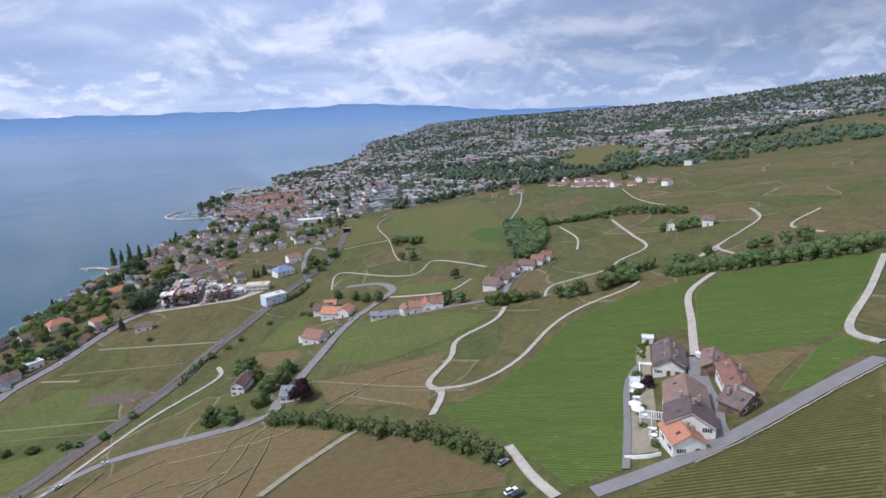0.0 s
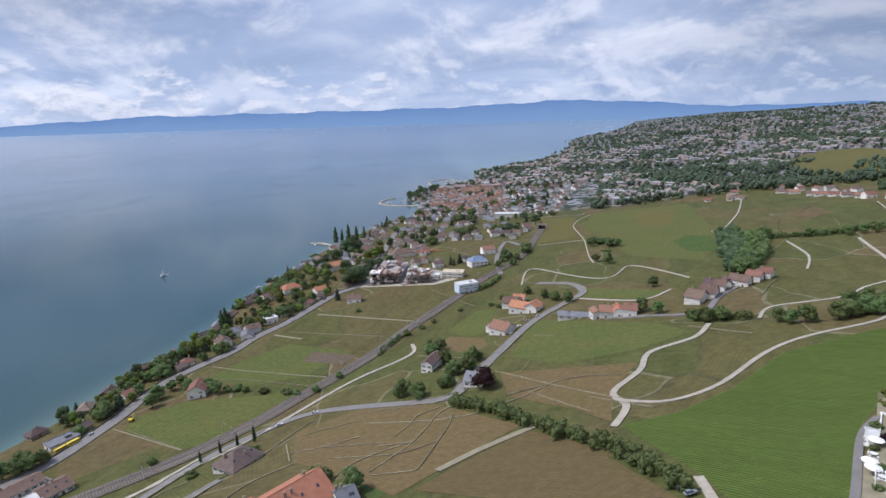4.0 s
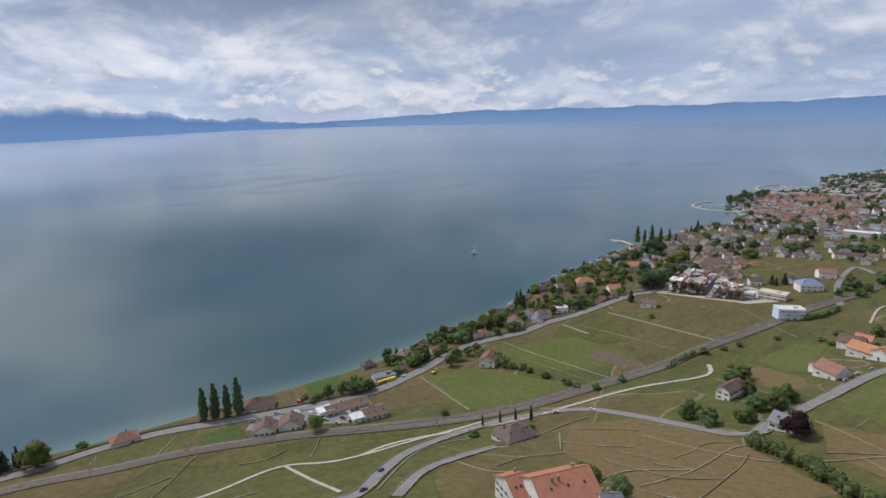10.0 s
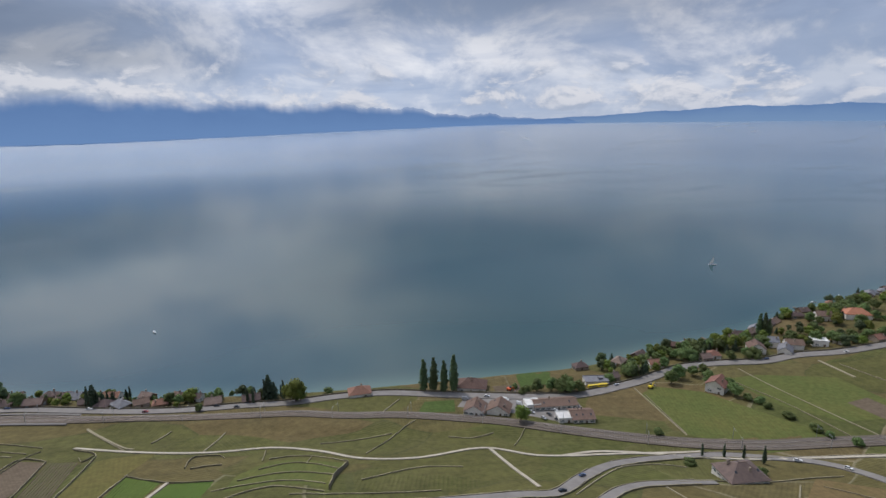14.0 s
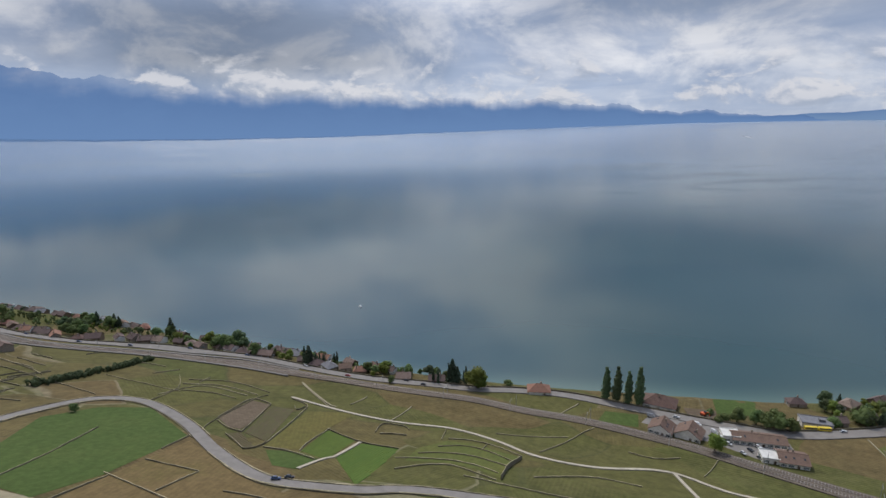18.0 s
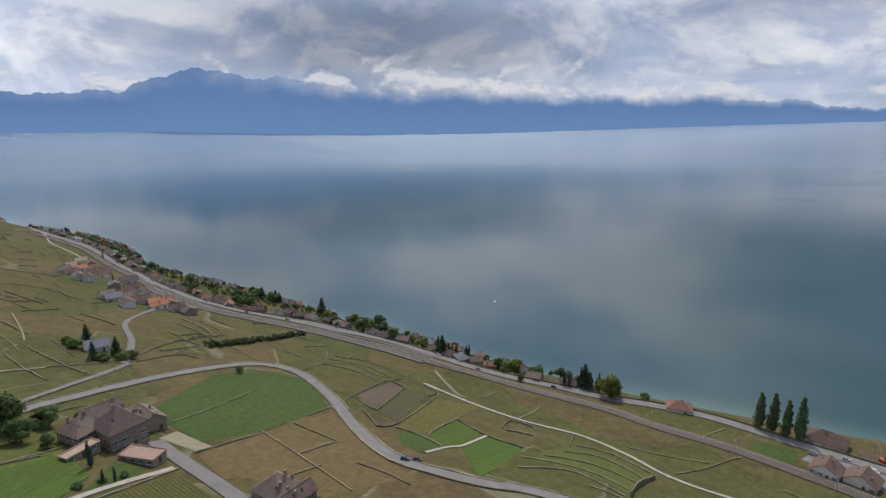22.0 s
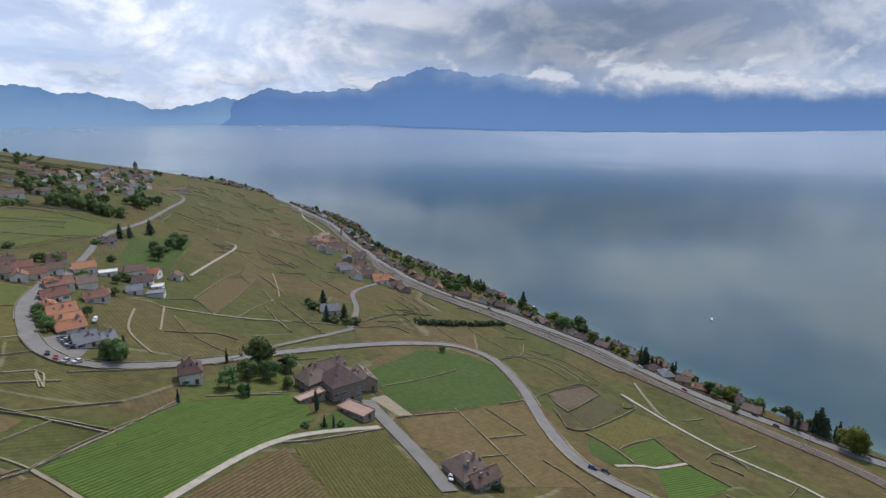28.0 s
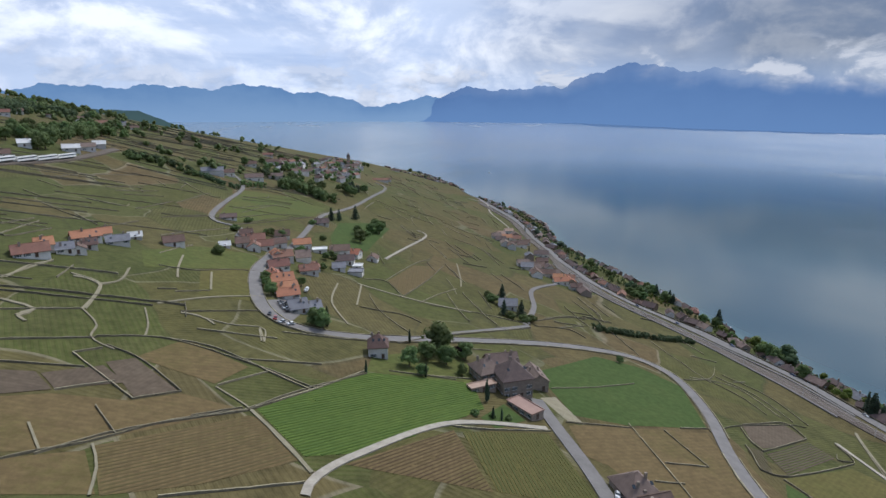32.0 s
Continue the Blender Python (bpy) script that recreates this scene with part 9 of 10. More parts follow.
def strip_along(name, line, offset, width, tall, material, parent, label="", lift=0.32):
    n = side_of(line)
    v = []
    for u, top in ((-0.5, 0), (-0.5, 1), (0.5, 1), (0.5, 0)):
        q = line + n * (offset + u * width)
        c = line + n * offset
        v.append(np.stack([q[:, 0], q[:, 1], ground_z(c[:, 0], c[:, 1]) + lift + 0.0006 * np.hypot(c[:, 0], c[:, 1]) + top * tall - (1 - top) * 0.3], 1))
    v = np.stack(v, 1).reshape(-1, 3)
    f = [(i * 4 + j, i * 4 + j + 1, i * 4 + j + 5, i * 4 + j + 4) for i in range(len(line) - 1) for j in range(3)]
    f += [(3, 2, 1, 0), tuple(len(v) - k for k in (4, 3, 2, 1))]
    ob = mesh_object(name, v, f, material)
    ob.parent = parent
    return tagged(ob, label)


for off in (-2.72, -1.28, 1.28, 2.72):
    strip_along("rail", LINES["railway"], off, 0.16, 0.2, rail_steel, rail_bed)
sv, sf = [], []
step_line = curve_points([tuple(p) for p in LINES["railway"][::5]], 1.3)
step_side = side_of(step_line)
keep = (step_line[:, 1] > -420) & (step_line[:, 1] < 520)
for (px, py), (nx, ny) in zip(step_line[keep], step_side[keep]):
    z = float(ground_z(px, py)) + 0.36 + 0.0006 * math.hypot(px, py)
    for mid in (-2.0, 2.0):
        n0 = len(sv)
        for a in (-1.25, 1.25):
            for b in (-0.16, 0.16):
                sv.append((px + nx * (mid + a) + ny * b, py + ny * (mid + a) - nx * b, z + 0.08))
        sf.append((n0, n0 + 1, n0 + 3, n0 + 2))
sl = mesh_object("sleepers", sv, sf, sleeper_m)
sl.parent = rail_bed
tagged(sl, "concrete sleepers under the rails", kind="stuff")

mast0 = None
for i in range(4, len(LINES["railway"]) - 3, 11):
    (px, py), (nx, ny) = LINES["railway"][i], side_of(LINES["railway"])[i]
    for sgn in (-1, 1):
        q = (px + nx * 5.4 * sgn, py + ny * 5.4 * sgn)
        m = Matrix.Translation((*q, float(ground_z(*q)) - 0.2)) @ Matrix.Rotation(math.atan2(-ny * sgn, -nx * sgn), 4, "Z")
        if mast0 is None:
            mast0 = root("catenary_mast", 0, 0, 0, 0, "grey steel catenary mast beside the railway", "mast", "catenary masts")
            part("pole", cyl_bm(0.13, 0.09, 7.6), steel, mast0)
            part("bracket", box_bm(1.7, 0, 6.6, 3.4, 0.09, 0.09), steel, mast0)
            part("stay", box_bm(1.2, 0, 7.1, 2.6, 0.06, 0.06), steel, mast0)
            mast0.matrix_basis = m
        else:
            keep_m = mast0.matrix_basis.copy()
            mast0.matrix_basis = Matrix.Identity(4)
            copy_thing(mast0, m)
            mast0.matrix_basis = keep_m
seg = LINES["railway"][(LINES["railway"][:, 1] > -420) & (LINES["railway"][:, 1] < -120)]
for off in (-6.4, 6.4):
    bed = strip_along("platform", seg, off, 1.5, 0.4, tarmac, None, "narrow grey station platform beside the railway")
    tagged(bed, category="platform", kind="structure")
fence_line = LINES["lake_road"][(LINES["lake_road"][:, 1] > -700) & (LINES["lake_road"][:, 1] < 640)]
parapet = strip_along("parapet", fence_line, 5.2, 0.35, 0.8, stone_wall, None, "low stone parapet along the lake road")
tagged(parapet, category="wall", kind="structure")

# tunnel mouth
tz = float(ground_z(-114, 764))
portal = root("tunnel_portal", -114, 764, tz, 0, "dark stone railway tunnel portal in the hillside", "tunnel")
part("side_wall", box_bm(-6.2, 0, 2.2, 2.4, 4.0, 8.5), stone_house, portal)
part("side_wall", box_bm(6.2, 0, 2.2, 2.4, 4.0, 8.5), stone_house, portal)
part("lintel", box_bm(0, 0, 6.6, 14.8, 4.0, 1.8), stone_house, portal)
# solid black block stands in for the shade inside the tunnel
part("opening", box_bm(0, 1.0, 2.5, 10.0, 1.0, 6.4), rubber, portal, "black block in place of the tunnel's darkness")


# ---------------------------------------------------------------- cars, boats, machines
PAINTS = {n: worn("paint_" + n, c, tuple(v * 0.85 for v in c), 1.0, 0.3, 0.03, spec=0.5) for n, c in (("white", (0.75, 0.75, 0.74)), ("grey", (0.28, 0.29, 0.30)), ("black", (0.03, 0.03, 0.035)), ("blue", (0.05, 0.09, 0.20)), ("red", (0.35, 0.03, 0.03)), ("silver", (0.5, 0.51, 0.52)))}
CARS = {}


def car(x, y, yaw, colour, van=False):
    key = (colour, van)
    z = float(ground_z(x, y)) + 0.36 + 0.0006 * math.hypot(x, y)
    gx = float(ground_z(x + 1, y) - ground_z(x - 1, y)) / 2
    gy = float(ground_z(x, y + 1) - ground_z(x, y - 1)) / 2
    up_v = Vector((-gx, -gy, 1)).normalized()
    m = Matrix.Translation((x, y, z)) @ Vector((0, 0, 1)).rotation_difference(up_v).to_matrix().to_4x4() @ Matrix.Rotation(radians(yaw), 4, "Z") @ Matrix.Scale(0.85, 4)
    if key in CARS:
        src = CARS[key]
        k_ = src.matrix_basis.copy()
        src.matrix_basis = Matrix.Identity(4)
        copy_thing(src, m)
        src.matrix_basis = k_
        return
    r = root("van" if van else "car", 0, 0, 0, 0, colour + (" delivery van parked beside the road" if van else " car parked on the tarmac"), "van" if van else "car")
    ln, wd, hood, top = (5.2, 2.0, 1.1, 2.3) if van else (4.3, 1.8, 0.85, 1.45)
    bm = box_bm(0, 0, hood / 2 + 0.25, ln, wd, hood - 0.25)
    bmesh.ops.bevel(bm, geom=bm.edges[:], offset=0.12, segments=2, affect="EDGES")
    part("body", bm, PAINTS[colour], r)
    bm = bmesh.new()
    a0, a1, b0, b1 = (-ln / 2 + 0.1, ln / 2 - 1.0, -ln / 2 + 0.15, ln / 2 - 1.5) if van else (-ln / 2 + 0.25, ln / 2 - 1.2, -ln / 2 + 0.85, ln / 2 - 1.9)
    v = [bm.verts.new(p) for p in ((a0, -wd / 2 + 0.05, hood), (a1, -wd / 2 + 0.05, hood), (a1, wd / 2 - 0.05, hood), (a0, wd / 2 - 0.05, hood), (b0, -wd / 2 + 0.25, top), (b1, -wd / 2 + 0.25, top), (b1, wd / 2 - 0.25, top), (b0, wd / 2 - 0.25, top))]
    for f in ((4, 5, 6, 7), (0, 1, 5, 4), (1, 2, 6, 5), (2, 3, 7, 6), (3, 0, 4, 7)):
        bm.faces.new([v[i] for i in f])
    part("cabin_glass", bm, PAINTS[colour] if van else glass_m, r)
    part("roof_panel", box_bm((b0 + b1) / 2, 0, top + 0.03, b1 - b0, wd - 0.5, 0.06), PAINTS[colour], r)
    wheel = None
    for sx in (-ln * 0.31, ln * 0.31):
        for sy in (-wd / 2 + 0.08, wd / 2 - 0.08):
            q = Matrix.Translation((sx, sy, 0.32)) @ Matrix.Rotation(radians(90), 4, "X")
            if wheel is None:
                bm = bmesh.new()
                bmesh.ops.create_cone(bm, cap_ends=True, segments=12, radius1=0.32, radius2=0.32, depth=0.22)
                wheel = part("wheel", bm, rubber, r)
                wheel.matrix_basis = q
            else:
                twin(wheel, q)
    r.matrix_basis = m
    CARS[key] = r


for x, y, yaw, col in ((18.5, 122.4, 20, "white"), (19.9, 120.4, 20, "black"), (18.8, 138.3, 30, "grey"), (17.2, 141.3, 30, "black"), (-171.4, 100, 100, "black"), (-184.5, 117, 110, "blue"), (-174.8, 227.5, 50, "white"), (-159.6, 239.5, 10, "white"), (-335.2, -33.7, 80, "black"), (-341.3, -45.7, 80, "black"), (-176.5, -68.3, 100, "black"), (-174, -72.5, 110, "blue"), (-117.0, -94.1, 40, "white"),
                     (-61.3, -246.9, 20, "black"), (-61.3, -244.2, 20, "grey"), (-61.2, -241.6, 20, "black"), (-61.4, -239.0, 20, "silver"), (-61.7, -236.4, 20, "black"), (-69.4, -250.7, 20, "black"), (-69.5, -248.1, 20, "grey"), (-69.6, -245.5, 20, "black"), (-52.0, -230.1, 70, "black"), (-53.0, -224.9, 70, "red"), (-54.7, -220.9, 40, "silver"), (-57.8, -219.3, 20, "white")):
    car(x, y, yaw, col)
for x, y, yaw, col in ((93.3, 177.3, 80, "white"), (-80.5, -270.2, 60, "white"), (-274.2, 132.3, 20, "white"), (-281.1, 131.9, 20, "silver"), (-290.2, 126.3, 60, "white"), (-300.0, 103.5, 70, "grey")):
    car(x, y, yaw, col, True)
CR = random.Random(8)
for y0 in (-880, -760, -640, -560, -470, -410, -350, -300, -262, -214, -168, -120, -86, 40, 118, 205, 280, 330, 392, 450, 520, 600):
    x0 = float(np.interp(y0, road_line[:, 1], road_line[:, 0]))
    dirn = math.degrees(math.atan2(20, float(np.interp(y0 + 10, road_line[:, 1], road_line[:, 0])) - float(np.interp(y0 - 10, road_line[:, 1], road_line[:, 0]))))
    car(x0 + CR.choice((-2.2, 2.2)), y0, dirn, CR.choice(list(PAINTS)))
for px, py, yaw in ((-272, 139, 20), (-268, 134, 24), (-262, 142, 18), (-258.2, 136.6, 15), (-254.0, 143.1, 30), (-266, 148, 25), (-277, 150, 40), (-70, 366, 60), (-66, 378, 60), (-60, 388, 60), (-72, 350, 75)):
    car(px, py, yaw, CR.choice(("white", "silver", "white", "grey", "black")))


def boat(x, y, yaw, ln, sail):
    r = root("sailing_boat" if sail else "motor_boat", x, y, 0.0, yaw, "white sailing boat with a furled sail on open water" if sail else "small white motor boat on the lake", "boat")
    r.location.z = float(water_z(x, y))
    bm = bmesh.new()
    n = 9
    ring = []
    for i in range(n):
        u = i / (n - 1)
        wv = ln * 0.16 * math.sin(math.pi * min(u * 0.62 + 0.30, 1.0))
        ring.append([bm.verts.new((u * ln - ln / 2, s_ * wv * k_, zz)) for s_, k_, zz in ((-1, 1, 0.9), (-1, 0.55, -0.3), (1, 0.55, -0.3), (1, 1, 0.9))])
    for a, b in zip(ring, ring[1:]):
        for j in range(4):
            bm.faces.new((a[j], b[j], b[(j + 1) % 4], a[(j + 1) % 4]))
    bm.faces.new(ring[0])
    bm.faces.new(ring[-1][::-1])
    bmesh.ops.recalc_face_normals(bm, faces=bm.faces)
    part("hull", bm, PAINTS["white"], r)
    bm = box_bm(-ln * 0.05, 0, 1.15, ln * 0.35, ln * 0.16, 0.6)
    bmesh.ops.bevel(bm, geom=bm.edges[:], offset=0.12, segments=2, affect="EDGES")
    part("cabin", bm, PAINTS["silver"], r)
    if sail:
        mast = part("mast", cyl_bm(0.09, 0.06, ln * 1.25, 8, 0.8), steel, r)
        mast.location.x = ln * 0.08
        part("boom", box_bm(-ln * 0.2, 0, 1.9, ln * 0.5, 0.12, 0.16), steel, r)
        bm = bmesh.new()
        s0, s1 = (ln * 0.06, 0, 2.1), (-ln * 0.42, 0.3, 2.1)
        pts_ = [bm.verts.new(p) for p in (s0, s1, (ln * 0.06, 0, ln * 1.15), (s0[0], 0.06, s0[2]), (s1[0], s1[1] + 0.06, s1[2]), (ln * 0.06, 0.06, ln * 1.15))]
        for f in ((0, 1, 2), (5, 4, 3), (0, 3, 4, 1), (1, 4, 5, 2), (2, 5, 3, 0)):
            bm.faces.new([pts_[i] for i in f])
        part("sail", bm, sailcloth, r)
    return r


boat(-540.6, 513.0, 60, 9.0, True)
boat(-515.7, -112.7, 20, 6.0, False)
boat(-443.5, 704.3, 100, 7.0, False)
boat(-1020.3, -1408.7, 80, 11.0, False)
for sx, sy in ((-0.0, -470), (0, -395), (0, -340), (0, -255), (0, 455), (0, 498), (0, 540)):
    bx = shore_x(sy) - 9
    boat(bx, sy, CR.uniform(0, 180), 5.0, False)
for sy, ln in ((-560, 14), (-470, 12), (-352, 16), (-300, 12), (-215, 10), (330, 9), (412, 10), (466, 12), (640, 14), (706, 26)):
    bx = shore_x(sy)
    j = root("jetty", bx, sy, 0.0, 90, "grey plank jetty over the shallow water", "jetty", "jetties")
    for i in range(int(ln / 0.6)):
        if i == 0:
            pk = part("plank", box_bm(0, 0, 0.75, 1.8, 0.5, 0.1), wood_wall, j)
            pk.location.y = -2.0
        else:
            twin(pk, Matrix.Translation((0, i * 0.6 - 2.0, 0)))
    for i in range(3):
        for sx in (-0.8, 0.8):
            pile = part("pile", cyl_bm(0.12, 0.12, 3.0, 6, -2.0), wood_wall, j)
            pile.location = (sx, i * ln / 2.4 - 1.0, 0)

# harbour mole with the poplars
def breakwater(pts, width, label):
    """A mole of rubble with a flat pale crest, rising out of the water."""
    line = curve_points(pts, 3.0)
    n = side_of(line)
    z0 = water_z(line[:, 0], line[:, 1])
    v = []
    for off, up_ in ((-0.5, -1.5), (-0.32, 1.1), (-0.28, 1.2), (0.28, 1.2), (0.32, 1.1), (0.5, -1.5)):
        jag = np.array([CR.uniform(-0.25, 0.25) for _ in line]) * (abs(off) > 0.3)
        q = line + n * off * width
        v.append(np.stack([q[:, 0], q[:, 1], z0 + up_ + jag], 1))
    v = np.stack(v, 1).reshape(-1, 3)
    f = [(i * 6 + j, i * 6 + j + 1, i * 6 + j + 7, i * 6 + j + 6) for i in range(len(line) - 1) for j in range(5)]
    f += [(5, 4, 3, 2, 1, 0), tuple(len(v) - k for k in (6, 5, 4, 3, 2, 1))]
    return tagged(mesh_object("mole", v, f, gravel), label, "mole", kind="structure")


breakwater([(-408, 700), (-428, 712), (-440, 716), (-456, 712)], 7.0, "pale stone harbour mole with poplars at its root")
breakwater([(-430, 1085), (-478, 1078), (-522, 1105), (-530, 1160), (-520, 1185)], 7.0, "curved pale stone mole round the old harbour")
breakwater([(-440, 1400), (-500, 1425), (-541, 1475), (-548, 1545), (-520, 1600)], 8.0, "long curved stone breakwater of the marina")
for px, py, ln in ((-432, 1470, 78), (-432, 1515, 84), (-436, 1560, 80)):
    breakwater([(px, py), (px - ln * 0.5, py + 3), (px - ln, py + 6)], 3.0, "narrow pontoon between moored boats")
    for i in range(11):
        for side in (-7, 7):
            if CR.random() < 0.85:
                tagged(boat(px - 8 - i * 6.8, py + side + i * 0.5, 90 + CR.uniform(-6, 6), CR.uniform(6.5, 10), False), "small white boat moored at a pontoon", "boat", "moored boats")
for i in range(9):
    tagged(boat(-470 - CR.uniform(0, 38), 1092 + i * 8.0, CR.uniform(0, 180), CR.uniform(6, 9), False), "small white boat moored in the old harbour", "boat", "moored boats")
grow("dark_tree", [(-452 - CR.uniform(0, 44), 1150 + i * 11.0, CR.uniform(11, 18)) for i in range(16)], "harbour_tree")

# crane over the building site
cz = float(ground_z(-207, 542))
crane = root("tower_crane", -207, 542, cz, 30, "orange tower crane over the building site", "crane")
part("base_block", box_bm(0, 0, 0.4, 4, 4, 1.2), concrete, crane)
bm = bmesh.new()
for sx in (-0.7, 0.7):
    for sy in (-0.7, 0.7):
        add_box(bm, sx, sy, 12, 0.18, 0.18, 24)
for i in range(16):
    for ang in range(4):
        add_box(bm, 0, 0.7, 1.0 + i * 1.5, 1.5, 0.1, 0.1, Matrix.Rotation(radians(90 * ang), 4, "Z") @ Matrix.Translation((0, 0, 1.0 + i * 1.5)) @ Matrix.Rotation(radians(45 if i % 2 else -45), 4, "Y") @ Matrix.Translation((0, 0, -1.0 - i * 1.5)))
tagged(part("mast", bm, crane_paint, crane), "lattice mast in orange paint", kind="stuff")
part("cab", box_bm(0.9, -1.0, 23.2, 1.4, 1.2, 1.8), trim_white, crane)
part("jib", box_bm(8.5, 0, 24.6, 19, 1.0, 0.7), crane_paint, crane)
part("counter_jib", box_bm(-5.0, 0, 24.6, 8, 1.2, 0.5), crane_paint, crane)
part("counterweight", box_bm(-8.0, 0, 23.8, 1.6, 1.4, 1.8), concrete, crane)
part("peak", box_bm(0, 0, 26.4, 0.6, 0.6, 3.2), crane_paint, crane)

# commuter train on the upper line, with its embankment
up_line = curve_points([(92, -430), (62.5, -490), (52.6, -512), (40.7, -537), (25.8, -565), (5, -605), (-10, -640)], 4.0)
tagged(ribbon("upper_railway", up_line, 6.0, ballast, 0.9, 2.0), "ballast embankment of an upper railway line", "railway", kind="structure")
train = root("train", 0, 0, 0, 0, "long white commuter train on the upper line", "train")
run = np.concatenate([[0], np.cumsum(np.hypot(*np.diff(up_line, axis=0).T))])
for i in range(6):
    d0 = 6 + i * 25.5
    if d0 + 25 > run[-1]:
        break
    p0, p1 = [np.array([np.interp(d, run, up_line[:, 0]), np.interp(d, run, up_line[:, 1])]) for d in (d0, d0 + 25)]
    mid = (p0 + p1) / 2
    m = Matrix.Translation((*mid, float(ground_z(*mid)) + 1.3)) @ Matrix.Rotation(math.atan2(*(p1 - p0)[::-1]), 4, "Z")
    bm = box_bm(0, 0, 2.4, 24.8, 2.8, 3.4)
    bmesh.ops.bevel(bm, geom=bm.edges[:], offset=0.35, segments=2, affect="EDGES")
    c_ = part("carriage", bm, trim_white, train)
    c_.matrix_basis = m
    for s_ in (-1, 1):
        part("window_band", box_bm(0, s_ * 1.41, 2.8, 23.0, 0.06, 0.9), glass_m, c_, "dark window band")
    part("bogie", box_bm(0, 0, 0.45, 18.0, 2.2, 0.9), rubber, c_)

# yellow articulated bus and diggers at the roadworks
bus = root("bus", -289.8, 192, float(ground_z(-289.8, 192)) + 0.5, 84, "long yellow bus parked by the lake road", "bus")
bus.scale = (0.8, 0.8, 0.7)
for i, off in enumerate((-4.4, 4.4)):
    bm = box_bm(off, 0, 1.7, 8.3, 2.5, 2.7)
    bmesh.ops.bevel(bm, geom=bm.edges[:], offset=0.2, segments=2, affect="EDGES")
    sec = part("section", bm, yellow_paint, bus)
    for s_ in (-1, 1):
        part("window_band", box_bm(off, s_ * 1.26, 2.2, 7.4, 0.05, 0.9), glass_m, sec, "dark window band")
    for sx in (-2.4, 2.4):
        wv = cyl_bm(0.48, 0.48, 2.6, 12, -1.3)
        wv.transform(Matrix.Translation((off + sx, 0, 0.3)) @ Matrix.Rotation(radians(90), 4, "X"))
        part("axle", wv, rubber, sec)
for x, y, yaw, mt in ((-304.9, 135.7, 40, crane_paint), (-276.5, 222.6, 110, yellow_paint)):
    dg = root("excavator", x, y, float(ground_z(x, y)) + 0.2, yaw, "small tracked excavator at the roadworks", "excavator")
    for s_ in (-0.9, 0.9):
        bm = box_bm(0, s_, 0.4, 3.2, 0.5, 0.8)
        bmesh.ops.bevel(bm, geom=bm.edges[:], offset=0.15, segments=2, affect="EDGES")
        part("track", bm, rubber, dg)
    part("house_body", box_bm(-0.3, 0, 1.4, 2.6, 2.0, 1.1), mt, dg)
    part("cab", box_bm(0.6, 0.5, 2.3, 1.2, 0.9, 1.3), glass_m, dg)
    bm = bmesh.new()
    limb(bm, (0.8, -0.3, 1.6), (2.8, -0.3, 3.6), 0.22, 0.18)
    part("boom", bm, mt, dg)
    bm = bmesh.new()
    limb(bm, (2.8, -0.3, 3.6), (4.2, -0.3, 1.2), 0.18, 0.14)
    part("stick", bm, mt, dg)
    part("bucket", box_bm(4.2, -0.3, 0.9, 0.7, 0.9, 0.7), steel, dg)
field(field_soil, [(-316, 128), (-300, 126), (-297, 140), (-312, 146)], 0, False, 0.25)

# farm terrace: parasols, pergola, garden wall
for x, y in ((60.6, 150.4), (60.0, 146.6), (66.5, 163.5)):
    p_ = root("parasol", x, y, float(ground_z(x, y)), 15, "open white canvas parasol on the farm terrace", "parasol", "parasols")
    part("pole", cyl_bm(0.05, 0.05, 2.5), wood_wall, p_)
    bm = bmesh.new()
    bmesh.ops.create_cone(bm, cap_ends=True, segments=8, radius1=2.0, radius2=0.05, depth=0.8, matrix=Matrix.Translation((0, 0, 2.7)))
    part("canopy", bm, parasol_m, p_)
    part("base_weight", cyl_bm(0.4, 0.35, 0.15), concrete, p_)
pg = root("pergola", 61.2, 139.8, float(ground_z(61.2, 139.8)), -20, "white timber pergola beside the farmhouse", "pergola")
for sx in (-3, 0, 3):
    for sy in (-2, 2):
        part("post", box_bm(sx, sy, 1.2, 0.18, 0.18, 2.8), trim_white, pg)
for sy in (-2, 2):
    part("beam", box_bm(0, sy, 2.6, 7.0, 0.16, 0.2), trim_white, pg)
for i in range(11):
    part("slat", box_bm(-3.2 + i * 0.64, 0, 2.76, 0.12, 4.8, 0.14), trim_white, pg)
for x, y in ((58.6, 131.5), (59.8, 135.0), (62.6, 153.8), (64.0, 157.5), (61.2, 144.2), (66.6, 168.0)):
    tb = root("terrace_table", x, y, float(ground_z(x, y)) + 0.2, 10, "white round table on the farm terrace", "table", "terrace tables")
    part("tabletop", cyl_bm(0.85, 0.85, 0.06, 14, 0.72), trim_white, tb)
    part("leg", cyl_bm(0.07, 0.07, 0.72, 6), steel, tb)
    for k_ in range(4):
        c_, s_ = math.cos(k_ * 1.57 + 0.4), math.sin(k_ * 1.57 + 0.4)
        part("stool", box_bm(c_ * 1.25, s_ * 1.25, 0.25, 0.45, 0.45, 0.5), trim_white, tb)
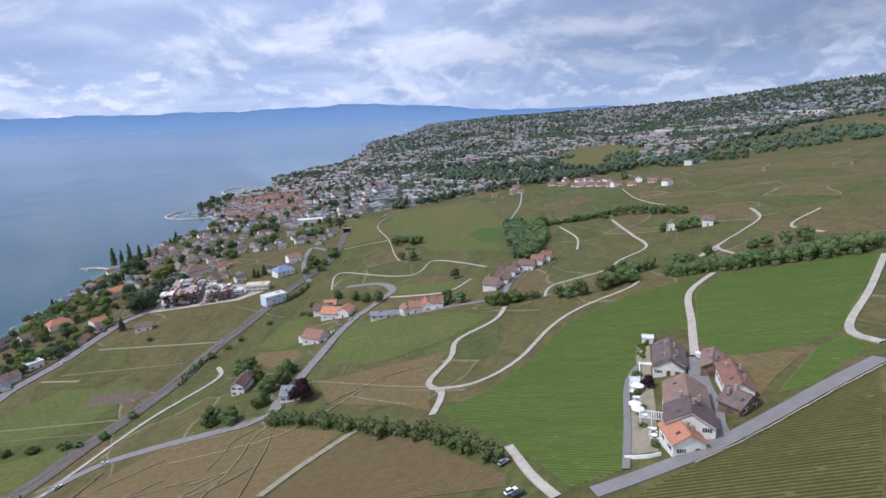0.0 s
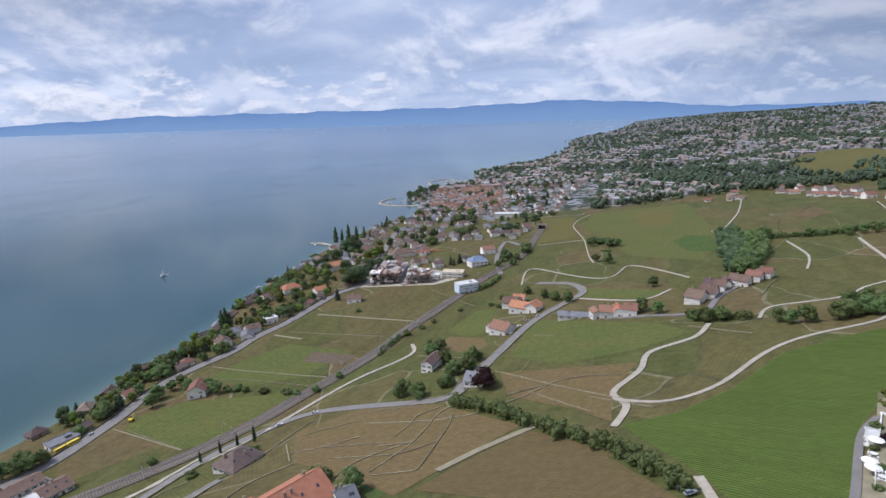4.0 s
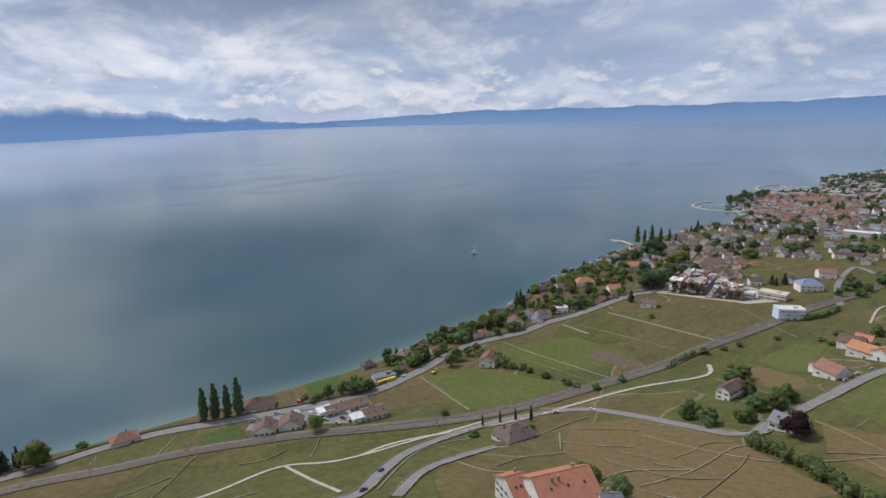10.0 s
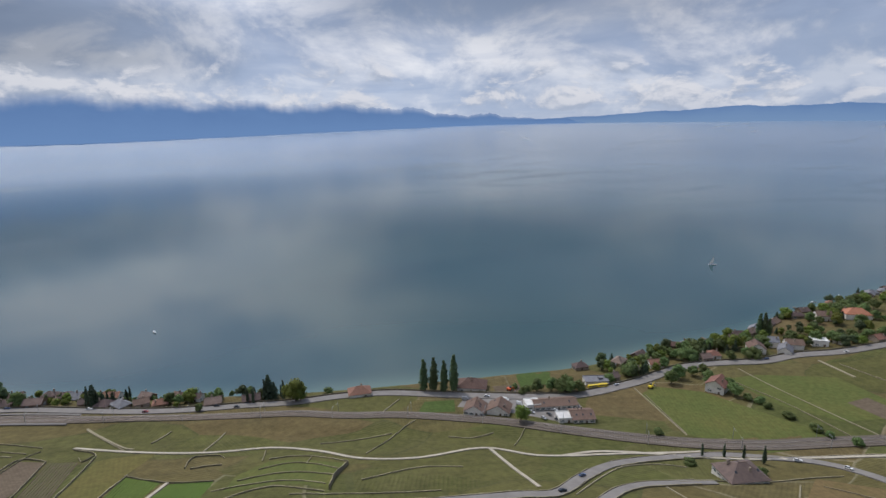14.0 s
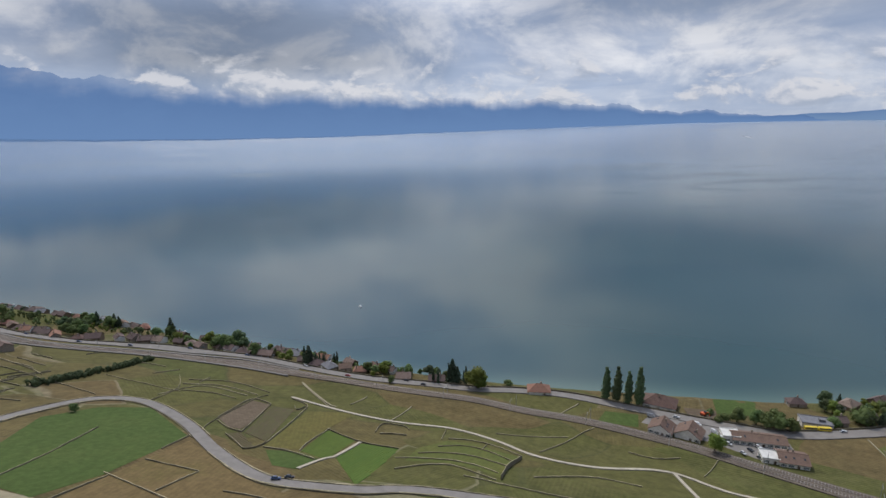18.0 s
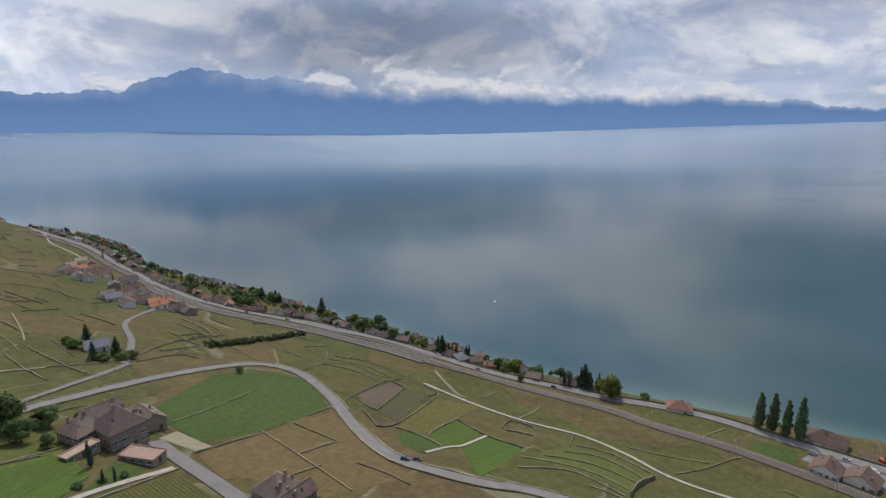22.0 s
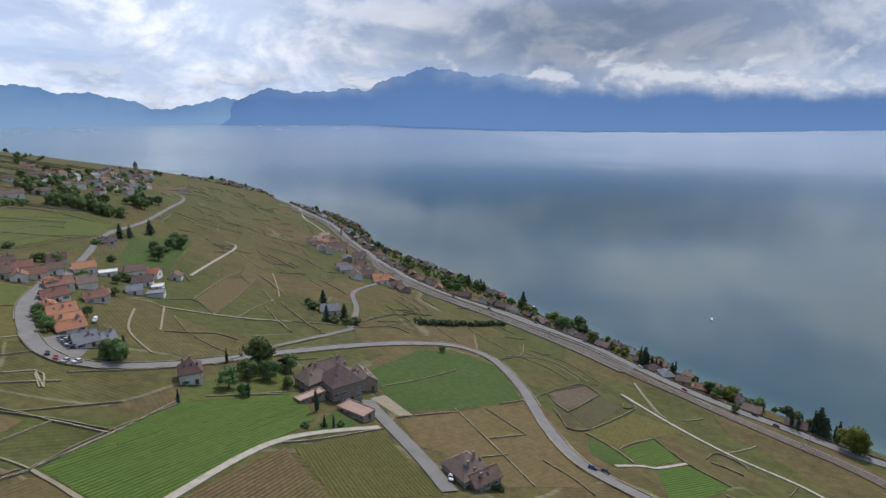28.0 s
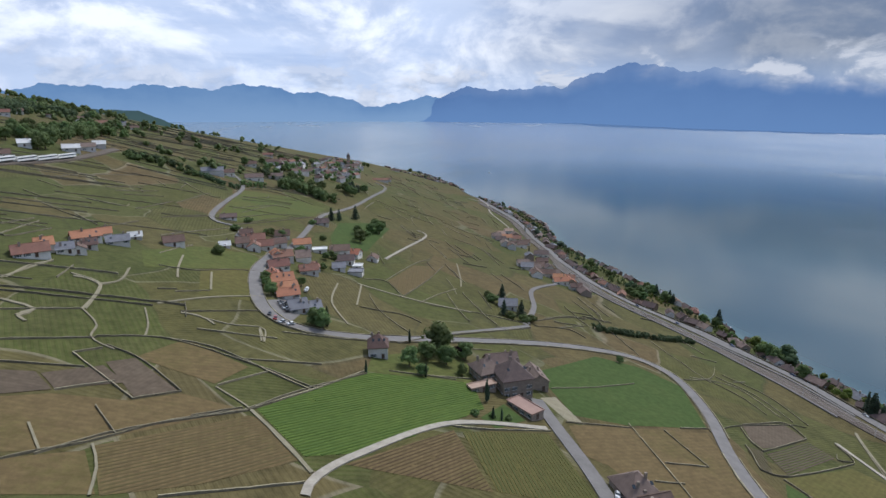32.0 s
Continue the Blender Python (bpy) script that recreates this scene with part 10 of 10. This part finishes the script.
for pts_ in ([(76.1, 187.5), (78.5, 184.0), (80.7, 180.0)], [(76.3, 187), (67.3, 164.9), (64.4, 165.1)], [(48.3, 125.1), (52.5, 122.7), (56.6, 122.3)]):
    tagged(field_wall(pts_, 1.0, trim_white, "garden_wall"), "white rendered garden wall on the farm terrace", "wall", "garden walls")
house("garden_shed", 87.0, 206.8, 339, 4.2, 4.0, 2.4, "x", "flat", roof_white, plaster, "small white flat-roofed annex beside the farm dwelling")
house("garden_shed", 67.4, 167.8, 350, 3.0, 5.0, 2.0, "x", "flat", roof_white, plaster, "small white flat-roofed store on the farm terrace")
hedge([(85.0, 207.2), (81.9, 199.3), (79.2, 191.9)], 2.0, 3.0, "clipped green garden hedge on the farm terrace", leaf_light, 1.2)
grow("red_tree", [(70.1, 164.3, 4.5)], "terrace_tree")
grow("bush", [(57.0, 127.0, 2.2), (58.5, 139.0, 1.8), (62.2, 149.0, 2.0), (65.5, 161.0, 2.0), (68.5, 170.5, 2.4), (71.0, 176.0, 2.6)], "terrace_bush")
church = root("church_tower", -490, -1243, float(ground_z(-490, -1243)), 20, "pointed stone church tower in the ridge village", "church")
part("tower", box_bm(0, 0, 7, 6, 6, 18), stone_house, church)
bm = bmesh.new()
bmesh.ops.create_cone(bm, cap_ends=True, segments=4, radius1=4.6, radius2=0.1, depth=10, matrix=Matrix.Translation((0, 0, 21)) @ Matrix.Rotation(radians(45), 4, "Z"))
part("spire", bm, roof_dark, church)

# low dark walls that edge the lanes
for name_, wide_, sides_ in (("winding_road", 6.0, (-1, 1)), ("wall_lane", 5.0, (-1, 1)), ("manor_lane", 5.5, (-1, 1)), ("farm_road", 6.0, (1,)), ("hamlet_lane", 4.0, (1,)), ("hamlet_link", 3.0, (-1,)), ("church_road", 3.8, (1,)), ("upper_lane", 3.4, (-1,)), ("knoll_path", 2.0, (1,)), ("shore_lane", 3.4, (-1,)), ("rail_track", 2.6, (1,))):
    line_ = LINES[name_]
    for sd in sides_:
        e_ = line_ + side_of(line_) * sd * (wide_ / 2 + 0.35)
        for i0 in range(0, len(e_) - 8, 22):
            seg_ = e_[i0:i0 + 21]
            if len(seg_) > 5 and (i0 + len(name_)) % 5 != 0:
                field_wall([tuple(q) for q in seg_[::3]], 0.75, None, "lane_wall")
